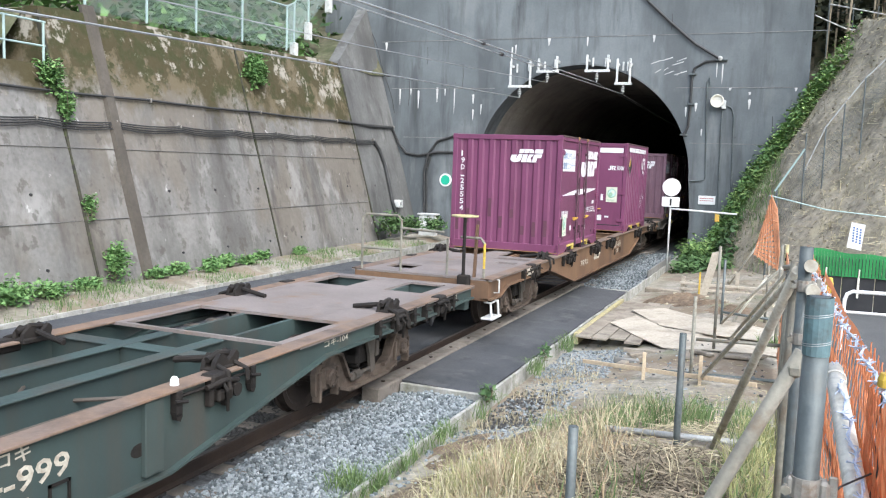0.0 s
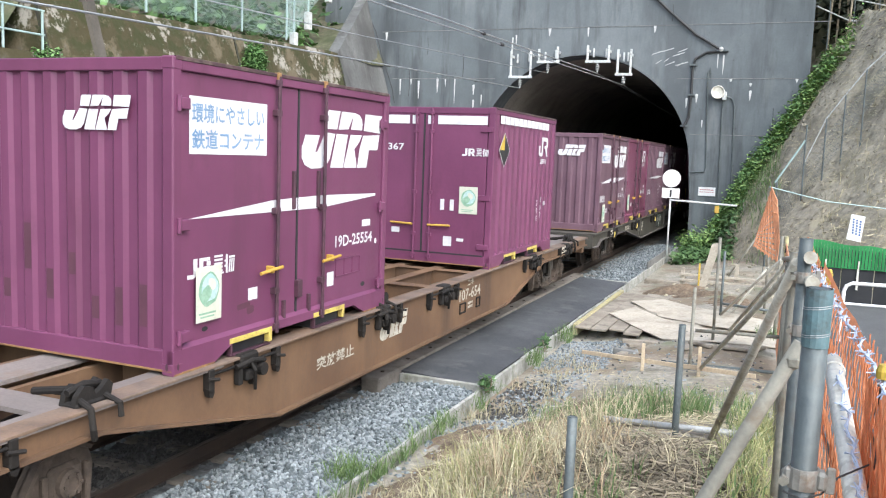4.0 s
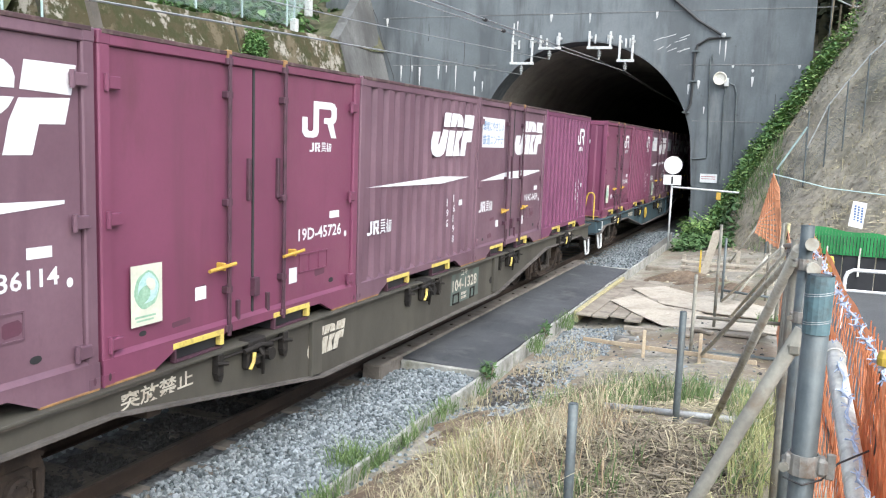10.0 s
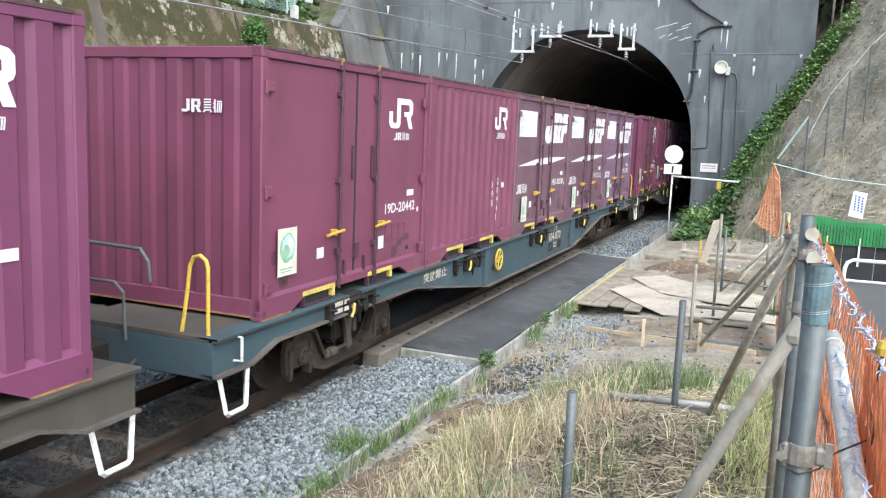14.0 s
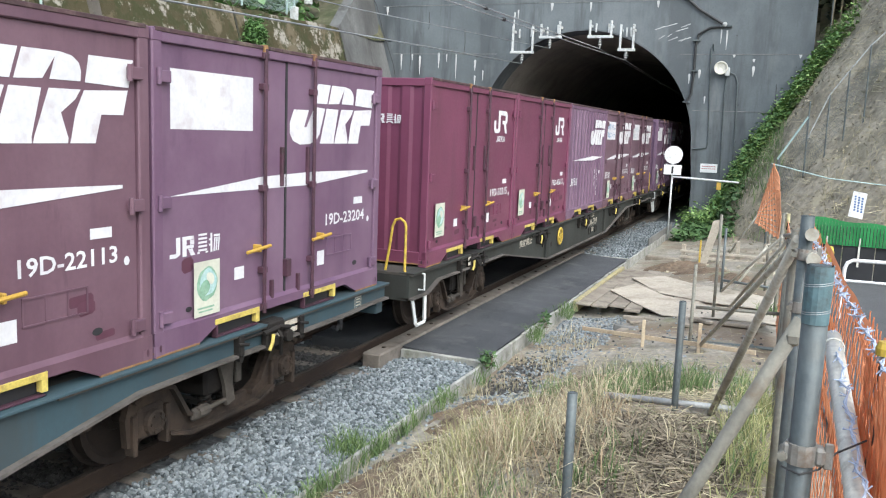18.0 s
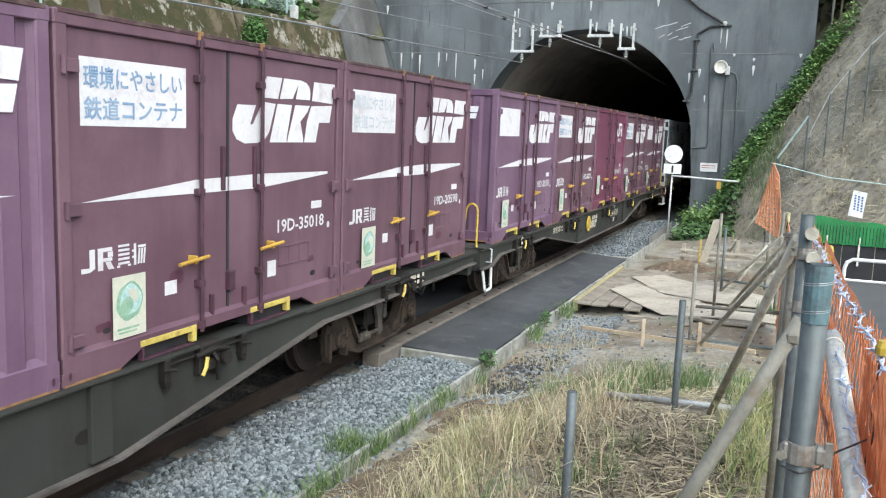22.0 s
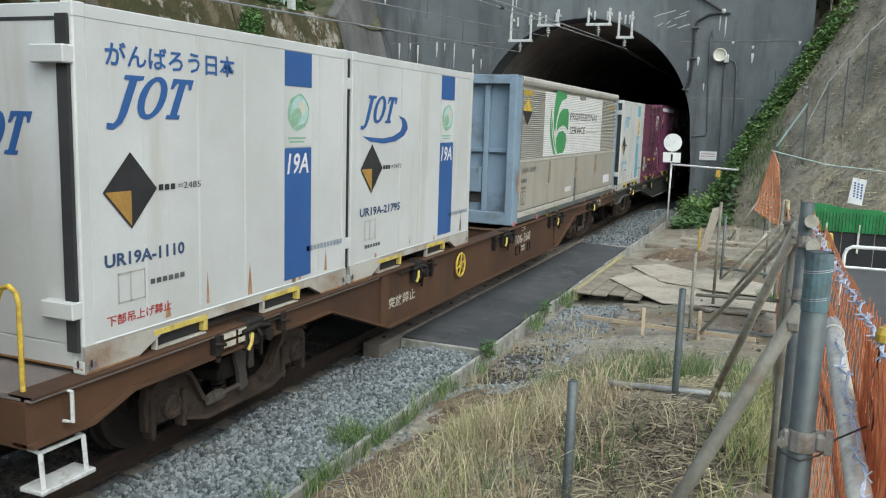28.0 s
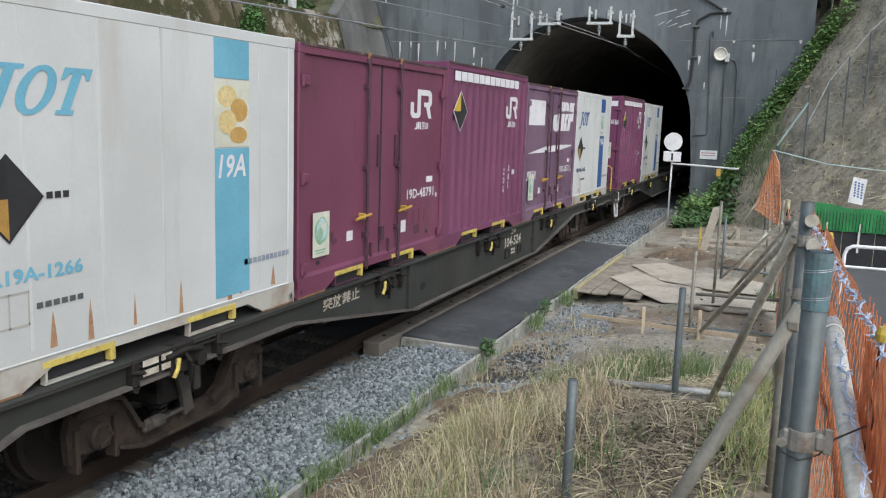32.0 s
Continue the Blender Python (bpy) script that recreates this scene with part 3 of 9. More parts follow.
def land(x, y):
    """Height of the ground: flat along the tracks, a bank that climbs to the camera's side of the fence."""
    h = -0.36
    if x > 2.15:
        bank = 1.04 * (1 - smooth(4.6, 11.5, y)) + 0.34
        h += bank * smooth(2.15, 4.9, x)
        h += 0.15 * smooth(2.17, 2.3, x) * (1 - smooth(2.6, 4.2, x)) * (1 - smooth(8.0, 9.5, y))
        h += 0.035 * noise.noise((x * 1.3, y * 1.3, 0)) + 0.02 * noise.noise((x * 4, y * 4, 3))
    if x < -6.6:
        h += 0.22 * smooth(-6.6, -7.9, x) + 0.05 * noise.noise((x * 2, y * 2, 5))
    return h


def grid(xs, ys, height):
    vs = [(x, y, height(x, y)) for y in ys for x in xs]
    w = len(xs)
    fs = [(j * w + i, j * w + i + 1, (j + 1) * w + i + 1, (j + 1) * w + i) for j in range(len(ys) - 1) for i in range(w - 1)]
    return vs, fs


def spread(*parts):
    out = []
    for a, b, n in parts:
        out += [a + (b - a) * k / n for k in range(n)]
    return out + [parts[-1][1]]


gv, gf = grid(spread((-900, -30, 6), (-30, -9, 8), (-9, -6, 12), (-6, 2, 6), (2, 7, 50), (7, 14, 14), (14, 40, 8), (40, 900, 6)),
              spread((-900, -40, 6), (-40, 0, 20), (0, 20, 100), (20, 34, 28), (34, 240, 20), (240, 900, 5)), land)
tagged(part("ground", rough_mesh("ground", gv, gf, M["dirt"], True)), "bare trampled brown soil with stones and weeds", "ground", kind="structure")

# ballast bed under both tracks
g = Geo()
for a, b in ((-160, 240),):
    g.prism([(-6.3, -0.6), (2.05, -0.6), (2.05, BED), (0.4, BED + 0.03), (-0.4, BED + 0.03), (-4.6, BED + 0.03), (-6.3, BED)], "y", a, b)
solid("ballast_bed", g, M["bed"], "grey crushed-stone bed beneath both tracks", "track bed")

# rails
RAIL_OUTLINE = [(-0.061, -0.155), (0.061, -0.155), (0.061, -0.14), (0.012, -0.125), (0.01, -0.045), (0.033, -0.035), (0.033, -0.006), (0.026, 0), (-0.026, 0), (-0.033, -0.006),
                (-0.033, -0.035), (-0.01, -0.045), (-0.012, -0.125), (-0.061, -0.14)]
for mid in (0.0, TRACK2):
    for sx in (-0.566, 0.566):
        g = Geo()
        g.prism([(mid + sx + a, HEAD + b) for a, b in RAIL_OUTLINE], "y", -160, 240)
        rail = solid("rail", g, M["rail"], "rust-brown running rail on ballast", "rail")
        head = Geo()
        head.box(mid + sx - 0.024, mid + sx + 0.024, -160, 240, HEAD - 0.002, HEAD + 0.003)
        part("rail_head", head, M["rail_top"], rail, "worn shiny rail head")

# sleepers
g = Geo()
for mid in (0.0, TRACK2):
    for k in range(300):
        y = -40 + k * 0.62
        g.box(mid - 1.0, mid + 1.0, y, y + 0.22, BED - 0.1, HEAD - 0.235, 0.02)
tagged(part("sleepers", g, M["old_beam"]), "dusty concrete sleepers half buried in ballast", "sleepers", kind="stuff")


# ---- retaining wall beside the far track ----
def wall_x(y, z):
    return -8.35 - 0.025 * (y - 15.5) - 0.29 * (z + 0.2)


def wall_top(y):
    if y < 13.89:
        return 4.7
    return 6.05 + 0.033 * (y - 14) + 0.08 * noise.noise((y * 0.9, 3, 1))


def wall_piece(y0, y1, top, n, proud=0.0):
    g = Geo()
    ys = [y0 + (y1 - y0) * k / n for k in range(n + 1)]
    zs = [-0.6 + k / 10 for k in range(11)]
    vs = []
    for y in ys:
        t = top(y)
        for k in range(13):
            z = -0.5 + (t + 0.5) * k / 12
            w = 0.02 * noise.noise((y * 0.7, z * 0.7, 7)) + 0.008 * noise.noise((y * 5, z * 5, 9))
            vs.append((wall_x(y, z) + w + proud, y, z))
        vs.append((wall_x(y, t) - 0.45, y, t + 0.02))
        vs.append((wall_x(y, t) - 0.6, y, -0.5))
    m = 15
    fs = [(j * m + i, j * m + (i + 1) % m, (j + 1) * m + (i + 1) % m, (j + 1) * m + i) for j in range(n) for i in range(m)]
    fs += [tuple(range(m)), tuple(range(n * m + m - 1, n * m - 1, -1))]
    return g.add(vs, fs)


WALL_JOINTS = (-60, 3.0, 9.0, 13.9, 21.3)
ends = list(WALL_JOINTS) + [28.1]
for a, b in zip(ends, ends[1:]):
    solid("wall_west", wall_piece(a + 0.012, b - 0.012, wall_top, max(6, int((b - a) * 3))), M["wall"], "sloping stained concrete retaining wall, mossy towards its top", "retaining wall")
solid("wall_west_end", wall_piece(28.13, PORTAL + 0.3, lambda y: 6.5 + 0.70 * (y - 28.1), 14, 0.0), M["wing"], "grey stained concrete wing of the retaining wall beside the portal", "retaining wall")

g = Geo()
g.prism([(-16.0, 4.2), (wall_x(14.1, 4.2) - 0.03, 4.2), (wall_x(14.1, 6.0) - 0.03, 6.0), (-16.0, 6.0)], "y", 13.93, 14.3)
solid("wall_west_return", g, M["wall"], "mossy concrete return where the retaining wall steps up", "retaining wall")

# dark weathered edges along the open joints
for y0 in (13.9, 21.3, 28.1):
    g = Geo()
    vs = []
    for k in range(15):
        z = -0.4 + (wall_top(y0 + 0.1) + 0.3) * k / 14
        w = 0.035 + 0.03 * noise.noise((z * 2, y0, 3))
        for dy, dx in ((-w, 0.012), (w, 0.012), (w, -0.1), (-w, -0.1)):
            vs.append((wall_x(y0, z) + dx + 0.02, y0 + dy, z))
    g.add(vs, [(k * 4 + i, k * 4 + (i + 1) % 4, k * 4 + 4 + (i + 1) % 4, k * 4 + 4 + i) for k in range(14) for i in range(4)] + [(0, 1, 2, 3), (56, 57, 58, 59)])
    solid("wall_joint", g, M["joint"], "dark mossy open joint of the retaining wall", "wall joint")

# rib of concrete that runs up the wall
g = Geo()
vs = []
for k in range(15):
    z = -0.4 + 6.7 * k / 14
    for dy, dx in ((-0.17, 0.0), (-0.13, 0.1), (0.13, 0.1), (0.17, 0.0), (0.17, -0.1), (-0.17, -0.1)):
        vs.append((wall_x(15.45, z) + dx, 15.45 + dy, z))
g.add(vs, [(k * 6 + i, k * 6 + (i + 1) % 6, k * 6 + 6 + (i + 1) % 6, k * 6 + 6 + i) for k in range(14) for i in range(6)] + [tuple(range(6)), tuple(range(84, 90))])
solid("wall_rib", g, surf("brown_stained_concrete", (0.105, 0.092, 0.076), (0.062, 0.054, 0.045), 0.6, 12, 0.9, bump=0.3, dirt=(0.06, 0.05, 0.04), amount=0.4, streak=0.6),
      "dark brown-stained rib running up the retaining wall", "wall rib")

# ---- portal and tunnel ----
ARCH_X, ARCH_Z, ARCH_R = -2.05, 2.6, 4.2


def arch(extra=0.0, n=40):
    """The opening's outline from the east foot over the crown to the west foot."""
    r = ARCH_R + extra
    pts = [(ARCH_X + r + 0.12, -0.6), (ARCH_X + r + 0.12, 1.1), (ARCH_X + r + 0.06, 1.9)]
    pts += [(ARCH_X + r * math.cos(a), ARCH_Z + r * math.sin(a)) for a in [math.pi * k / n for k in range(n + 1)]]
    return pts + [(ARCH_X - r - 0.06, 1.9), (ARCH_X - r - 0.12, 1.1), (ARCH_X - r - 0.12, -0.6)]


def portal_wall():
    g = Geo()
    inner = arch()
    n = len(inner)
    x0, x1, top = -13.5, 6.0, 12.5
    outer = []
    for x, z in inner:
        dx, dz = x - ARCH_X, z - ARCH_Z
        if z < ARCH_Z:
            outer.append((x1 if dx > 0 else x0, z))
        else:
            ang = math.atan2(dz, dx)
            c, s = math.cos(ang), math.sin(ang)
            k = min((x1 - ARCH_X) / c if c > 1e-6 else 1e9, (x0 - ARCH_X) / c if c < -1e-6 else 1e9, (top - ARCH_Z) / s if s > 1e-6 else 1e9)
            outer.append((ARCH_X + k * c, ARCH_Z + k * s))
    vs = []
    for y in (PORTAL, PORTAL + 1.2):
        vs += [(x, y, z) for x, z in inner] + [(x, y, z) for x, z in outer]
    b = 2 * n
    fs = []
    for i in range(n - 1):
        fs += [(i, i + 1, n + i + 1, n + i), (b + i, b + n + i, b + n + i + 1, b + i + 1), (i, b + i, b + i + 1, i + 1), (n + i, n + i + 1, b + n + i + 1, b + n + i)]
    g.add(vs, fs)
    # the two upper corners that the rays leave open
    for x in (x0, x1):
        k = min(range(n, 2 * n), key=lambda i: abs(vs[i][0] - x) + abs(vs[i][2] - top))
    return g


solid("wall_portal", portal_wall(), M["portal"], "dark grey weathered concrete tunnel portal with lime streaks", "tunnel portal")

# arch ring, a little proud of the face, and the lining behind it
g = Geo()
a, b = arch(), arch(0.05)
n = len(a)
for y0, y1 in ((PORTAL - 0.03, PORTAL + 0.01),):
    vs = [(x, y, z) for y in (y0, y1) for pts in (a, b) for x, z in pts]
    fs = []
    for i in range(n - 1):
        fs += [(i, i + 1, n + i + 1, n + i), (2 * n + i, 3 * n + i, 3 * n + i + 1, 2 * n + i + 1), (i, 2 * n + i, 2 * n + i + 1, i + 1), (n + i, n + i + 1, 3 * n + i + 1, 3 * n + i)]
    g.add(vs, fs)
solid("portal_arch_ring", g, M["portal"], "plain dark concrete ring round the tunnel mouth", "arch ring")
g = Geo()
a, b = arch(0.0), arch(0.5)
ys = [PORTAL + 1.2, 40, 50, 65, 90, 130, 180, 240]
vs = [(x, y, z) for y in ys for pts in (a, b) for x, z in pts]
fs = []
for j in range(len(ys) - 1):
    o = j * 2 * n
    for i in range(n - 1):
        fs += [(o + i, o + i + 1, o + 2 * n + i + 1, o + 2 * n + i), (o + n + i, o + 3 * n + i, o + 3 * n + i + 1, o + n + i + 1)]
g.add(vs, fs)
solid("tunnel_lining", g, M["lining"], "sooty dark concrete tunnel vault", "tunnel")
# end wall added out of view so no light enters from behind
g = Geo()
g.box(-8, 4, 240, 240.6, -1, 9)
solid("tunnel_end", g, M["lining"], "added end wall, out of view, that keeps light out of the tunnel", "tunnel")

# casting joints of the portal as low ridges
g = Geo()
for z, x0, x1 in ((7.86, -10.7, 6.6), (5.92, -10.2, -5.6), (5.92, 1.5, 6.6), (3.9, -9.6, -6.2), (3.9, 2.1, 6.6)):
    g.box(x0, x1, PORTAL - 0.012, PORTAL + 0.01, z - 0.012, z + 0.012)
solid("portal_joint_lines", g, surf("pale_joint", (0.24, 0.24, 0.235), (0.12, 0.12, 0.12), 1.5, 20, 0.9, bump=0.2), "thin pale casting joints across the portal", "joint lines")

# hill over the tunnel, closing the place behind the portal
hv, hf = grid(spread((-60, -13, 10), (-13, 5.9, 8)), spread((33.2, 60, 8), (60, 250, 10)), lambda x, y: 12.2 + 0.25 * min(y - 33, 40) + 0.8 * noise.noise((x * 0.1, y * 0.1, 2)))
tagged(part("hill", rough_mesh("hill", hv, hf, M["bank"], True)), "wooded hill over the tunnel", "hill", kind="structure")
hv, hf = grid(spread((-60, -16, 8), (-16, -10.6, 10)), spread((-60, 0, 10), (0, 36, 36)),
              lambda x, y: (wall_top(min(y, 28)) - 0.08 if y > 13.6 else 4.55 + 1.7 * min(max(-11.0 - x, 0), 5)) + (0.5 * max(y - 28.2, 0) if y > 28.2 else 0) * smooth(-10.6, -11.5, x) + 0.45 * max(-13.5 - x, 0) + 0.15 * noise.noise((x * 0.5, y * 0.5, 4)))
tagged(part("upper_bank", rough_mesh("upper_bank", hv, hf, M["bank"], True)), "brown bank of earth above the retaining wall", "bank", kind="structure")

# the slope beside the portal
FOOT = [(2.6, 34.5), (2.75, 31.5), (3.5, 28.5), (5.0, 24.5), (6.6, 21.5), (9.5, 20.0), (16, 19.5), (40, 19.0)]


def slope_height(x, y):
    best, side = 1e9, 1
    for (ax, ay), (bx, by) in zip(FOOT, FOOT[1:]):
        dx, dy = bx - ax, by - ay
        t = min(max(((x - ax) * dx + (y - ay) * dy) / (dx * dx + dy * dy), 0), 1)
        px, py = x - ax - t * dx, y - ay - t * dy
        d = math.hypot(px, py)
        if d < best:
            best, side = d, (1 if dx * py - dy * px > 0 else -1)
    d = best * side
    h = -0.45 + ((1.15 + 0.65 * smooth(22, 31, y)) * d if d > 0 else 0.3 * d)
    return min(h, 7.75 + 0.12 * max(x - 6, 0)) + min(max(d, 0), 1) * (0.28 * noise.noise((x * 0.6, y * 0.6, 1)) + 0.1 * noise.noise((x * 2.2, y * 2.2, 2)))


sv, sf = grid(spread((2.2, 12, 80), (12, 45, 30)), spread((18.5, 36, 110), (36, 60, 12)), slope_height)
tagged(part("slope_east", rough_mesh("slope_east", sv, sf, M["soil"], True)), "steep bare earth slope with dead stalks beside the portal", "slope", kind="structure")

# backdrop sheet added to stop bright sky showing through the crest thicket
hv, hf = grid(spread((6.2, 20, 14), (20, 60, 8)), spread((36.5, 60, 12), (60, 250, 8)), lambda x, y: 6.8 + 0.9 * min(y - 36.5, 14) + 0.6 * noise.noise((x * 0.3, y * 0.3, 2)))
tagged(part("hill_east", rough_mesh("hill_east", hv, hf, M["bank"], True)), "dark backdrop hillside added behind the crest thicket", "hill", kind="structure")

# ---- crossing, kerbs ----
g = Geo()
g.prism([(0.94, -0.5), (2.08, -0.5), (2.08, RAIL - 0.03), (0.94, RAIL + 0.02)], "y", 10.0, 15.2)
crossing = solid("crossing_pavement", g, M["asphalt"], "dark grey asphalt crossing strip beside the rails", "pavement")
g = Geo()
g.prism([(0.94, -0.5), (2.08, -0.5), (2.08, RAIL - 0.035), (0.94, RAIL + 0.014)], "y", 15.21, 20.5)
part("asphalt_slab", g, M["asphalt"], crossing)
g = Geo()
g.box(0.94, 2.1, 9.93, 10.0, -0.5, RAIL - 0.01, 0.01)
part("edge_strip", g, M["kerb"], crossing, "pale concrete edge strip")
g = Geo()
g.box(0.94, 2.1, 20.5, 20.57, -0.5, RAIL - 0.01, 0.01)
part("edge_strip", g, M["kerb"], crossing, "pale concrete edge strip")
g = Geo()
g.box(0.66, 0.93, 9.35, 20.9, -0.42, HEAD - 0.045, 0.02)
beam = solid("crossing_beam", g, M["old_beam"], "heavy grey timber beam lying along the rail", "timber beam")
g = Geo()
for k in range(14):
    g.lathe([(0.0, 0.0), (0.028, 0.0), (0.028, 0.012), (0.0, 0.016)], (0.8, 9.7 + k * 0.8, HEAD - 0.045), "z", 8)
part("bolt_heads", g, M["rail"], beam)
g = Geo()
g.prism([(-0.5, -0.5), (0.5, -0.5), (0.5, RAIL - 0.02), (-0.5, RAIL - 0.02)], "y", 10.0, 20.5)
solid("crossing_infill", g, M["asphalt"], "dark asphalt between the rails at the crossing", "pavement")
g = Geo()
g.box(-6.35, -4.5, 6.0, 22.0, -0.5, RAIL - 0.05, 0.01)
solid("crossing_pavement_west", g, M["asphalt"], "dark asphalt strip beside the far track", "pavement")

kerb = Geo()
kerb.box(-0.024, 0.024, 0.004, 0.596, -0.35, 0.0, 0.008)
kerb_mesh = kerb.mesh("kerb_block", M["kerb"])
for name, x, y0, y1, top in (("kerb_east", 2.16, 2.6, 31.4, -0.13), ("kerb_west", -6.48, -4.0, 31.6, -0.12)):
    line = tagged(new(name), "line of pale concrete kerb blocks along the track", "kerb", kind="structure")
    for k in range(int((y1 - y0) / 0.6)):
        ob = part("kerb_block", kerb_mesh, None, line)
        ob.location = (x + random.uniform(-0.008, 0.008), y0 + 0.6 * k, top + random.uniform(-0.012, 0.008) - (0.010 * max(0.0, 8.6 - y0 - 0.6 * k) if x > 0 else 0))
        ob.rotation_euler = (random.uniform(-0.008, 0.008), random.uniform(-0.03, 0.03), random.uniform(-0.01, 0.01))

# road behind the fence
g = Geo()
vs, fs = grid([6.0 + k * 0.5 for k in range(30)], [-10 + k * 0.5 for k in range(59)], lambda x, y: land(x, y) * 0 + max(-0.36 + 1.04 * (1 - smooth(4.6, 11.5, y)) + 0.34, -0.05) + 0.05)
g.add(vs, fs)
solid("road", g, M["road"], "grey asphalt road behind the fence", "road")

# ---- the train ----
MADE = {}


def shared(key, build, material):
    """One mesh for all pieces that are alike."""
    if (key, material.name) not in MADE:
        MADE[(key, material.name)] = build().mesh(key, material)
    return MADE[(key, material.name)]


def piece(name, key, build, material, parent, label=""):
    return part(name, shared(key, build, material), None, parent, label)


def words(body, width, height, at, material, name, parent, label="", slant=0.0, bold=0.018):
    """Lettering of a given width and height; at(a, b) puts it on its surface."""
    cu = bpy.data.curves.new("lettering", "FONT")
    cu.body, cu.shear, cu.resolution_u, cu.offset = body, slant, 2, bold
    ob = bpy.data.objects.new("lettering", cu)
    me = bpy.data.meshes.new_from_object(ob)
    vs = np.array([v.co[:] for v in me.vertices])
    fs = [tuple(p.vertices) for p in me.polygons]
    bpy.data.objects.remove(ob)
    bpy.data.curves.remove(cu)
    bpy.data.meshes.remove(me)
    if not len(vs):
        return None
    lo, hi = vs.min(0), vs.max(0)
    k = (width / max(hi[0] - lo[0], 1e-6), height / max(hi[1] - lo[1], 1e-6))
    out = rough_mesh(name, [at((x - lo[0]) * k[0], (y - lo[1]) * k[1]) for x, y, z in vs], fs, material)
    return part(name, out, None, parent, label)


def shapes(name, outlines, at, material, parent, label=""):
    g = Geo()
    for o in outlines:
        g.flat(o, at)
    me = bpy.data.meshes.new(name)
    me.from_pydata(g.v, [], g.f)
    me.materials.append(material)
    return part(name, me, None, parent, label)


def rect(a, b, w, h):
    return [(a, b), (a + w, b), (a + w, b + h), (a, b + h)]


def disc(a, b, rx, ry, n=18):
    return [(a + rx * math.cos(2 * math.pi * k / n), b + ry * math.sin(2 * math.pi * k / n)) for k in range(n)]


SIDE = 1.225          # half the width of a container
LENGTH, HIGH = 3.715, 2.5


def side_at(v, z, x=SIDE + 0.004):
    """Puts (a, b) on the side that faces the fence, from v along and z up."""
    return lambda a, b: (x, v + a, z + b)


def end_at(x, z, y=-0.004):
    return lambda a, b: (x + a, y, z + b)


def sheet(a0, a1, z0, z1, ribs, deep, thick=0.03, flat=0.35):
    """A corrugated sheet: outline in (along, out) drawn up from z0 to z1. Returns the outline."""
    step = (a1 - a0) / ribs
    pts = []
    for k in range(ribs):
        s = a0 + k * step
        pts += [(s, 0), (s + step * flat, 0), (s + step * (flat + 0.15), -deep), (s + step * 0.85, -deep)]
    pts.append((a1, 0))
    return pts + [(a1, -thick - deep), (a0, -thick - deep)]


def rail_outline(L):
    return [(0, 0), (0.5, 0), (0.76, 0.12), (L - 0.76, 0.12), (L - 0.5, 0), (L, 0), (L, 0.2), (0, 0.2)]


def box_core(L, H, inset):
    def build():
        g = Geo()
        g.box(-SIDE + inset, SIDE - inset, inset, L - inset, 0.12, H - 0.03)
        return g
    return build


def frame_geo(L, H):
    """Posts, top rails and bottom rails of a box."""
    g = Geo()
    for sx in (-1, 1):
        for y in (0, L - 0.11):
            x0 = sx * SIDE - (0.11 if sx > 0 else 0)
            g.box(x0, x0 + 0.11, y, y + 0.11, 0.0, H, 0.012)
        x0 = sx * SIDE - (0.06 if sx > 0 else 0)
        g.box(x0, x0 + 0.06, 0.1, L - 0.1, H - 0.1, H - 0.005, 0.008)
        g.prism(rail_outline(L), "x", x0 - (0.0025 if sx < 0 else 0), x0 + 0.06 + (0.0025 if sx > 0 else 0))
        g.prism([(sx * (SIDE - 0.045), 0.25), (sx * (SIDE + 0.004), 0.202), (sx * (SIDE + 0.004), 0.19), (sx * (SIDE - 0.045), 0.19)], "y", 0.1, L - 0.1)
    for y in (0.0, L - 0.06):
        g.box(-SIDE + 0.1, SIDE - 0.1, y, y + 0.06, H - 0.11, H - 0.005, 0.008)
        g.box(-SIDE + 0.1, SIDE - 0.1, y, y + 0.06, 0.03, 0.2, 0.008)
    return g


def pocket_geo():
    """Upper lip of a fork pocket with its far upright."""
    g = Geo()
    g.box(SIDE - 0.05, SIDE + 0.006, -0.10, 0.54, 0.118, 0.168, 0.004)
    g.box(SIDE - 0.05, SIDE + 0.006, 0.49, 0.54, 0.03, 0.125, 0.004)
    return g


# a black block in the pocket stands in for its shaded inside
def pocket_shade_geo():
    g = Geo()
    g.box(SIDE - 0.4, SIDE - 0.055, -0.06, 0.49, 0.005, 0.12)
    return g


def pocket_lip():
    g = Geo()
    g.box(SIDE - 0.05, SIDE + 0.002, -0.08, 0.52, 0.003, 0.018, 0.003)
    g.box(SIDE - 0.05, SIDE + 0.002, -0.075, -0.055, 0.014, 0.12, 0.003)
    return g


def casting():
    g = Geo()
    g.box(-0.058, 0.058, -0.058, 0.058, -0.051, 0.051, 0.01)
    return g


def hole_geo(side):
    g = Geo()
    g.flat(disc(0, 0, 0.014, 0.03, 10), (lambda a, b: (0.0, a, b)) if side else (lambda a, b: (a, 0.0, b)))
    return g


def hinge_geo():
    g = Geo()
    g.box(SIDE - 0.04, SIDE + 0.022, -0.045, 0.075, -0.045, 0.045, 0.006)
    g.tube([(SIDE + 0.012, -0.05, -0.06), (SIDE + 0.012, -0.05, 0.06)], 0.018, 8)
    return g


def rod_geo(H):
    g = Geo()
    g.tube([(SIDE + 0.02, 0, 0.1), (SIDE + 0.02, 0, H - 0.02)], 0.019, 8)
    for z in (0.16, 0.5, H * 0.5, H - 0.35, H - 0.08):
        g.box(SIDE - 0.035, SIDE + 0.03, -0.04, 0.04, z - 0.03, z + 0.03, 0.006)
    return g


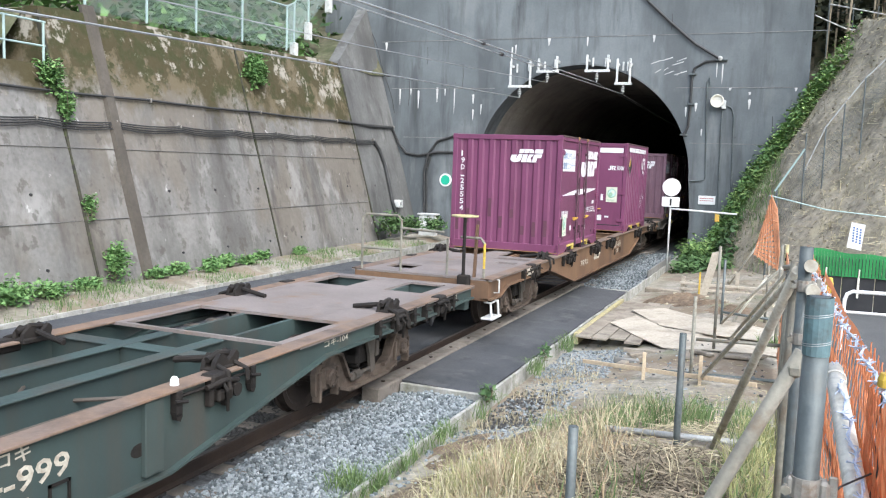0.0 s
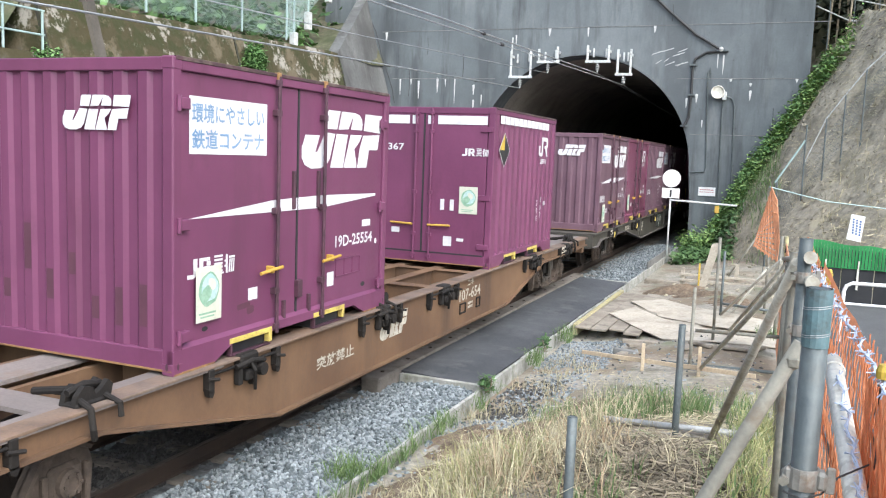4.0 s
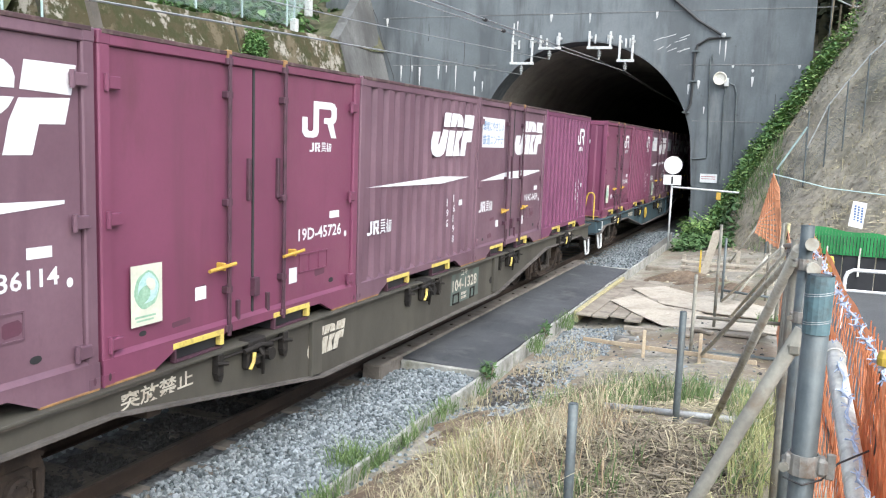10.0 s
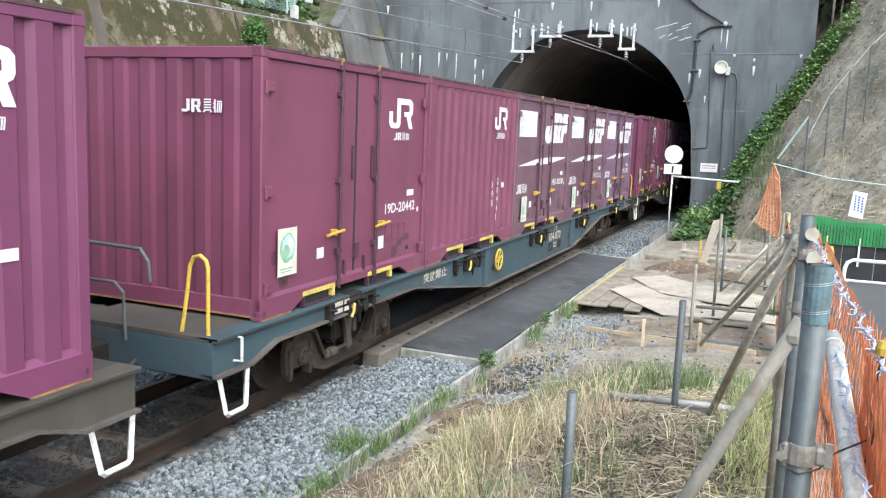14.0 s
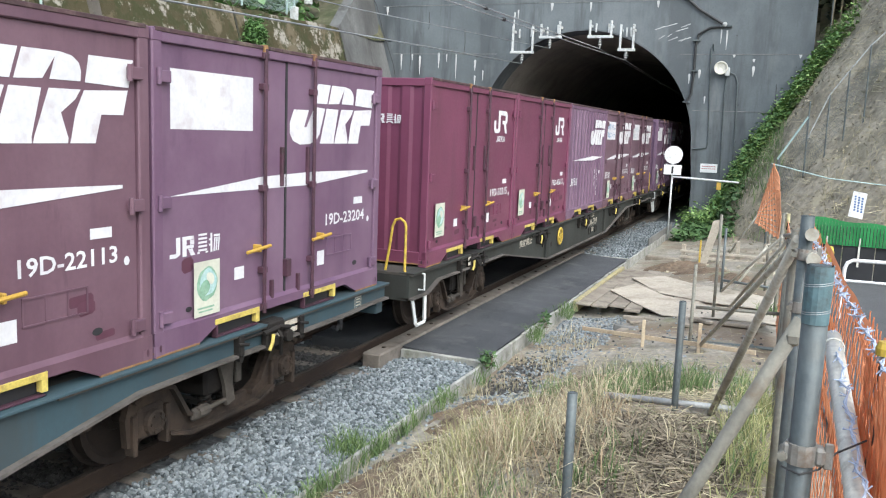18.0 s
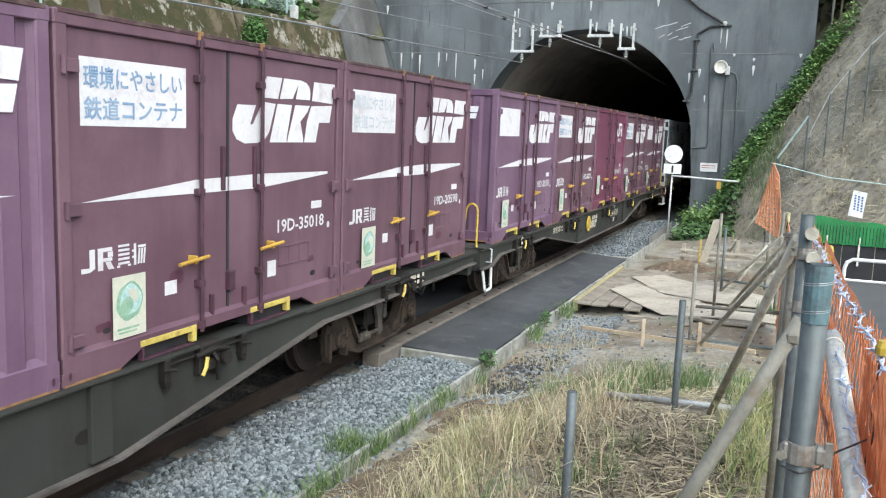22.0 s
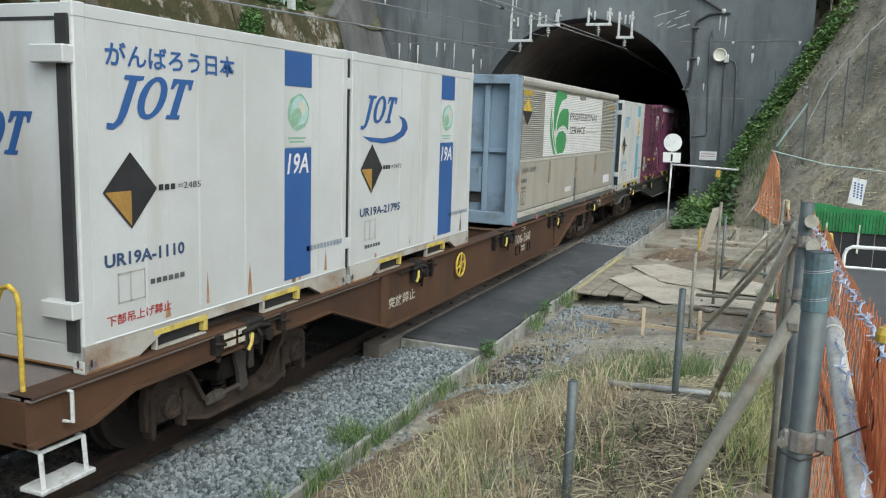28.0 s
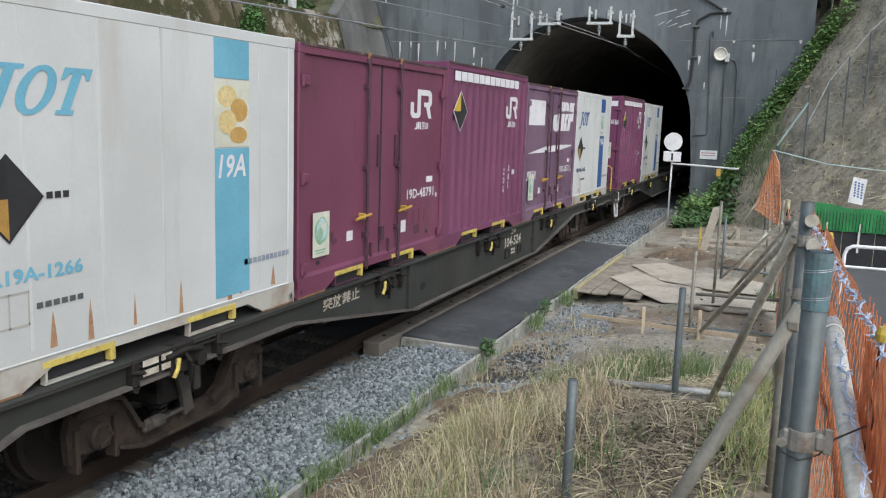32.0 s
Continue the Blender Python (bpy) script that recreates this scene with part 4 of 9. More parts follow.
def handle_geo():
    g = Geo()
    g.tube([(SIDE + 0.04, -0.27, -0.014), (SIDE + 0.045, -0.1, 0.0), (SIDE + 0.04, 0.08, 0.012)], 0.0165, 8)
    g.box(SIDE - 0.035, SIDE + 0.048, -0.092, -0.06, -0.032, 0.036, 0.006)
    return g


def panel_geo(a0, a1, z0, z1):
    def build():
        g = Geo()
        g.box(SIDE - 0.06, SIDE - 0.03, a0, a1, z0, z1, 0.006)
        return g
    return build


def slot_geo(v, z0, z1, half=0.02, proud=0.0):
    def build():
        g = Geo()
        g.box(SIDE - 0.05, SIDE + proud, v - half, v + half, z0, z1, 0.006)
        return g
    return build


def lidtop_geo():
    g = Geo()
    g.box(SIDE - 0.03, SIDE + 0.026, -0.025, 0.025, HIGH - 0.06, HIGH + 0.015, 0.006)
    return g


def card_geo():
    """A pair of ruled card fields, as thin raised strips."""
    g = Geo()
    x0, x1 = SIDE - 0.04, SIDE - 0.022
    for z in (0.48, 0.66):
        g.box(x0, x1, 2.58, 3.12, z, z + 0.012)
    for v in (2.58, 2.76, 2.94, 3.108):
        g.box(x0, x1, v, v + 0.012, 0.48, 0.67)
    return g


def gasket_geo(H):
    g = Geo()
    g.box(SIDE - 0.05, SIDE - 0.026, 1.80, 1.825, 0.2, H - 0.1)
    return g


# logos, as plain shapes in their colours
def slant(o, k):
    return [(a + k * b, b) for a, b in o]


def freight_mark(w, h):
    """Three heavy leaning blocks with a hooked foot, cut across by one long thin wedge."""
    s = [[(0.265, 0.68), (0.281, 0.94), (0.297, 1.0), (0.438, 1.0), (0.40, 0.68)],
         [(0.259, 0.62), (0.378, 0.60), (0.319, 0.17), (0.281, 0.07), (0.216, 0.01), (0.108, 0.0), (0.038, 0.06), (0.005, 0.18), (0.005, 0.35), (0.043, 0.555), (0.20, 0.56), (0.151, 0.28), (0.173, 0.28)],
         [(0.454, 1.0), (0.622, 1.0), (0.681, 0.97), (0.714, 0.90), (0.724, 0.81), (0.719, 0.70), (0.573, 0.70), (0.60, 0.94), (0.541, 0.70), (0.416, 0.68)],
         [(0.395, 0.605), (0.535, 0.60), (0.486, 0.085), (0.486, 0.017), (0.324, 0.017)],
         [(0.568, 0.605), (0.719, 0.61), (0.692, 0.50), (0.622, 0.35), (0.655, 0.07), (0.652, 0.018), (0.492, 0.017), (0.497, 0.085)],
         [(0.762, 1.0), (1.0, 1.0), (0.973, 0.67), (0.741, 0.695)],
         [(0.735, 0.605), (0.968, 0.64), (0.941, 0.35), (0.822, 0.345), (0.789, 0.018), (0.662, 0.018), (0.668, 0.07), (0.692, 0.36)]]
    return [[(a * w, b * h) for a, b in o] for o in s]


def name_mark(w, h):
    """The owner's small mark: a hook, a block with a foot, and two blocks slit by fine bars."""
    s = [[(0.0, 0.0), (0.12, 0.0), (0.2, 0.14), (0.2, 1.0), (0.12, 1.0), (0.12, 0.2), (0.0, 0.22)],
         [(0.24, 0.0), (0.32, 0.0), (0.32, 1.0), (0.24, 1.0)], [(0.32, 0.82), (0.46, 0.82), (0.46, 1.0), (0.32, 1.0)], [(0.39, 0.56), (0.47, 0.56), (0.47, 0.80), (0.39, 0.80)],
         [(0.32, 0.38), (0.46, 0.38), (0.46, 0.54), (0.32, 0.54)], [(0.40, 0.0), (0.49, 0.0), (0.43, 0.36), (0.35, 0.36)]]
    s += [rect(0.55, 0.12 + 0.2 * k, 0.18, 0.11) for k in range(5)] + [rect(0.53, 0.0, 0.05, 0.10), rect(0.70, 0.0, 0.05, 0.10)]
    s += [rect(0.80, 0.0, 0.04, 1.0), rect(0.77, 0.62, 0.03, 0.1), rect(0.77, 0.34, 0.03, 0.1)] + [[(0.86 + 0.045 * k, 0.02), (0.89 + 0.045 * k, 0.02), (0.91 + 0.045 * k, 0.74), (0.88 + 0.045 * k, 0.74)] for k in range(3)] + [rect(0.87, 0.78, 0.13, 0.12)]
    return [[(a * w, b * h) for a, b in o] for o in s]


def line_mark(w, h):
    """A hook beside a block with a slanting foot."""
    s = [[(0.0, 0.55), (0.0, 0.14), (0.08, 0.02), (0.16, 0.0), (0.34, 0.0), (0.42, 0.04), (0.47, 0.14), (0.47, 0.80), (0.80, 0.80), (0.84, 0.76), (0.84, 0.60), (0.80, 0.56), (0.62, 0.56), (0.62, 0.40), (0.72, 0.40),
          (0.84, 0.0), (1.0, 0.0), (0.90, 0.40), (0.97, 0.46), (1.0, 0.55), (1.0, 0.85), (0.93, 0.97), (0.84, 1.0), (0.31, 1.0), (0.31, 0.22), (0.26, 0.17), (0.20, 0.17), (0.15, 0.22), (0.15, 0.55)]]
    return [[(a * w, b * h) for a, b in o] for o in s]


def bars(w, h, n, gap=0.25):
    """Unreadable or proper-name writing as plain bars."""
    step = w / n
    return [rect(k * step, 0, step * (1 - gap), h) for k in range(n)]


def leaning_mark(w, h):
    """A hooked stroke with a foot below the line, a heavy ring and a barred stem, all leaning."""
    k = 0.2
    arc = lambda r0, r1, a0, a1: [(0.54 + r0[0] * math.cos(t), 0.5 + r0[1] * math.sin(t)) for t in np.linspace(a0, a1, 12)] + [(0.54 + r1[0] * math.cos(t), 0.5 + r1[1] * math.sin(t)) for t in np.linspace(a1, a0, 12)]
    s = [[(0.02, -0.10), (0.04, -0.24), (0.14, -0.26), (0.22, -0.12), (0.25, 0.10), (0.25, 0.88), (0.33, 0.90), (0.33, 1.0), (0.06, 1.0), (0.06, 0.90), (0.14, 0.88), (0.14, 0.0), (0.11, -0.12)]]
    s += [arc((0.2, 0.52), (0.095, 0.40), math.pi / 2, 3 * math.pi / 2), arc((0.2, 0.52), (0.095, 0.40), -math.pi / 2, math.pi / 2)]
    s += [[(0.76, 0.74), (0.80, 0.74), (0.84, 0.88), (1.02, 0.88), (1.05, 0.74), (1.09, 0.74), (1.09, 1.0), (0.76, 1.0)], [(0.87, 0.10), (0.98, 0.10), (0.98, 0.88), (0.87, 0.88)], [(0.82, 0.0), (1.03, 0.0), (1.03, 0.10), (0.82, 0.10)]]
    return [[(a / 1.27 * w, b * h) for a, b in slant(o, k)] for o in s]


def eco_sticker(parent, v, z, w, h, at=side_at, ground=None):
    """A cream sticker with a round drawing in green and pale blue and lines of print below."""
    st = shapes("sticker", [rect(0, 0, w, h)], at(v, z), ground or M["sticker"], parent, "pale sticker with a green and blue drawing")
    base = at(v, z)
    out = Vector((1, 0, 0)) if base(1, 0)[0] == base(0, 0)[0] else Vector((0, -1, 0))
    lift = lambda k: (lambda a, b: tuple(Vector(base(a, b)) + out * 0.0015 * k))
    lobe = lambda a, b, ra, rb, p: [(x + w * 0.025 * math.sin(11 * y / h + p), y + h * 0.02 * math.sin(13 * x / w + p)) for x, y in disc(a * w, b * h, ra * w, rb * h, 22)]
    shapes("green_print", [lobe(0.50, 0.58, 0.40, 0.31, 0.0)], lift(1), M["sticker_green"], st)
    shapes("round_print", [lobe(0.52, 0.60, 0.33, 0.25, 0.6)], lift(2), M["sticker_blue"], st)
    shapes("green_print", [lobe(0.38, 0.50, 0.20, 0.15, 1.4)], lift(3), M["sticker_green"], st)
    shapes("pale_print", [lobe(0.62, 0.68, 0.15, 0.11, 2.2)], lift(3), M["sticker"], st)
    shapes("small_print", [rect(w * 0.12, h * 0.13, w * 0.66, h * 0.035), rect(w * 0.16, h * 0.07, w * 0.55, h * 0.03)], lift(1), M["sticker_green"], st)
    return st


def diamond(parent, v, z, w, h, top="yellow"):
    """A hazard diamond in four triangles, z and v at its middle."""
    at = side_at(v, z)
    quarters = [[(0, 0), (-w, 0), (0, h)], [(0, 0), (0, h), (w, 0)], [(0, 0), (w, 0), (0, -h)], [(0, 0), (0, -h), (-w, 0)]]
    edge = shapes("diamond", [[(-w * 1.08, 0), (0, -h * 1.08), (w * 1.08, 0), (0, h * 1.08)]], side_at(v, z, SIDE + 0.003), M["decal"] if top == "yellow" else M["black"], parent, "hazard diamond in black and yellow")
    cols = ("yellow", "black", "black", "black") if top == "yellow" else ("black", "black", "black", top)
    for q, c in zip(quarters, cols):
        shapes("diamond_quarter", [q], side_at(v, z, SIDE + 0.006), M[c], edge)


def common_box(name, label, paint, L=LENGTH, H=HIGH, group="rail containers"):
    box = thing(name, label, "container", group)
    piece("body", "core_%g_%g" % (L, H), box_core(L, H, 0.062), paint, box)
    piece("frame", "frame_%g_%g" % (L, H), lambda: frame_geo(L, H), paint, box)
    for x in (-SIDE + 0.054, SIDE - 0.054):
        for y in (0.054, L - 0.054):
            for z in (0.049, H - 0.049):
                piece("corner_casting", "casting", casting, paint, box).location = (x, y, z)
    # flat dark discs stand in for the shade inside the casting holes
    for y in (0.055, L - 0.055):
        piece("casting_hole", "hole_side", lambda: hole_geo(True), M["rod_shaded"], box).location = (SIDE + 0.0075, y, 0.07)
    for x in (-SIDE + 0.055, SIDE - 0.055):
        piece("casting_hole", "hole_end", lambda: hole_geo(False), M["rod_shaded"], box).location = (x, -0.0075, 0.07)
    if "paint" in paint.name:
        def worn_end():
            g = Geo()
            g.box(-SIDE + 0.01, SIDE - 0.01, -0.004, 0.02, 0.028, 0.046, 0.002)
            return g
        def worn_side():
            g = Geo()
            g.box(SIDE - 0.02, SIDE + 0.0045, 0.01, 0.52, -0.002, 0.016, 0.002)
            return g
        piece("worn_edge", "worn_end", worn_end, M["capbrown"], box, "rust-worn lower edge")
        for y in (0.0, L - 0.53):
            piece("worn_edge", "worn_side", worn_side, M["capbrown"], box, "rust-worn lower edge").location.y = y
    def roof():
        g = Geo()
        g.box(-SIDE + 0.02, SIDE - 0.02, 0.02, L - 0.02, H - 0.04, H - 0.012, 0.004)
        for k in range(5):
            g.box(-SIDE + 0.15, SIDE - 0.15, 0.3 + k * (L - 0.6) / 5, 0.55 + k * (L - 0.6) / 5, H - 0.015, H + 0.003, 0.004)
        return g
    top = piece("roof", "roof_%g_%g" % (L, H), roof, paint, box)
    def edge():
        g = Geo()
        g.box(SIDE - 0.03, SIDE + 0.007, 0.03, L - 0.03, H - 0.026, H + 0.008, 0.004)
        return g
    if paint.name != M["reefer"].name:
        piece("roof_edge", "roof_edge_%g_%g" % (L, H), edge, M["roof_edge"], top, "weathered roof edge, overhang shading put into its dark tone")
    return box


def pockets(box, spots, paint=None):
    for v in spots:
        p = piece("fork_pocket", "pocket", pocket_geo, M["pocket_yellow"], box, "yellow edge of a fork pocket")
        p.location.y = v
        h = piece("pocket_recess", "pocket_shade_geo", pocket_shade_geo, M["black"], p)
        piece("pocket_lip", "pocket_lip", pocket_lip, paint or M["rod_shaded"], p, "lower lip of the fork pocket")


def end_sheet(paint, H, ribs, deep):
    def build():
        g = Geo()
        pts = [(a, -b) for a, b in sheet(-SIDE + 0.1, SIDE - 0.1, 0, 0, ribs, deep)]
        g.prism([(a, 0.012 + b) for a, b in pts], "z", 0.18, H - 0.1)
        return g
    return build


def door_box(u, paint_name, number, mark, panel="", eco=(0.27, 0.38), end="plain", tint="", seam=None):
    """A container with doors in its long sides."""
    paint = M[paint_name]
    colour = {"maroon": "dark maroon", "plum": "faded plum", "violet": "violet-purple", "magenta": "deep magenta"}[paint_name]
    box = common_box("container", "%s steel rail container with side doors, on its wagon" % colour, paint)
    ribs, deep = ((9, 0.028) if end == "ribbed" else (7, 0.02))
    piece("end_wall", "end_%d_%g" % (ribs, HIGH), end_sheet(paint, HIGH, ribs, deep), paint, box)
    for key, a0, a1, rod in (("a", 0.115, 1.795, 1.41), ("b", 1.83, 3.6, 2.24)):
        door = piece("door", "door_" + key, panel_geo(a0, a1, 0.2, HIGH - 0.1), paint, box)
        r = piece("lock_rod", "rod_%g" % HIGH, lambda: rod_geo(HIGH), M["rod_shaded"], door, "dark lock rod, shade put into its paint")
        r.location.y = rod
        hd = piece("handle", "handle", handle_geo, M["orange_paint"], door, "ochre lever handle")
        hd.location = (0, rod - 0.02 if key == "a" else rod + 0.24, 0.71)
        for z in (0.3, 1.2, 2.15):
            hi = piece("hinge", "hinge", hinge_geo, paint, door)
            hi.location = (0, 0.11 if key == "a" else 3.56, z)
    piece("door_gasket", "gasket", lambda: gasket_geo(HIGH), M["rubber"], box)
    for k, (v, z0, z1, half, proud) in enumerate(((1.58, 0.2, 0.38, 0.02, 0.0), (2.03, 0.2, 0.38, 0.02, 0.0), (1.73, 1.25, 1.62, 0.02, 0.0), (2.18, 1.25, 1.62, 0.02, 0.0), (1.82, 0.38, 0.55, 0.04, 0.02))):
        piece("door_cleat", "slot%d" % k, slot_geo(v, z0, z1, half, proud), M["rod_shaded"], box)
    for v in (1.41, 2.24):
        piece("rod_cap", "rodcap", lidtop_geo, M["capbrown"], box).location.y = v
    piece("card_frame", "cards", card_geo, paint, box)
    pockets(box, (0.82, 2.2))
    worn = M["decal"]
    z_up = -0.008
    face = SIDE - 0.03 + 0.004
    at = lambda v, z: side_at(v, z, face)
    if mark == "freight":
        shapes("mark", freight_mark(1.72, 0.60), at(1.86, 1.64), worn, box, "large white freight mark")
        shapes("stripe", [[(0.2, 1.27), (1.4, 1.27), (1.4, 1.38)], [(1.4, 1.27), (2.25, 1.27), (2.25, 1.40), (1.4, 1.38)], [(2.25, 1.27), (3.46, 1.36), (3.46, 1.385), (2.25, 1.40)]], at(0, -0.03), worn, box, "long white tapering stripe")
        if panel:
            pn = shapes("slogan_panel", [rect(0, 0, 1.06, 0.46)], at(0.22, 1.76), worn, box, "white slogan panel")
            if panel == "slogan":
                ink = "slogan_faint" if number in ("19D-20598", "19D-30338", "19D-22113") else "slogan_ink"
                words("環境にやさしい", 0.98, 0.16, side_at(0.25, 2.01, face + 0.003), M[ink], "slogan", pn, "pale blue slogan lettering")
                words("鉄道コンテナ", 0.98, 0.16, side_at(0.25, 1.80, face + 0.003), M[ink], "slogan", pn, "pale blue slogan lettering")
        shapes("owner_name", name_mark(0.62, 0.16), at(0.2, 0.75), worn, box, "white owner's name")
    else:
        shapes("mark", line_mark(0.66, 0.36), at(2.6, 1.82), worn, box, "white railway mark")
        shapes("owner_name", name_mark(0.42, 0.09), at(2.74, 1.68), worn, box, "white owner's name")
    if number:
        words(number, 0.84, 0.125, at(2.56, 0.80), worn, "number", box, "white container number")
    shapes("small_print", [rect(3.15, 0.99, 0.2, 0.075)], at(0, 0), worn, box, "small white label")
    shapes("load_label", [rect(1.02, 0.46, 0.14, 0.11)], at(0, 0), worn, box, "small white label")
    shapes("load_label", [rect(2.40, 0.40, 0.14, 0.15)], at(0, 0), worn, box, "small white label")
    shapes("check_mark", [disc(3.49, 0.80, 0.028, 0.034, 12)], at(0, 0), worn, box, "round white spot")
    shapes("latch_eye", [disc(3.2, 0.33, 0.05, 0.028, 10)], at(0, 0), M["black"], box, "small dark latch eye")
    shapes("latch_eye", [disc(0.42, 0.31, 0.04, 0.022, 10)], at(0, 0), M["black"], box, "small dark latch eye")
    for k in range(random.randint(3, 5)):
        a, b, pw, ph = random.choice([random.uniform(0.2, 1.2), random.uniform(2.4, 3.3)]), random.uniform(0.24, 0.62), random.uniform(0.08, 0.24), random.uniform(0.05, 0.14)
        c = 0.25 * min(pw, ph)
        shapes("paint_patch", [[(a + c, b), (a + pw - c, b + 0.01), (a + pw, b + c), (a + pw, b + ph - c), (a + pw - c, b + ph), (a + c, b + ph - 0.01), (a, b + ph - c), (a, b + c)]],
               side_at(0, 0, face - 0.003 + 0.0004 * k), M["touchup"], box, "darker patch of touch-up paint")
    if eco:
        eco_sticker(box, eco[0], eco[1], 0.33, 0.46)
    if end == "ribbed" and paint_name == "magenta":
        step = (2 * SIDE - 0.2) / ribs
        for k in range(ribs):
            z0, hh = random.uniform(0.30, 0.75), random.uniform(0.16, 0.42)
            shapes("paint_patch", [rect(-SIDE + 0.1 + step * (k + 0.02), z0, step * 0.31, hh)], end_at(0, 0, 0.0105), M["touchup"], box, "darker patch of touch-up paint")
    if end == "ribbed":
        shapes("end_mark", freight_mark(0.72, 0.28), end_at(0.1, 1.92), worn, box, "white freight mark")
        for k, ch in enumerate(number):
            words(ch, 0.035 if ch == "1" else 0.085, 0.03 if ch == "-" else 0.115, end_at(-1.02, 2.02 - 0.148 * k, -0.004), worn, "number", box, "white figure")
    elif end == "name":
        shapes("end_name", name_mark(0.46, 0.12), end_at(0.34, 1.9), worn, box, "white owner's name")
    elif end == "freight":
        shapes("end_mark", freight_mark(0.8, 0.3), end_at(0.1, 1.92), worn, box, "white freight mark")
    return box


def ribbed_box(u, paint_name, mark, number=(), H=HIGH, stripe=False, doors=False):
    """A container with ribbed sides and doors in its end."""
    paint = M[paint_name]
    colour = {"maroon": "dark maroon", "plum": "faded plum", "violet": "violet-purple", "magenta": "deep magenta"}[paint_name]
    box = common_box("container", "%s steel rail container with ribbed sides, on its wagon" % colour, paint, H=H)

    def ribs(sx):
        g = Geo()
        pts = sheet(0.1, LENGTH - 0.1, 0, 0, 12, 0.045, flat=0.46)
        g.prism([(sx * (SIDE - 0.006 + b), a) for a, b in pts], "z", 0.19, H - 0.1)
        return g

    for sx in (1, -1):
        piece("side_wall", "ribs_%g_%d" % (H, sx), lambda: ribs(sx), paint, box)
    for s, x0, x1 in (("a", -SIDE + 0.12, -0.01), ("b", 0.01, SIDE - 0.12)):
        def leaf(x0=x0, x1=x1):
            g = Geo()
            g.box(x0, x1, 0.008, 0.05, 0.2, H - 0.11, 0.008)
            return g
        door = piece("door", "leaf_%s_%g" % (s, H), leaf, paint, box)
        def bar(x0=x0, x1=x1):
            g = Geo()
            x = -0.14 if x0 < -0.5 else 0.14
            g.tube([(x, -0.012, 0.08), (x, -0.012, H - 0.01)], 0.02, 8)
            for z in (0.14, 0.5, 1.2, H - 0.4, H - 0.1):
                g.box(x - 0.04, x + 0.04, -0.03, 0.01, z - 0.03, z + 0.03, 0.006)
            return g
        piece("lock_rod", "end_rod_%s_%g" % (s, H), bar, paint, door)
        def lever(x0=x0):
            g = Geo()
            x = -0.14 if x0 < -0.5 else 0.14
            g.tube([(x - 0.02 if x < 0 else x - 0.02, -0.03, 0.66), (x - 0.42 if x < 0 else x + 0.38, -0.035, 0.67)], 0.018, 8)
            return g
        piece("handle", "lever_%s" % s, lever, M["orange_paint"], door, "ochre lever handle")
        def hinge():
            g = Geo()
            g.box(-0.1, 0.1, -0.02, 0.012, -0.045, 0.045, 0.006)
            return g
        for z in (0.35, 1.15, H - 0.35):
            piece("hinge", "end_hinge", hinge, paint, door).location = (-SIDE + 0.13 if x0 < -0.5 else SIDE - 0.13, 0, z)
    def gasket():
        g = Geo()
        g.box(-0.012, 0.012, -0.002, 0.04, 0.2, H - 0.11)
        g.box(-SIDE + 0.13, SIDE - 0.13, -0.001, 0.02, 0.19, 0.215)
        return g
    piece("door_gasket", "end_gasket_%g" % H, gasket, M["rubber"], box)
    pockets(box, (0.84, 2.2))
    worn = M["decal"]
    if stripe:
        shapes("height_stripe", [rect(0.27 + k * 0.245, 0, 0.225, 0.13) for k in range(12)], side_at(0, H - 0.24), worn, box, "white tall-container stripe")
        shapes("end_stripe", [rect(-1.05, 0, 0.78, 0.14), rect(-0.22, 0, 0.1, 0.14), rect(0.06, 0, 0.1, 0.14), rect(0.24, 0, 0.86, 0.14)], end_at(0, H - 0.28), worn, box, "white tall-container stripe")
        shapes("owner_name", name_mark(0.46, 0.12), end_at(0.68, 1.82), worn, box, "white owner's name")
        diamond(box, 0.52, 1.935, 0.26, 0.27)
        words("20G-367" if number and number[1] == "367" else "20G", 0.72, 0.115, end_at(-1.08, 1.88), worn, "number", box, "white container number")
        eco_sticker(box, 0.66, 0.88, 0.32, 0.44, end_at)
        shapes("papers", [rect(0.33, 0.92, 0.07, 0.18), rect(0.50, 0.92, 0.07, 0.18), rect(-0.55, 0.5, 0.15, 0.09), rect(0.40, 0.33, 0.15, 0.16), rect(0.64, 0.42, 0.12, 0.05)], end_at(0, 0), worn, box, "white paper labels")
    else:
        shapes("owner_name", name_mark(0.46, 0.12), end_at(0.12, 1.9), worn, box, "white owner's name")
    if mark == "freight":
        shapes("mark", freight_mark(1.58, 0.6), side_at(1.93, 1.62), worn, box, "large white freight mark")
        shapes("stripe", [[(0.15, 1.30), (2.3, 1.275), (3.42, 1.345), (2.3, 1.375)]], side_at(0, -0.02), worn, box, "long white tapering stripe")
        shapes("owner_name", name_mark(0.62, 0.16), side_at(0.2, 0.73), worn, box, "white owner's name")
    else:
        shapes("mark", line_mark(0.6, 0.36), side_at(2.56, 1.86), worn, box, "white railway mark")
        shapes("owner_name", name_mark(0.42, 0.09), side_at(2.66, 1.72), worn, box, "white owner's name")
    for k, text in enumerate(number):
        col = thing_column(text, box, 2.55 + 0.24 * k, 0.98 - (0 if k else 0.05))
    shapes("small_print", [rect(3.0, 0.92, 0.14, 0.08)], side_at(0, 0), worn, box, "small white label")
    return box


def thing_column(text, box, v, z):
    """Figures one below another."""
    for k, ch in enumerate(text):
        words(ch, 0.07 if ch != "1" else 0.03, 0.105, side_at(v, z - 0.145 * k), M["decal"], "number", box, "white figure")


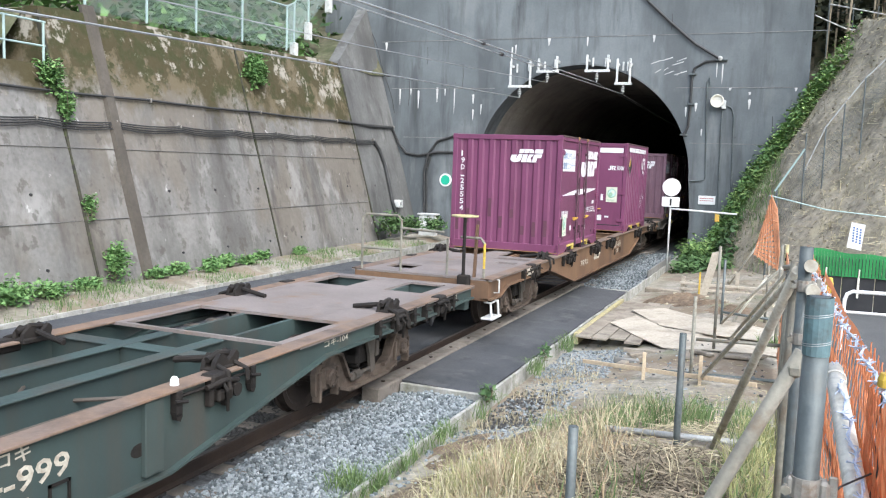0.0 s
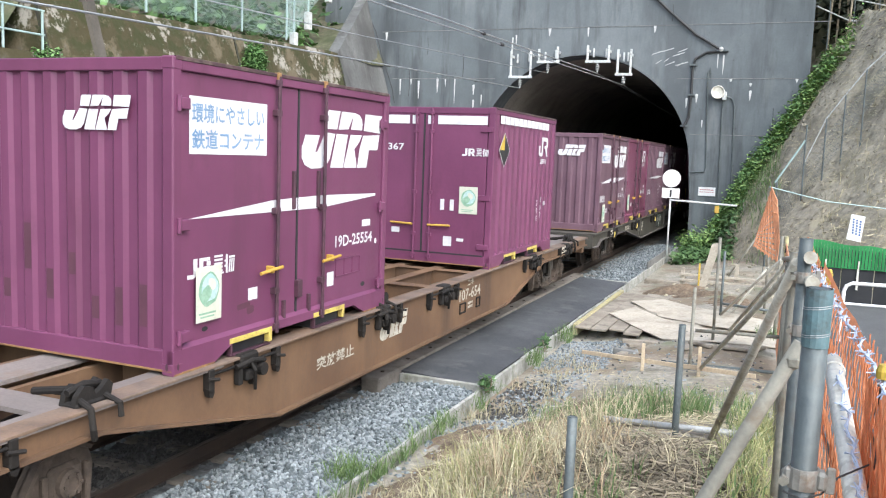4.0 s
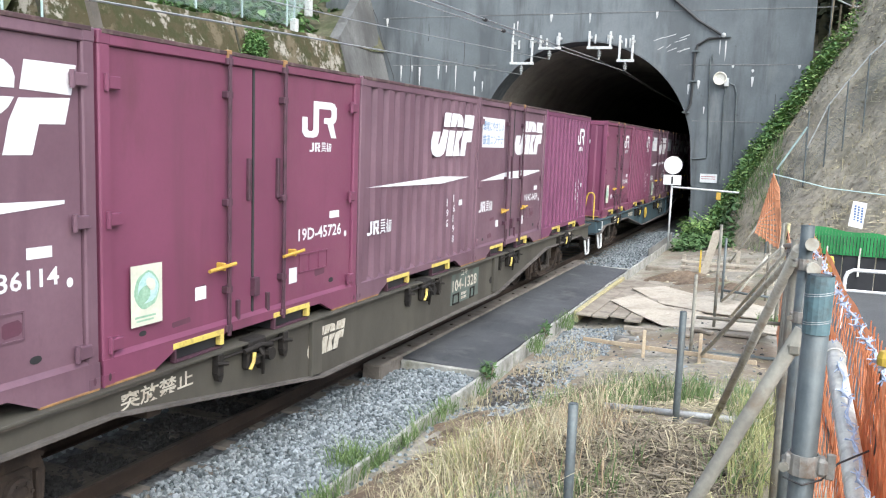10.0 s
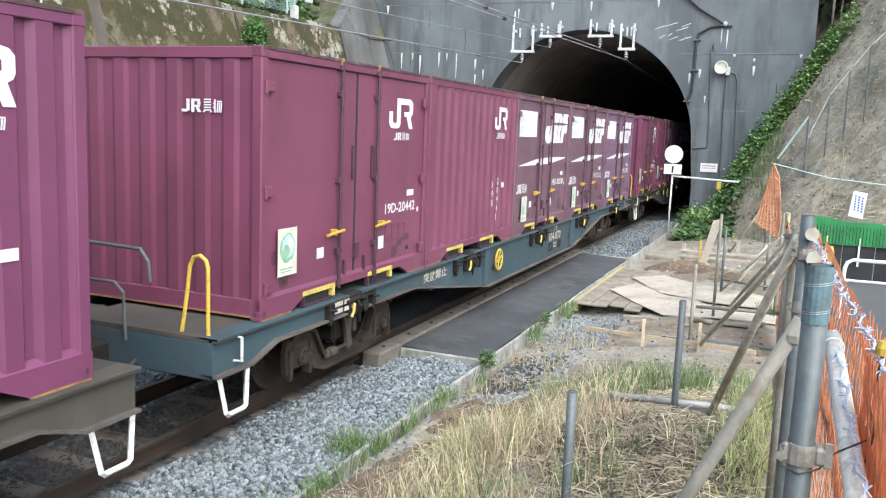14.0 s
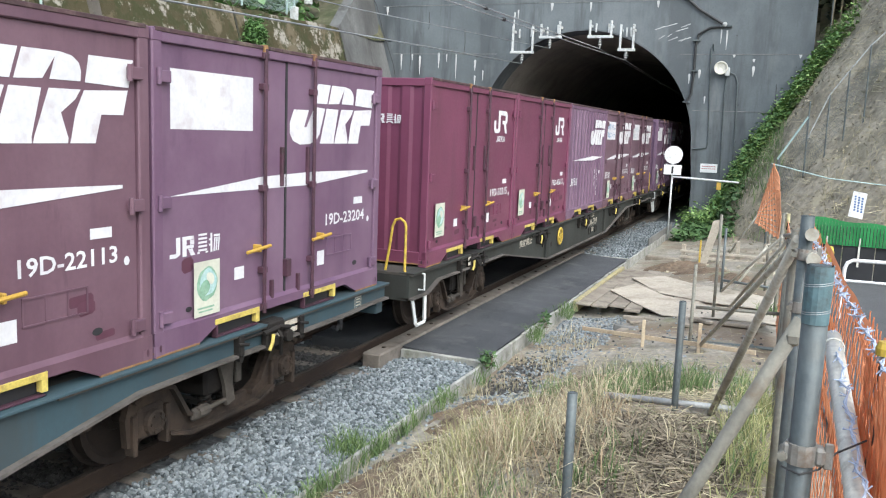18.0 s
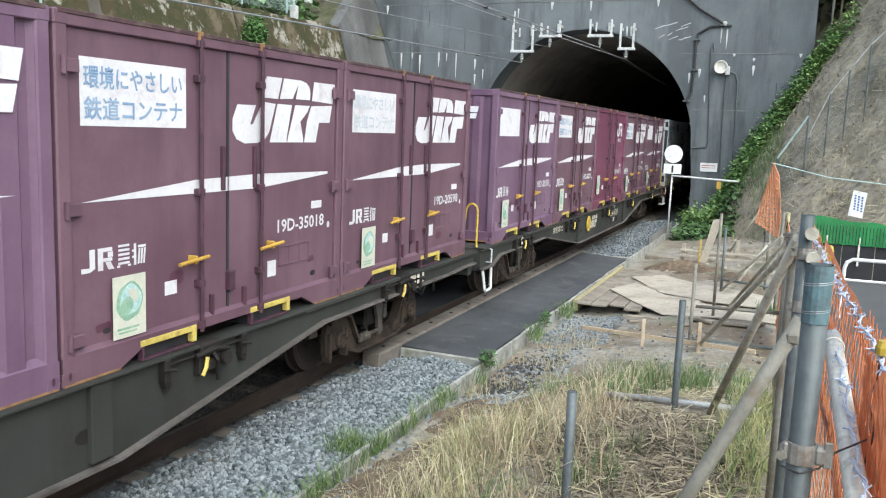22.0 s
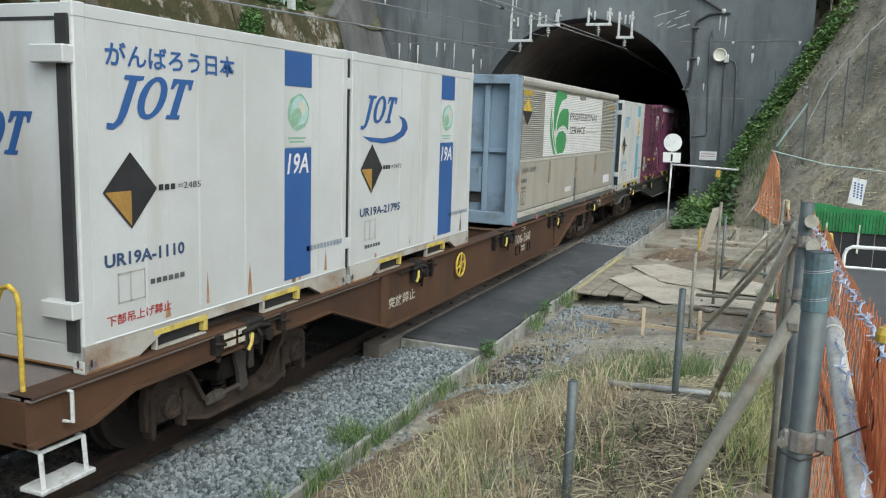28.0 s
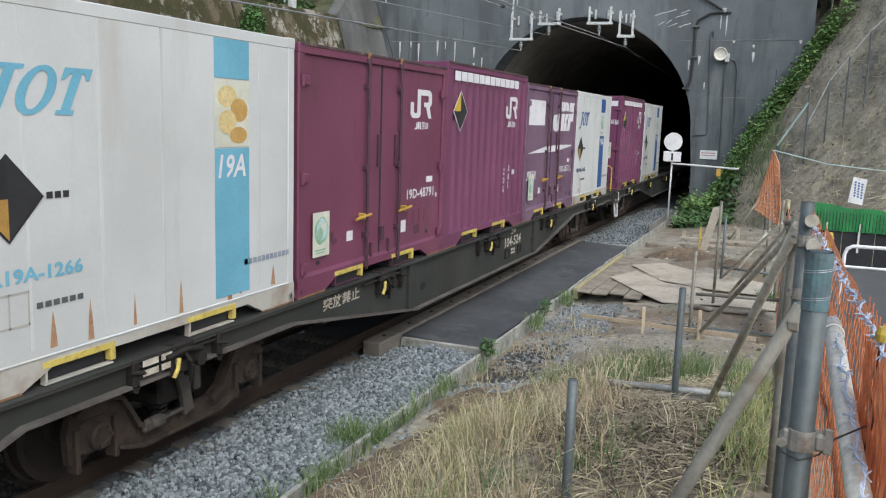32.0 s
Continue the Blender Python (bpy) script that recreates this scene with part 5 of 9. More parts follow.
def reefer_box(u, number, trim, mark_style="plain", slogan="", mass=""):
    """A smooth white insulated container."""
    H, L = HIGH + 0.02, 3.67
    box = common_box("insulated_container", "white insulated rail container with %s print, rust-stained below" % ("blue" if trim == "blue_paint" else "faded cyan"), M["reefer"], L, H)
    def side():
        g = Geo()
        g.box(SIDE - 0.06, SIDE - 0.004, 0.105, L - 0.105, 0.21, H - 0.095, 0.004)
        return g
    piece("side_panel", "reefer_side", side, M["reefer"], box)
    def seams():
        g = Geo()
        for k in range(5):
            v = 0.62 + k * 0.62
            g.box(SIDE - 0.01, SIDE - 0.0005, v - 0.012, v + 0.012, 0.26, H - 0.1)
        return g
    piece("panel_seams", "reefer_seams", seams, M["reefer"], box)
    def leaf():
        g = Geo()
        g.box(-SIDE + 0.12, SIDE - 0.12, 0.0, 0.05, 0.2, H - 0.11, 0.01)
        return g
    door = piece("door", "reefer_door", leaf, M["reefer"], box)
    for k in range(7):
        a, b, hh = random.uniform(0.15, 3.5), random.uniform(0.2, 0.26), random.uniform(0.06, 0.3)
        wd = random.uniform(0.012, 0.035)
        shapes("rust_run", [[(a - wd, b), (a + wd, b), (a + wd * 0.5, b + hh * 0.6), (a, b + hh), (a - wd * 0.6, b + hh * 0.5)]], side_at(0, 0, SIDE - 0.002), M["rust"], box, "orange rust run")
    def seal():
        g = Geo()
        g.box(SIDE - 0.125, SIDE - 0.03, -0.03, 0.03, 0.16, H - 0.08)
        g.box(-SIDE + 0.1, SIDE - 0.1, -0.004, 0.03, H - 0.12, H - 0.095)
        return g
    piece("door_seal", "reefer_seal", seal, M["rubber"], door, "black rubber door seal")
    def hinge():
        g = Geo()
        g.box(SIDE - 0.3, SIDE - 0.005, -0.085, 0.01, -0.06, 0.06, 0.008)
        return g
    for z in (0.46, 2.18):
        piece("hinge", "reefer_hinge", hinge, M["reefer"], door).location.z = z
    def lower():
        g = Geo()
        g.prism(rail_outline(L), "x", SIDE - 0.01, SIDE + 0.004)
        return g
    piece("skirt", "reefer_skirt", lower, M["reefer_rust"], box, "rust-stained white skirt")
    pockets(box, (0.78, 2.2), M["reefer_rust"])
    ink = M[trim]
    x = SIDE + 0.0012
    at = lambda v, z: side_at(v, z, x)
    band = shapes("band", [rect(2.47, 0.25, 0.475, 1.27), rect(2.47, 2.1, 0.475, 0.32)], at(0, 0), ink, box, "upright printed band")
    if trim == "blue_paint":
        eco_sticker(band, 2.47, 1.53, 0.475, 0.56, lambda v, z: side_at(v, z, x), M["reefer"])
    else:
        pic = shapes("picture", [rect(2.47, 1.53, 0.475, 0.56)], at(0, 0), M["sticker"], band, "faded picture panel in ochre and cream")
        for k, (a, b, ra, rb) in enumerate(((2.64, 1.95, 0.13, 0.09), (2.80, 1.84, 0.12, 0.1), (2.64, 1.74, 0.12, 0.1), (2.79, 1.63, 0.12, 0.07))):
            shapes("fruit_print", [disc(a, b, ra, rb, 16)], side_at(0, 0, x + 0.002 + 0.0008 * k), M["ochre_print"] if k % 2 else M["pale_ochre"], pic)
    words("19A", 0.38, 0.2, side_at(2.51, 1.27, x + 0.004), M["decal"], "lettering", band, "white lettering", 0.2)
    shapes("mark", leaning_mark(0.91, 0.305), at(0.2 if mark_style == "swoosh" else 0.27, 1.77), ink, box, "blue owner's mark" if trim == "blue_paint" else "owner's mark")
    if mark_style == "swoosh":
        shapes("swoosh", [[(0.244, 1.622), (0.45, 1.56), (0.78, 1.535), (1.1, 1.56), (1.32, 1.62), (1.42, 1.70), (1.41, 1.77), (1.33, 1.83), (1.154, 1.864), (1.25, 1.80), (1.27, 1.74), (1.2, 1.67), (1.0, 1.615), (0.75, 1.595), (0.5, 1.605)]], at(0, 0), ink, box, "blue swoosh")
    shapes("end_mark", leaning_mark(0.78, 0.3), end_at(0.05, 1.5), ink, box, "owner's mark")
    if slogan:
        words(slogan, 1.45, 0.17, at(0.27, 2.125), M["blue_paint"], "slogan", box, "blue slogan lettering")
    diamond(box, 0.48, 1.254, 0.25, 0.258, "amber")
    words(number, 0.84 if len(number) < 11 else 1.04, 0.1, at(0.21, 0.715), M["number_blue"] if trim == "blue_paint" else ink, "number", box, "dark blue container number" if trim == "blue_paint" else "container number", bold=0.03)
    shapes("small_print", bars(0.2, 0.045, 3), at(0.77, 1.235), M["black"], box, "small black print")
    if mass:
        words(mass, 0.27, 0.05, at(0.99, 1.235), M["black"], "mass_print", box, "small black mass figure", bold=0.0)
    shapes("table_print", [rect(0.33, 0.44, 0.012, 0.225), rect(0.45, 0.44, 0.012, 0.225), rect(0.595, 0.44, 0.012, 0.225), rect(0.33, 0.653, 0.277, 0.012), rect(0.33, 0.44, 0.277, 0.012)], at(0, 0), M["alu"], box, "thin ruled table")
    shapes("table_note", bars(0.4, 0.04, 6), at(0.34, 0.345) if mark_style == "swoosh" else at(0.66, 0.53), M["pipe"], box, "small grey print beside the table")
    if slogan:
        words("下部吊上げ禁止", 0.67, 0.08, at(0.216, 0.29), M["red_paint"], "warning", box, "red warning lettering")
    shapes("owner_name", bars(0.72, 0.05, 11, 0.2), at(2.87, 0.485), M["owner_print"], box, "small grey-blue print")
    return box


def long_box(u):
    """The long side-opening container of aluminium slats with steel ends."""
    L, H, W = 9.0, 2.6, SIDE
    box = thing("long_container", "long grey aluminium slatted container with grey-blue ends on a wagon", "container", "rail containers")
    def core():
        g = Geo()
        g.box(-W + 0.06, W - 0.06, 0.3, L - 0.2, 0.16, H - 0.06)
        return g
    part("body", core(), M["alu"], box)
    def end(y0, y1):
        g = Geo()
        for sx in (-1, 1):
            x0 = sx * W - (0.14 if sx > 0 else 0)
            g.box(x0, x0 + 0.14, y0, y1, 0, H, 0.012)
        g.box(-W + 0.1, W - 0.1, y0 + 0.004, y1 - 0.004, H - 0.16, H - 0.004, 0.012)
        g.box(-W + 0.1, W - 0.1, y0 + 0.004, y1 - 0.004, 0.004, 0.22, 0.012)
        return g
    e = part("end_frame", end(0, 0.36), M["greyblue"], box, "grey-blue steel end frame")
    g = Geo()
    g.box(-W + 0.1, W - 0.1, 0.2, 0.25, 0.2, H - 0.1)
    part("end_wall", g, M["greyblue"], e)
    for x in (-0.86, -0.36, 0.14, 0.66):
        g = Geo()
        g.box(x - 0.045, x + 0.045, 0.10, 0.22, 0.22, H - 0.16, 0.008)
        part("stiffener", g, M["greyblue"], e)
    for x0, x1 in ((-W + 0.14, -0.91), (-0.81, -0.41), (-0.31, 0.09), (0.19, 0.61), (0.71, W - 0.14)):
        g = Geo()
        g.box(x0, x1, 0.13, 0.21, 1.26, 1.33, 0.008)
        part("cross_rail", g, M["greyblue"], e)
    g = Geo()
    g.box(0.16, 0.60, 0.105, 0.205, 0.55, 0.98, 0.01)
    hatch = part("hatch", g, M["greyblue"], e, "grey-blue hatch cover in the end")
    g = Geo()
    g.box(0.19, 0.57, 0.19, 0.204, 0.36, 0.55)
    part("hatch_recess", g, M["deck_dark"], hatch)
    for x in (0.22, 0.54):
        g = Geo()
        g.tube([(x, 0.09, 0.92), (x, 0.09, 1.02)], 0.014, 6)
        part("hatch_hinge", g, M["clamp"], hatch)
    for x0, w0, z0, h0, mt in ((-0.92, 0.09, 0.62, 0.12, "yellow"), (-0.98, 0.10, 0.34, 0.22, "deck_dark"), (-0.95, 0.06, 0.36, 0.17, "pale_green")):
        g = Geo()
        g.box(x0, x0 + w0, 0.17 - 0.01 * (mt == "pale_green"), 0.204, z0, z0 + h0, 0.006)
        part("end_fitting", g, M[mt], e)
    words("U48A-38089", 1.0, 0.12, lambda a, b: (-1.02 + a, 0.196, 2.02 + b), M["pipe"], "number", e, "dark grey container number", bold=0.0)
    part("end_frame", end(L - 0.16, L), M["greyblue"], box, "grey-blue steel end frame")
    # slatted upper shutter
    n = 34
    for k in range(n):
        z = 1.14 + k * (H - 0.22 - 1.14) / n
        def slat():
            g = Geo()
            h = (H - 0.22 - 1.14) / n
            g.prism([(W - 0.05, 0.004), (W - 0.006, 0.012), (W - 0.002, h * 0.55), (W - 0.012, h - 0.004), (W - 0.05, h)], "y", 0.4, L - 0.2)
            return g
        ob = piece("slat", "slat", slat, M["alu"], box)
        ob.location.z = z
    g = Geo()
    g.tube([(W - 0.05, 0.3, H - 0.08), (W - 0.05, L - 0.1, H - 0.08)], 0.085, 10)
    part("top_rail", g, M["alu"], box, "rounded bright top rail")
    for k, (a, b) in enumerate(((0.42, 2.33), (2.37, 4.52), (4.56, 6.55), (6.59, 8.8))):
        g = Geo()
        g.box(W - 0.05, W - 0.008, a, b, 0.22, 1.08, 0.006)
        gate = part("drop_side", g, M["alu_low"], box)
        if k < 3:
            g = Geo()
            g.box(W - 0.01, W + 0.012, b - 0.03, b + 0.07, 0.62, 1.06, 0.008)
            lk = part("side_lock", g, M["pipe_rust"], gate)
            g = Geo()
            g.box(W + 0.008, W + 0.026, b, b + 0.045, 0.66, 0.86, 0.006)
            part("lock_lever", g, M["rust"], lk, "rusty lever")
        for q in range(3):
            g = Geo()
            y = a + (b - a) * (0.2 + 0.3 * q)
            g.tube([(W + 0.005, y, 0.17), (W + 0.005, y + 0.12, 0.17)], 0.024, 8)
            part("side_hinge", g, M["alu"], gate)
    g = Geo()
    g.box(W - 0.04, W, 0.36, L - 0.16, 1.08, 1.14, 0.006)
    g.box(W - 0.06, W + 0.004, 0.36, L - 0.16, 0.1, 0.2, 0.006)
    part("sill", g, M["alu"], box)
    g = Geo()
    g.box(W - 0.08, W + 0.008, 0.36, L - 0.16, 0.0, 0.1, 0.006)
    part("bottom_rail", g, M["pipe"], box, "dull grey bottom rail")
    g = Geo()
    g.box(W - 0.02, W + 0.014, 4.48, 4.60, 0.06, 0.62, 0.01)
    part("side_post", g, M["pipe"], box, "dull grey post between the drop sides")
    for a in (0.0, 5.2):
        g = Geo()
        g.box(W - 0.03, W + 0.006, 2.35 + a, 3.1 + a, 0.06, 0.1, 0.004)
        g.box(W - 0.03, W + 0.008, 2.3 + a, 2.38 + a, -0.03, 0.1, 0.004)
        g.box(W - 0.03, W + 0.008, 3.06 + a, 3.14 + a, -0.03, 0.1, 0.004)
        part("fork_pocket", g, M["yellow"], box, "yellow fork pocket edge")
    for v in (0.16, 1.6, 5.6, 8.9):
        g = Geo()
        g.box(W - 0.02, W + 0.012, v - 0.06, v + 0.06, -0.02, 0.06, 0.004)
        lp = part("lock_plate", g, M["pink"], box, "pink lock plate")
        shapes("red_print", [rect(v - 0.03, 0.0, 0.06, 0.04)], side_at(0, 0, W + 0.0135), M["red_paint"], lp)
    g = Geo()
    g.box(W - 0.02, W + 0.02, 0.3, 0.36, 0.55, 0.86, 0.012)
    part("end_clip", g, M["rust"], box, "rusty clip on the end post")
    face = W + 0.001
    at = lambda v, z: side_at(v, z, face)
    base = [rect(1.8, 1.16 + k * (H - 0.22 - 1.14) / n, 5.2, (H - 0.22 - 1.14) / n * 0.72) for k in range(n)]
    shapes("white_print", base, at(0, 0), M["white"], box, "white print over the slats")
    at2 = lambda v, z: side_at(v, z, face + 0.003)
    def blade(p):
        return [(a * 1.46, b * 1.3) for a, b in p]
    shapes("leaf_print", [blade(p) for p in ([(0.30, 0.995), (0.84, 0.96), (0.85, 0.885), (0.59, 0.84), (0.45, 0.73), (0.34, 0.56), (0.286, 0.33), (0.21, 0.43), (0.19, 0.64), (0.23, 0.85)],
                                             [(0.357, 0.35), (0.39, 0.52), (0.48, 0.64), (0.66, 0.716), (0.946, 0.72), (1.0, 0.64), (1.0, 0.47), (0.98, 0.37), (0.84, 0.44), (0.66, 0.457), (0.5, 0.42)],
                                             [(0.357, 0.26), (0.48, 0.35), (0.70, 0.37), (0.875, 0.316), (0.93, 0.24), (0.875, 0.095), (0.77, 0.02), (0.446, 0.01), (0.357, 0.137)],
                                             [(0.054, 0.737), (0.07, 0.64), (0.07, 0.516), (0.125, 0.326), (0.27, 0.095), (0.375, 0.0), (0.25, 0.01), (0.107, 0.18), (0.018, 0.35), (0.01, 0.54)],
                                             [(0.13, 0.70), (0.15, 0.5), (0.22, 0.3), (0.34, 0.12), (0.36, 0.06), (0.22, 0.22), (0.12, 0.46)])], at2(2.2, 1.17), M["green_paint"], box, "green leaf emblem")
    words("PROFESSIONAL", 2.7, 0.16, at2(3.8, 1.87), M["black"], "lettering", box, "dark lettering on white", bold=0.0)
    words("SERVICE", 1.45, 0.15, at2(3.8, 1.58), M["black"], "lettering", box, "dark lettering on white", bold=0.0)
    shapes("small_print", bars(1.25, 0.04, 12), at2(5.35, 1.59), M["alu"], box, "faint small print")
    shapes("red_print", bars(0.55, 0.07, 5), at2(4.6, 2.33), M["pipe"], box, "small grey print")
    tri = shapes("hazard_mark", [[(-0.3, 0), (0.3, 0), (0, 0.25)]], side_at(0.68, 2.0, face + 0.003), M["yellow"], box, "yellow and black hazard mark")
    shapes("hazard_mark_lower", [[(-0.3, 0), (0, -0.25), (0.3, 0)]], side_at(0.68, 2.0, face + 0.003), M["black"], tri)
    shapes("yellow_print", bars(0.55, 0.1, 5), at2(0.42, 2.27), M["yellow"], box, "small yellow print")
    shapes("yellow_print", bars(0.5, 0.06, 4), at2(7.9, 2.2), M["yellow"], box, "small yellow print")
    low = lambda v, z: side_at(v, z, W - 0.004)
    words("U48A-38089", 0.9, 0.1, low(0.5, 0.89), M["pipe"], "number", box, "grey container number", bold=0.0)
    shapes("small_print", bars(0.35, 0.07, 4) + [[(a, b - 0.12) for a, b in o] for o in bars(0.35, 0.05, 5, 0.4)], low(0.5, 0.72), M["pipe"], box, "small grey print")
    shapes("table_print", [rect(0.5, 0.32, 0.015, 0.24), rect(0.63, 0.32, 0.015, 0.24), rect(0.78, 0.32, 0.015, 0.24), rect(0.5, 0.32, 0.29, 0.015), rect(0.5, 0.55, 0.29, 0.015)], low(0, 0), M["pipe"], box, "ruled table")
    shapes("notice", [rect(3.7, 0.35, 0.5, 0.1)], low(0, 0), M["decal"], box, "white notice")
    shapes("notice", [rect(7.6, 0.32, 0.75, 0.2)], low(0, 0), M["decal"], box, "white notice")
    return box


# ---- flat wagons ----
def sill_outline(L, deep_a, deep_b, low, run, tail=0.79):
    top, thin = 0.985, 0.77
    return [(0.0, 0.64), (0.52, 0.64), (0.92, thin), (deep_a - run, thin), (deep_a, low), (deep_b, low), (deep_b + run, thin), (L - 0.92, thin), (L - 0.52, tail), (L, tail), (L, top), (0.0, top)]


def bogie_frame(sx):
    """Cast side frame seen from the side: gussets over both axles, a sunken belly and an open middle."""
    half = [(0.0, 0.27), (0.38, 0.27), (0.52, 0.34), (0.62, 0.50), (0.70, 0.62), (0.85, 0.67), (1.05, 0.67), (1.17, 0.60), (1.22, 0.45), (1.20, 0.22), (1.11, 0.20), (1.10, 0.34), (0.80, 0.34), (0.76, 0.20), (0.5, 0.12), (0.0, 0.10)]
    o = [(-a, b) for a, b in reversed(half[1:-1])]
    g = Geo()
    lo, hi = sorted((sx * 0.89, sx * 0.95))
    g.prism([half[0]] + half[1:-1] + [half[-1]] + o, "x", lo, hi)
    lo, hi = sorted((sx * 0.93, sx * 1.01))
    rim = [(-0.76, 0.20), (-0.5, 0.12), (0.5, 0.12), (0.76, 0.20), (0.76, 0.235), (0.5, 0.155), (-0.5, 0.155), (-0.76, 0.235)]
    g.prism(rim, "x", lo, hi)
    for d in (-1, 1):
        g.prism([(d * 0.70, 0.62), (d * 0.85, 0.67), (d * 1.05, 0.67), (d * 1.17, 0.60), (d * 1.15, 0.575), (d * 1.04, 0.635), (d * 0.86, 0.635), (d * 0.72, 0.59)], "x", lo, hi)
        g.prism([(d * 0.38, 0.27), (d * 0.52, 0.34), (d * 0.62, 0.50), (d * 0.70, 0.62), (d * 0.73, 0.60), (d * 0.65, 0.48), (d * 0.55, 0.31), (d * 0.38, 0.235)], "x", lo, hi)
    return g


def axlebox_geo(sx):
    g = Geo()
    lo, hi = sorted((sx * 0.88, sx * 0.99))
    g.box(lo, hi, -0.15, 0.15, 0.25, 0.52, 0.03)
    g.lathe([(0.0, 0.0), (0.05, 0.0), (0.055, 0.012 * sx), (0.085, 0.012 * sx), (0.105, -0.005 * sx), (0.115, -0.05 * sx)], (sx * 1.03, 0, 0.38), "x", 16)
    for k in range(6):
        a = k * math.pi / 3
        g.lathe([(0.0, 0.0), (0.014, 0.0), (0.014, -0.03 * sx)], (sx * 1.055, 0.075 * math.cos(a), 0.38 + 0.075 * math.sin(a)), "x", 6)
    for d in (-1, 1):
        g.box(lo, hi, d * 0.19 - 0.025, d * 0.19 + 0.025, 0.14, 0.48, 0.01)
    return g


def spring_geo(sx):
    g = Geo()
    for y in (-0.14, 0.14):
        pts = [(sx * 0.86 + 0.05 * math.cos(t), y + 0.05 * math.sin(t), 0.24 + 0.22 * t / (8 * math.pi)) for t in [k * math.pi / 4 for k in range(33)]]
        g.tube(pts, 0.016, 6)
    lo, hi = sorted((sx * 0.78, sx * 0.94))
    g.box(lo, hi, -0.24, 0.24, 0.46, 0.58, 0.02)
    return g


def bolster_geo():
    g = Geo()
    g.box(-0.95, 0.95, -0.24, 0.24, 0.36, 0.62, 0.03)
    g.lathe([(0.0, 0.0), (0.24, 0.0), (0.24, 0.2), (0.0, 0.2)], (0, 0, 0.6), "z", 16)
    for y in (-0.48, 0.48):
        g.tube([(-0.75, y, 0.16), (0.75, y, 0.16)], 0.05, 8)
        for sx in (-1, 1):
            g.box(sx * 0.57 - 0.06, sx * 0.57 + 0.06, y - 0.03 if y > 0 else y - 0.07, y + 0.07 if y > 0 else y + 0.03, 0.08, 0.46, 0.015)
    return g


def lever_geo(sx):
    g = Geo()
    lo, hi = sorted((sx * 0.98, sx * 1.02))
    g.prism([(-0.12, 0.64), (0.08, 0.64), (0.06, 0.45), (0.10, 0.27), (-0.02, 0.24), (-0.05, 0.44)], "x", lo, hi)
    g.tube([(sx * 1.0, 0.0, 0.30), (sx * 1.02, -0.3, 0.30)], 0.02, 8)
    g.lathe([(0.0, -0.07), (0.05, -0.06), (0.06, 0.0), (0.05, 0.08), (0.0, 0.09)], (sx * 1.0, -0.36, 0.29), "y", 10)
    g.box(lo, hi, -0.5, -0.34, 0.22, 0.34, 0.03)
    g.box(lo, hi, 0.12, 0.2, 0.42, 0.66, 0.01)
    return g


def wheelset_geo():
    g = Geo()
    for sx in (-1, 1):
        g.lathe([(0.0, 0.04 * sx), (0.12, 0.05 * sx), (0.14, 0.01 * sx), (0.32, 0.03 * sx), (0.36, 0.055 * sx), (0.415, 0.05 * sx), (0.418, -0.045 * sx), (0.447, -0.05 * sx),
                 (0.445, -0.075 * sx), (0.36, -0.075 * sx), (0.34, -0.03 * sx), (0.14, -0.02 * sx), (0.1, -0.06 * sx)], (sx * 0.57, 0, 0), "x", 28)
    g.tube([(-1.0, 0, 0), (1.0, 0, 0)], 0.075, 12)
    return g


def coupler_geo(s):
    g = Geo()
    g.box(-0.11, 0.11, min(0, -0.42 * s), max(0, -0.42 * s), 0.62, 0.84, 0.03)
    g.box(-0.17, 0.13, -0.55 * s if s > 0 else 0.3, -0.3 * s if s > 0 else 0.55, 0.58, 0.88, 0.05)
    return g


def hose_geo(s, x):
    g = Geo()
    if x:
        pts = [(x, 0.05 * s, 0.7), (x + 0.04, -0.16 * s, 0.62), (x + 0.05, -0.30 * s, 0.38), (x + 0.02, -0.40 * s, 0.22), (x, -0.46 * s, 0.28)]
        g.tube(pts, 0.026, 8)
    return g


def lash_geo(sx):
    """A container lock with its lever."""
    g = Geo()
    def bx(x0, x1, *r):
        lo, hi = sorted((sx * x0, sx * x1))
        g.box(lo, hi, *r)
    bx(1.16, 1.31, -0.13, 0.13, 0.88, 1.01, 0.02)
    bx(1.23, 1.30, -0.15, -0.09, 0.74, 0.9, 0.012)
    bx(1.23, 1.30, 0.06, 0.12, 0.70, 0.9, 0.012)
    bx(1.23, 1.32, -0.06, 0.04, 0.76, 0.86, 0.02)
    g.tube([(sx * 1.30, -0.02, 0.96), (sx * 1.36, 0.0, 0.86), (sx * 1.33, 0.04, 0.78), (sx * 1.30, 0.08, 0.66)], 0.016, 8)
    g.tube([(sx * 1.30, -0.2, 0.92), (sx * 1.33, 0.0, 0.95), (sx * 1.30, 0.22, 0.90)], 0.022, 8)
    g.lathe([(0.0, 0.05 * sx), (0.06, 0.05 * sx), (0.06, -0.02 * sx), (0.0, -0.02 * sx)], (sx * 1.29, 0.17, 0.83), "x", 10)
    g.tube([(sx * 1.27, -0.52, 0.92), (sx * 1.27, 0.46, 0.92)], 0.014, 6)
    return g


def hook_geo(sx):
    """A hook hanging from the sill's edge beside a container lock."""
    g = Geo()
    lo, hi = sorted((sx * 1.22, sx * 1.30))
    g.box(lo, hi, -0.035, 0.035, 0.78, 0.975, 0.01)
    lo, hi = sorted((sx * 1.235, sx * 1.285))
    g.prism([(-0.04, 0.81), (0.04, 0.81), (0.045, 0.76), (0.02, 0.72), (-0.02, 0.74)], "x", lo, hi)
    g.tube([(sx * 1.30, -0.06, 0.90), (sx * 1.32, 0.06, 0.88)], 0.016, 6)
    return g


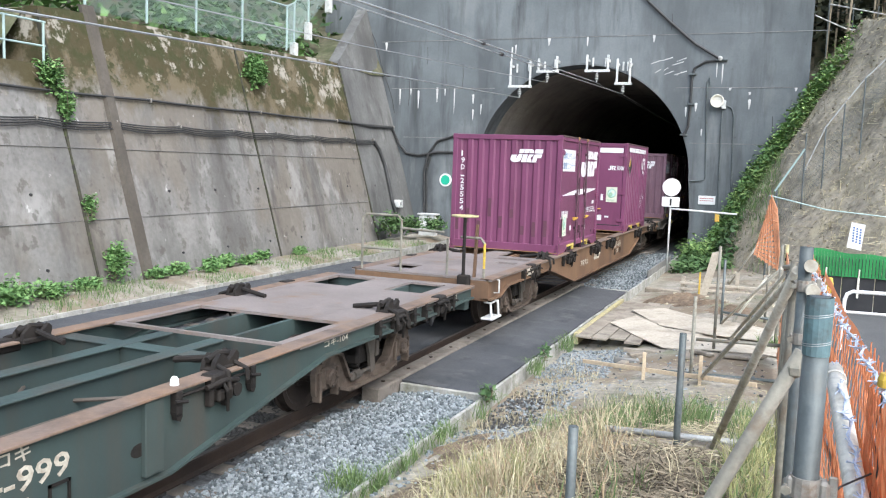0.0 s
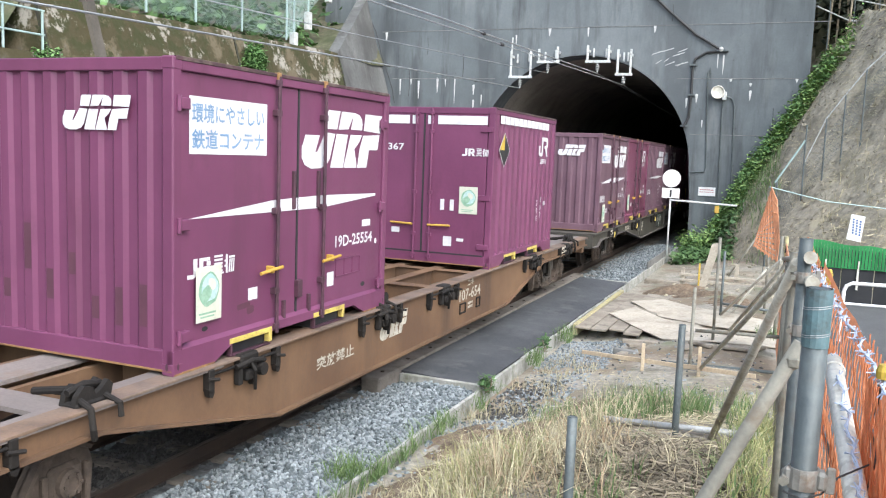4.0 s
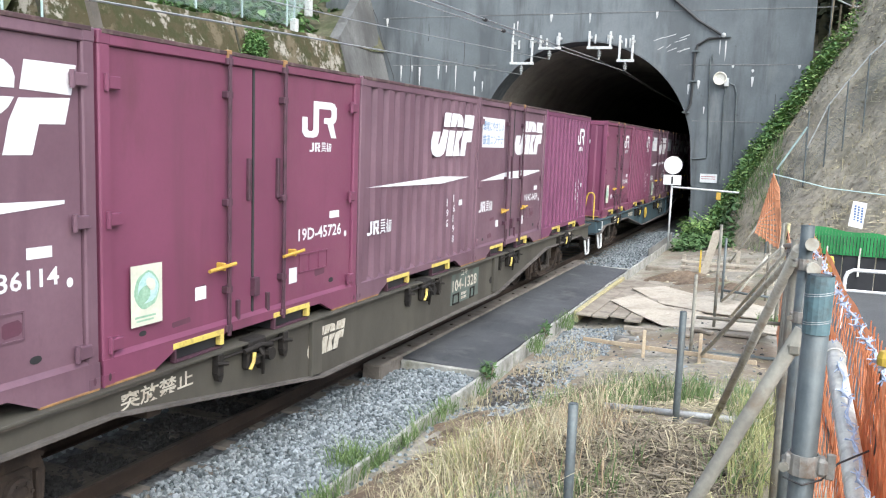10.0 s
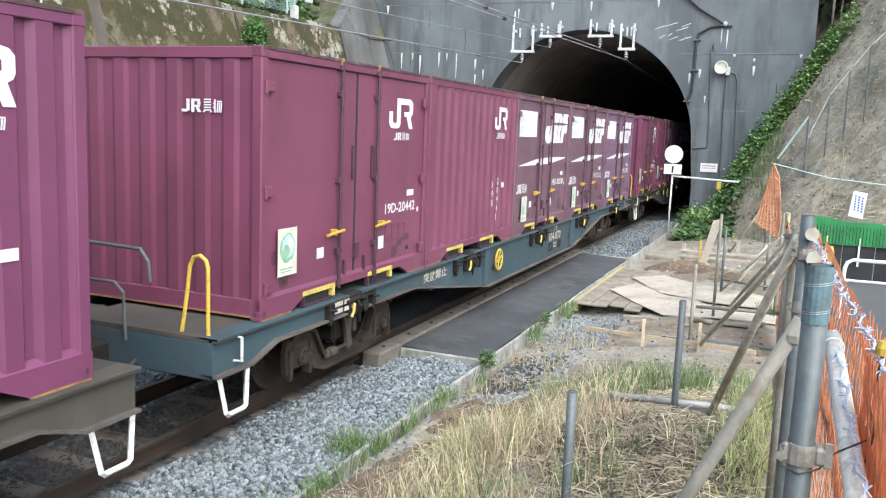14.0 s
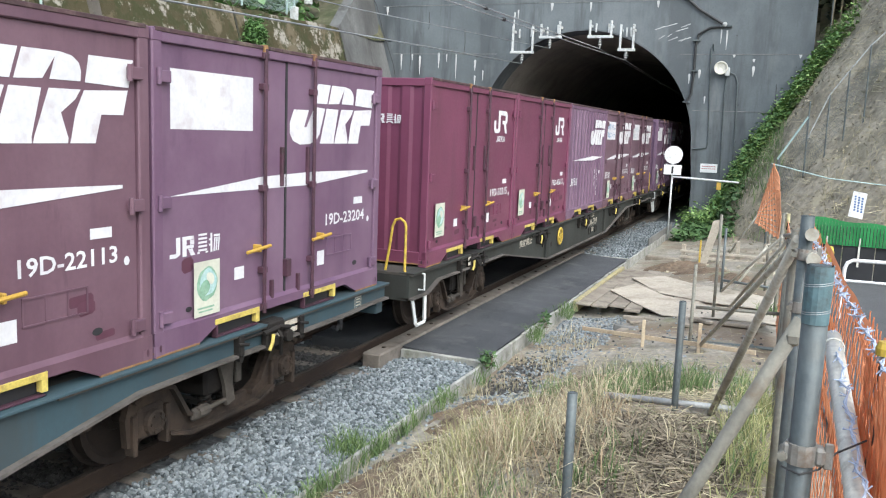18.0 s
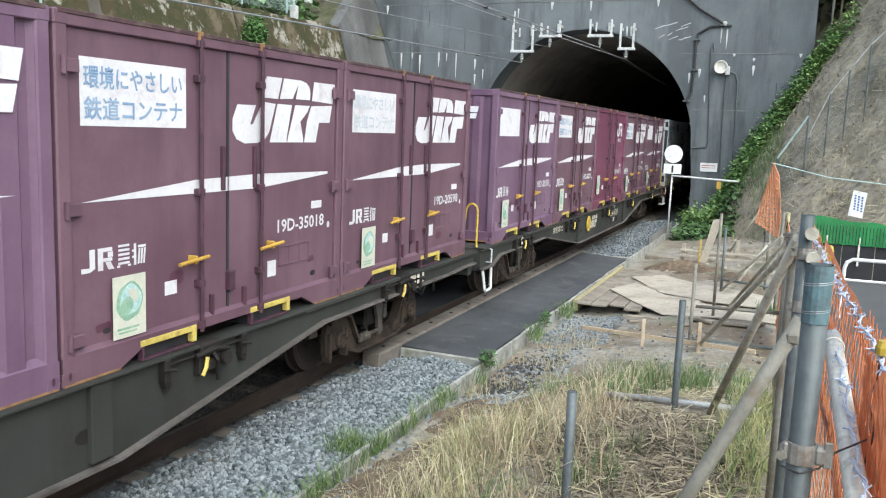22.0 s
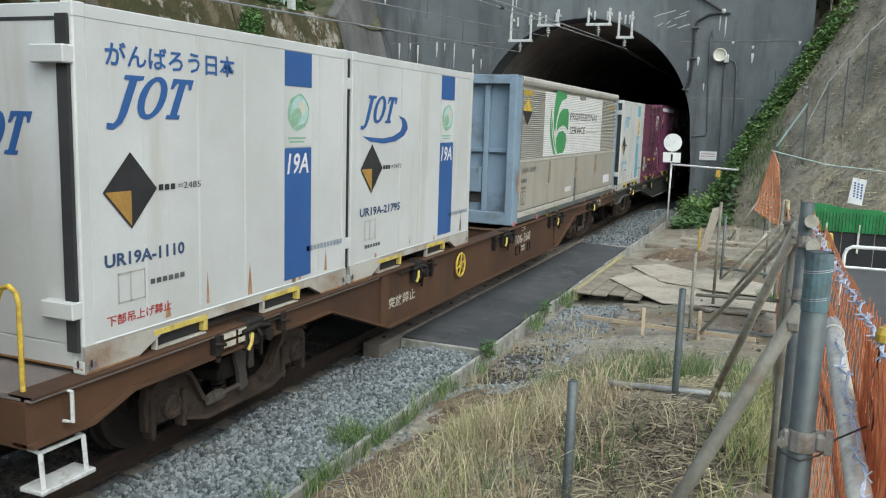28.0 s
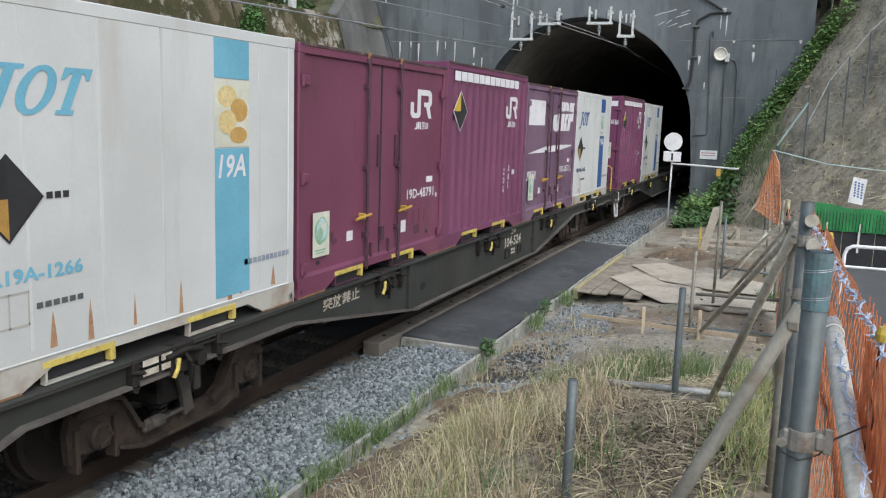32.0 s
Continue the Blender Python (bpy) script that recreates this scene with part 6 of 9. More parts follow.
def tag_geo():
    g = Geo()
    g.tube([(1.335, -0.10, 0.90), (1.345, -0.13, 0.82), (1.34, -0.17, 0.76)], 0.017, 6)
    return g


def latch_geo(sx):
    """The folded container lock of an empty deck: a low hump with a claw, its lever lying inwards over a slot."""
    g = Geo()
    x = sx * 1.12
    g.box(x - 0.09, x + 0.09, -0.17, 0.17, 0.96, 1.02, 0.015)
    for o in (-0.075, 0.03):
        g.prism([(-0.17, 1.0), (-0.15, 1.07), (-0.08, 1.13), (-0.01, 1.11), (0.02, 1.05), (0.08, 1.08), (0.14, 1.13), (0.18, 1.09), (0.16, 1.0)], "x", x + o, x + o + 0.045)
    g.tube([(x - 0.02, -0.15, 1.08), (x - 0.02, 0.0, 1.115), (x - 0.02, 0.15, 1.09)], 0.028, 8)
    g.tube([(x - 0.46 * sx, -0.04, 1.01), (x - 0.3 * sx, -0.03, 1.035), (x - 0.06 * sx, 0.0, 1.07)], 0.03, 8)
    g.lathe([(0.0, 0.0), (0.055, 0.0), (0.055, 0.03), (0.0, 0.035)], (x - 0.3 * sx, 0.06, 0.992), "z", 12)
    g.tube([(x + 0.06 * sx, -0.12, 1.04), (x + 0.19 * sx, -0.14, 1.0), (x + 0.22 * sx, -0.15, 0.86), (x + 0.2 * sx, -0.12, 0.78)], 0.024, 8)
    g.tube([(x + 0.08 * sx, 0.1, 1.03), (x + 0.2 * sx, 0.12, 0.98), (x + 0.21 * sx, 0.12, 0.88)], 0.022, 8)
    return g


def deck_plate(y0, y1, holes):
    """Plate with openings: strips left round the holes (x0, x1, ya, yb)."""
    g = Geo()
    xs = sorted({-1.28, 1.28, *[h[0] for h in holes], *[h[1] for h in holes]})
    ys = sorted({y0, y1, *[h[2] for h in holes], *[h[3] for h in holes]})
    nx, ny = len(xs) - 1, len(ys) - 1

    def filled(i, j):
        if not (0 <= i < nx and 0 <= j < ny):
            return False
        mx, my = (xs[i] + xs[i + 1]) / 2, (ys[j] + ys[j + 1]) / 2
        return not any(h[0] < mx < h[1] and h[2] < my < h[3] for h in holes)

    vs = [(x, y, z) for z in (0.955, 0.99) for y in ys for x in xs]
    at = lambda i, j, k: (k * (ny + 1) + j) * (nx + 1) + i
    fs = []
    for i in range(nx):
        for j in range(ny):
            if not filled(i, j):
                continue
            c = [(i, j), (i + 1, j), (i + 1, j + 1), (i, j + 1)]
            fs += [tuple(at(a, b, 1) for a, b in c), tuple(at(a, b, 0) for a, b in reversed(c))]
            for (a, b), (p, q), (di, dj) in zip(c, c[1:] + c[:1], ((0, -1), (1, 0), (0, 1), (-1, 0))):
                if not filled(i + di, j + dj):
                    fs.append((at(a, b, 0), at(p, q, 0), at(p, q, 1), at(a, b, 1)))
    used = sorted({v for f in fs for v in f})
    back = {v: k for k, v in enumerate(used)}
    g.add([vs[v] for v in used], [tuple(back[v] for v in f) for f in fs])
    return g


def wagon(front, paint_name, L=19.6, number="", deep=(6.4, 13.2), low=0.33, run=2.9, num_at=11.2, extras=(), wheel_at=None, mark_at=None, warn_at=None, warn_z=0.77, cls="コキ", slots=(), bog=(2.75, -2.75)):
    paint = M[paint_name]
    colour = {"brown_wagon": "brown", "rust_wagon": "red-brown", "drab_wagon": "drab grey", "grey_wagon": "dark olive-grey", "slate_wagon": "slate blue", "green_wagon": "dark green"}[paint_name]
    w = thing("flat_wagon", "dusty %s four-axle container flat wagon on the rails" % colour, "wagon", "wagons of the train")
    tail = 0.64 if paint_name == "drab_wagon" else 0.79
    key = "%g_%g_%g_%g_%g_%g" % (L, *deep, low, run, tail)
    for sx, nm in ((1, "e"), (-1, "w")):
        def sill(sx=sx):
            g = Geo()
            x0, x1 = (1.19, 1.225) if sx > 0 else (-1.225, -1.19)
            g.prism(sill_outline(L, *deep, low, run, tail), "x", x0, x1)
            return g
        side = piece("side_sill", "sill_%s_%s" % (nm, key), sill, paint, w)
        def belly(sx=sx):
            g = Geo()
            top = sill_outline(L, *deep, low, run, tail)[:10]
            g.prism(top + [(p[0], p[1] + 0.025) for p in reversed(top)], "x", 1.10 if sx > 0 else -1.285, 1.285 if sx > 0 else -1.10)
            return g
        piece("lower_flange", "belly_%s_%s" % (nm, key), belly, M["dusty"] if paint_name in ("drab_wagon", "grey_wagon", "slate_wagon") else paint, side, "dusty lower flange that follows the belly")
        def flange(sx=sx):
            g = Geo()
            g.box(1.08 if sx > 0 else -1.29, 1.29 if sx > 0 else -1.08, 0, L, 0.972, 0.9925, 0.003)
            return g
        piece("top_flange", "flange_%s_%g" % (nm, L), flange, M["deck_rust"] if paint_name in ("brown_wagon", "green_wagon") else paint, side, "worn top flange")
    # stiffeners where the belly is deepest
    for y in () if run == 2.2 else (deep[0] - 0.12, deep[1] - 0.17):
        def rib():
            g = Geo()
            g.box(1.22, 1.27, -0.1, 0.1, low + 0.06, 0.96, 0.006)
            return g
        r = piece("sill_rib", "rib_%g" % low, rib, paint, w)
        r.location.y = y
    # shade of the sill's oval holes, put on as flat dark discs
    if "rust" not in paint_name and "brown" not in paint_name:
        for y in (deep[0] + 0.3, deep[1] - 0.3):
            shapes("sill_hole", [disc(y, 0.6, 0.085, 0.055, 14)], side_at(0, 0, 1.2275), M["bogie_dark"], w, "dark oval disc for the shade of a sill hole")
    cap = paint
    # other wagons' inner beams take dark bogie steel to stand in for under-deck shade
    inner = paint if paint_name in ("brown_wagon", "rust_wagon", "green_wagon") else M["bogie"]
    def spine():
        g = Geo()
        g.box(-0.03, 0.03, 0.4, L - 0.4, 0.5, 0.955)
        return g
    def spine_cap():
        g = Geo()
        g.box(-0.09, 0.09, 4.95, L - 4.95, 0.9525, 0.966, 0.003)
        return g
    def stringer():
        g = Geo()
        g.box(-0.03, 0.03, 4.8, L - 4.8, 0.66, 0.90)
        return g
    for sx in (-1, 1):
        cs = piece("centre_sill", "spine_%g" % L, spine, inner, w)
        cs.location.x = 0.33 * sx
        piece("sill_cap", "spinecap_%g" % L, spine_cap, cap, cs)
        if paint_name != "green_wagon":
            piece("stringer", "stringer_%g" % L, stringer, inner, w).location.x = 0.86 * sx
    def rods():
        g = Geo()
        for x, z, r in ((0.12, 0.62, 0.014), (-0.14, 0.66, 0.014), (0.52, 0.74, 0.011), (0.68, 0.80, 0.009), (-0.62, 0.78, 0.010)):
            g.tube([(x, 4.0, z), (x + 0.05, L * 0.4, z - 0.04), (x - 0.03, L * 0.6, z + 0.02), (x, L - 4.0, z)], r, 6)
        g.box(-0.5, 0.2, L / 2 + 0.3, L / 2 + 0.42, 0.6, 0.7, 0.02)
        return g
    piece("brake_rods", "rods_%g" % L, rods, M["bogie_pale"], w, "dusty brake rods between the beams")
    for y in (0.0, 4.7, 8.1, 11.4, 14.9, L - 0.16) if paint_name == "green_wagon" else (0.0, 4.7, 6.4, 8.1, 9.8, 11.5, 13.2, 14.9, L - 0.16):
        def beam():
            g = Geo()
            g.box(-1.2, 1.2, 0, 0.16, 0.62, 0.95, 0.01)
            return g
        b = piece("cross_beam", "beam", beam, inner if 1 < y < L - 1 else paint, w)
        b.location.y = y
        if 4.95 < y < L - 5.0:
            def beam_cap():
                g = Geo()
                g.box(-1.19, 1.19, -0.03, 0.19, 0.951, 0.963, 0.003)
                return g
            piece("beam_cap", "beamcap", beam_cap, cap, b)
    for y0, y1 in ((0.0, 4.9), (L - 4.9, L)):
        f = y0 == 0
        s = (lambda a, b: (a, b)) if f else (lambda a, b: (L - b, L - a))
        holes = [(x0, x1, *s(a, b)) for x0, x1, a, b in (((-0.98, 0.98, 3.3, 4.55), (-0.35, 0.35, 1.5, 2.2), (-0.9, -0.4, 0.5, 1.05)) if paint_name == "green_wagon" else ((-0.95, -0.2, 3.5, 4.6), (0.2, 0.95, 3.5, 4.6), (-0.9, -0.4, 0.5, 1.05), (0.55, 0.95, 2.2, 2.5), (0.3, 1.0, 2.9, 3.2)))]
        if paint_name == "green_wagon" and not f:
            holes = [(-0.98, 0.98, L - 4.85, L - 3.6), (-0.98, -0.3, L - 1.15, L - 0.2), (0.3, 0.9, L - 1.15, L - 0.2)]
        piece("deck_plate", "deck_%g_%d_%s" % (L, f, paint_name), lambda: deck_plate(y0, y1, holes), M["deck"] if paint_name in ("brown_wagon", "rust_wagon", "green_wagon") else M["deck_dark"], w, "worn deck plate with openings")
    def pipes():
        g = Geo()
        for x, z in ((0.6, 0.72), (-0.6, 0.70), (0.75, 0.62)):
            g.tube([(x, 3.2, z), (x, L - 3.2, z)], 0.025, 6)
        g.lathe([(0.0, 0.0), (0.16, 0.0), (0.18, 0.05), (0.18, 0.75), (0.16, 0.8), (0.0, 0.8)], (-0.75, L / 2 - 1.6, 0.55), "y", 14)
        g.box(0.5, 0.95, L / 2 + 1.2, L / 2 + 1.6, 0.45, 0.75, 0.02)
        return g
    piece("brake_pipes", "pipes_%g" % L, pipes, M["bogie_dark"], w)
    cast = M["bogie_light"] if paint_name in ("green_wagon", "brown_wagon") else M["bogie"]
    for y in (bog[0], L + bog[1]):
        bg = piece("bogie", "bolster", bolster_geo, M["bogie_dark"], w, "grimy cast bogie")
        bg.location.y = y
        for sx in (1, -1):
            piece("side_frame", "sideframe%d" % sx, lambda: bogie_frame(sx), cast, bg)
            piece("spring_nest", "springs%d" % sx, lambda: spring_geo(sx), M["bogie_dark"], bg)
            piece("brake_lever", "brakelever%d" % sx, lambda: lever_geo(sx), M["bogie_pale"], bg)
            for dy in (-0.95, 0.95):
                ax = piece("axlebox", "axlebox%d" % sx, lambda: axlebox_geo(sx), cast, bg)
                ax.location.y = dy
        for dy in (-0.95, 0.95):
            ws = piece("wheelset", "wheelset", wheelset_geo, M["wheel"], w, "brown brake-dusted wheelset")
            ws.location = (0, y + dy, 0.378)
            WHEELS.append(ws)
    for s, y in ((1, 0.0), (-1, L)):
        c = piece("coupler", "coupler%d" % s, lambda: coupler_geo(s), M["bogie_dark"], w, "dark knuckle coupler")
        c.location.y = y
        for x in (0.38, -0.38):
            piece("brake_hose", "hose%d_%g" % (s, x), lambda: hose_geo(s, x), M["rubber"], w, "black rubber brake hose").location.y = y
    for y in slots:
        for sx in (1, -1):
            p = piece("container_lock", "lash%d" % sx, lambda: lash_geo(sx), M["bogie_dark"], w, "dark container lock with a lever")
            p.location.y = y
            for dy in (-0.52, 0.46):
                if warn_at and warn_at - 0.1 < y + dy < warn_at + 0.9:
                    continue
                piece("lock_hook", "lock_hook%d" % sx, lambda: hook_geo(sx), M["bogie_dark"], w, "dark hook beside the container lock").location.y = y + dy
        if paint_name not in ("green_wagon", "brown_wagon"):
            piece("lock_tag", "lock_tag", tag_geo, M["pocket_yellow"], w, "yellow grip of the container lock").location.y = y
    if paint_name == "green_wagon":
        words("コキ-104", 0.5, 0.075, side_at(L - 4.35, 0.86, 1.2285), M["decal_worn"], "class_mark", w, "small worn class mark")
    for y in (2.2, L - 2.2) if paint_name != "green_wagon" else (2.2,):
        for k in range(2):
            for q, wd in ((0.0, 0.17), (0.2, 0.22)):
                shapes("data_mark", [rect(q, 0.075 * k, wd, 0.05)], side_at(y - 0.25, 0.835, 1.2915), M["decal_worn"], w, "worn stencilled data")
    face = 1.229
    if paint_name in ("green_wagon", "slate_wagon"):
        shapes("data_panel", [rect(0, 0, 0.15, 0.015), rect(0, 0.155, 0.15, 0.015), rect(0, 0.0, 0.012, 0.17), rect(0.138, 0.0, 0.012, 0.17)] + [rect(0.03, 0.03 + 0.033 * k, 0.09, 0.018) for k in range(4)], side_at(L - 0.75, 0.76, face), M["decal_worn"], w, "white framed data panel")
    if number:
        words(cls, 0.26, 0.1, side_at(num_at + 0.33, 0.85, face), M["decal_worn"], "class_mark", w, "worn stencilled class mark")
        if paint_name == "drab_wagon":
            shapes("paint_patch", [[(-0.07, -0.2), (1.08, -0.19), (1.09, 0.24), (-0.04, 0.25)]], side_at(num_at, 0.66, 1.227), M["patch_green"], w, "greener repainted patch behind the number")
        words(number, 0.9 + 0.1 * (len(number) - 7), 0.17, side_at(num_at, 0.65, face), M["decal_worn"], "number", w, "worn stencilled wagon number")
        shapes("stencils", bars(0.22, 0.04, 4) + [[(a, b - 0.06) for a, b in o] for o in bars(0.22, 0.04, 4)], side_at(num_at + 0.36, 0.56, face), M["decal_worn"], w, "small stencilled data")
        for a, wd in ((0.02, 0.24), (0.72, 0.18)):
            g = Geo()
            for x0, x1, z0, z1 in ((0, 0.02, 0, 0.16), (wd - 0.02, wd, 0, 0.16), (0, wd, 0, 0.02), (0, wd, 0.14, 0.16)):
                g.box(1.222, 1.24, num_at + a + x0, num_at + a + x1, 0.46 + z0, 0.46 + z1)
            part("card_frame", g, M["bogie_dark"], w)
    if warn_at:
        words("突放禁止", 0.8, 0.14, side_at(warn_at, warn_z, face), M["decal_worn"], "warning", w, "worn stencilled warning")
    if mark_at:
        shapes("mark", freight_mark(0.78, 0.3), side_at(mark_at, 0.56, face), M["decal_worn"], w, "worn freight mark")
    if wheel_at:
        g = Geo()
        n = 20
        g.tube([(1.27, wheel_at + 0.17 * math.cos(2 * math.pi * k / n), 0.72 + 0.17 * math.sin(2 * math.pi * k / n)) for k in range(n + 1)], 0.016, 6, False)
        for k in range(3):
            a = k * math.pi / 3 + 0.3
            g.tube([(1.27, wheel_at + 0.17 * math.cos(a), 0.72 + 0.17 * math.sin(a)), (1.27, wheel_at - 0.17 * math.cos(a), 0.72 - 0.17 * math.sin(a))], 0.012, 6)
        g.tube([(1.2, wheel_at, 0.72), (1.29, wheel_at, 0.72)], 0.03, 8)
        part("brake_wheel", g, M["yellow"], w, "yellow spoked brake wheel")
    if "step" in extras:
        def step():
            g = Geo()
            if paint_name in ("brown_wagon", "rust_wagon"):
                for a in (0.08, 0.44):
                    g.tube([(1.14, a, 0.60), (1.25, a, 0.585), (1.27, a, 0.33)], 0.022, 4)
                g.box(1.1, 1.31, 0.03, 0.49, 0.31, 0.345, 0.008)
                g.box(1.235, 1.26, 0.09, 0.43, 0.575, 0.6, 0.004)
            else:
                g.tube([(1.25, 0.06, 0.645), (1.28, 0.12, 0.31), (1.28, 0.15, 0.285), (1.28, 0.37, 0.285), (1.28, 0.40, 0.31), (1.25, 0.46, 0.645)], 0.027, 4)
            g.tube([(1.2, 0.3, 0.96), (1.31, 0.3, 0.95), (1.31, 0.3, 0.74), (1.2, 0.3, 0.73)], 0.015, 8)
            return g
        piece("step", "step_" + paint_name, step, M["white_steel"], w, "white step with a grab iron")
    if "rear_step" in extras:
        def step2():
            g = Geo()
            g.tube([(1.25, 0.06, 0.645), (1.28, 0.12, 0.31), (1.28, 0.15, 0.285), (1.28, 0.37, 0.285), (1.28, 0.40, 0.31), (1.25, 0.46, 0.645)], 0.027, 4)
            return g
        piece("step", "step2", step2, M["white_steel"], w, "white step").location.y = L - 0.52
    if "rail" in extras:
        g = Geo()
        g.tube([(0.84, 0.08, 0.985), (0.90, 0.08, 1.35), (0.93, 0.08, 1.58), (0.97, 0.08, 1.66), (1.04, 0.08, 1.68), (1.10, 0.08, 1.64), (1.12, 0.08, 1.58), (1.12, 0.08, 1.02), (1.15, 0.06, 0.94), (1.19, 0.04, 0.95)], 0.018, 8)
        part("handrail", g, M["yellow"], w, "yellow end handrail")
        g = Geo()
        g.tube([(-1.1, -0.02, 0.86), (-1.1, -0.04, 1.66), (-1.02, -0.04, 1.74), (0.5, -0.04, 1.70), (0.58, -0.04, 1.6), (0.6, -0.04, 1.42)], 0.017, 8)
        g.tube([(-1.1, -0.04, 1.38), (0.2, -0.04, 1.38), (0.3, -0.04, 1.3), (0.3, -0.02, 0.86)], 0.015, 8)
        part("end_rail", g, M["pipe"], w, "grey end rail")
    return w


WHEELS = []
TRAIN = []          # (thing, place along the train, height)


def put(ob, u, z=0.0):
    TRAIN.append((ob, u, z))
    return ob


SLOTS = (2.4, 6.0, 9.8, 13.4, 17.2)
put(wagon(-59.4, "green_wagon", L=20.55, deep=(6.0, 13.8), low=0.32, run=2.4, number="104-999", num_at=11.95, bog=(2.8, -2.85), slots=(4.6, 8.0, 14.4, 17.9, 19.25)), -59.4)
brown = put(wagon(-38.05, "brown_wagon", L=18.75, number="107-654", deep=(5.75, 12.75), low=0.28, run=2.2, num_at=10.55, bog=(2.55, -2.3), extras=("step",), slots=(2.35, 5.25, 7.95, 9.87, 14.25, 16.75), warn_at=6.51, warn_z=0.54, mark_at=7.95), -38.05)
put(wagon(-18.5, "drab_wagon", number="104-1328", num_at=10.88, deep=(7.2, 12.87), extras=("rear_step",), slots=SLOTS, warn_at=4.4, mark_at=6.95), -18.5)
put(wagon(2.0, "slate_wagon", number="104-870", num_at=10.66, deep=(6.95, 12.58), extras=("step", "rail"), slots=SLOTS, wheel_at=7.4, warn_at=4.4), 2.0)
put(wagon(22.3, "grey_wagon", number="104-799", num_at=10.27, bog=(2.4, -2.75), deep=(6.6, 12.2), extras=("step", "rail"), slots=(2.2, 5.9, 9.64, 13.2, 17.0), wheel_at=7.44, warn_at=4.71), 22.3)
put(wagon(42.2, "grey_wagon", L=19.4, number="104-5024", num_at=10.26, deep=(6.6, 12.2), extras=("step", "rail"), slots=(2.2, 5.88, 9.64, 13.2, 17.0), wheel_at=7.46, mark_at=7.8, warn_at=4.35), 42.2)
put(wagon(62.2, "rust_wagon", L=19.2, number="106-360", bog=(2.57, -2.6), deep=(5.2, 13.2), low=0.28, run=1.4, num_at=10.35, extras=("step", "rail"), slots=(2.4, 6.0, 9.6, 13.0, 16.4), wheel_at=7.55, warn_at=5.24, warn_z=0.50), 62.2)
put(wagon(81.6, "grey_wagon", number="104-524", num_at=10.7, deep=(6.95, 12.6), extras=(), slots=SLOTS, warn_at=4.66), 81.6)
put(wagon(101.7, "grey_wagon", number="", deep=(6.9, 12.7), extras=("step", "rail"), slots=SLOTS), 101.7)

# latches and pipe work on the empty green deck
green_wagon = TRAIN[0][0]
for y in (14.6, 17.9):
    for sx in (1, -1):
        ob = piece("deck_latch", "latch%d" % sx, lambda: latch_geo(sx), M["bogie_dark"], green_wagon, "black latch block standing out of the deck")
        ob.location.y = y
for a, b, r in (((-0.55, 6.0, 0.72), (-0.5, 14.0, 0.70), 0.022), ((-0.2, 6.0, 0.72), (-0.15, 14.0, 0.70), 0.022), ((0.2, 6.0, 0.72), (0.25, 14.0, 0.70), 0.022), ((0.55, 6.0, 0.72), (0.6, 14.0, 0.70), 0.022),
                ((-0.9, 12.6, 0.82), (0.9, 14.2, 0.80), 0.018), ((0.8, 12.4, 0.82), (-0.7, 14.3, 0.80), 0.018)):
    g = Geo()
    g.tube([a, b], r, 6)
    part("brake_rod", g, M["bogie_pale"], green_wagon)
g = Geo()
g.box(-0.3, 0.12, 12.9, 13.3, 0.74, 0.80, 0.01)
part("rod_plate", g, M["green_wagon"], green_wagon)
g = Geo()
g.lathe([(0.0, 0.075), (0.02, 0.068), (0.034, 0.045), (0.038, 0.0), (0.0, 0.0)], (1.18, 13.95, 0.992), "z", 12)
part("white_cap", g, M["white"], green_wagon, "white plastic cap left on the sill")

# what only the brown wagon's empty deck shows
for y in (3.55, 8.05, 17.45):
    for sx in (1, -1):
        ob = piece("deck_latch", "latch%d" % sx, lambda: latch_geo(sx), M["bogie_dark"], brown, "black latch block standing out of the deck")
        ob.location.y = y
g = Geo()
g.tube([(0.82, -0.1, 0.82), (0.82, -0.1, 1.98)], 0.03, 8)
g.box(0.72, 0.92, -0.14, 0.0, 0.78, 1.04, 0.02)
stand = part("brake_stand", g, M["bogie_dark"], brown, "dark brake stand")
g = Geo()
g.tube([(0.82 + 0.21 * math.cos(2 * math.pi * k / 24), -0.1 + 0.21 * math.sin(2 * math.pi * k / 24), 2.0) for k in range(25)], 0.016, 6, False)
for k in range(3):
    a = k * math.pi / 3
    g.tube([(0.82 + 0.21 * math.cos(a), -0.1 + 0.21 * math.sin(a), 2.0), (0.82 - 0.21 * math.cos(a), -0.1 - 0.21 * math.sin(a), 2.0)], 0.012, 6)
part("brake_wheel", g, M["worn_yellow"], stand, "pale worn yellow hand brake wheel")
g = Geo()
g.prism([(0.06, 0.98), (0.12, 0.98), (0.20, 1.85), (0.14, 1.85)], "x", 0.92, 0.96)
part("brake_stay", g, M["brown_wagon"], stand)
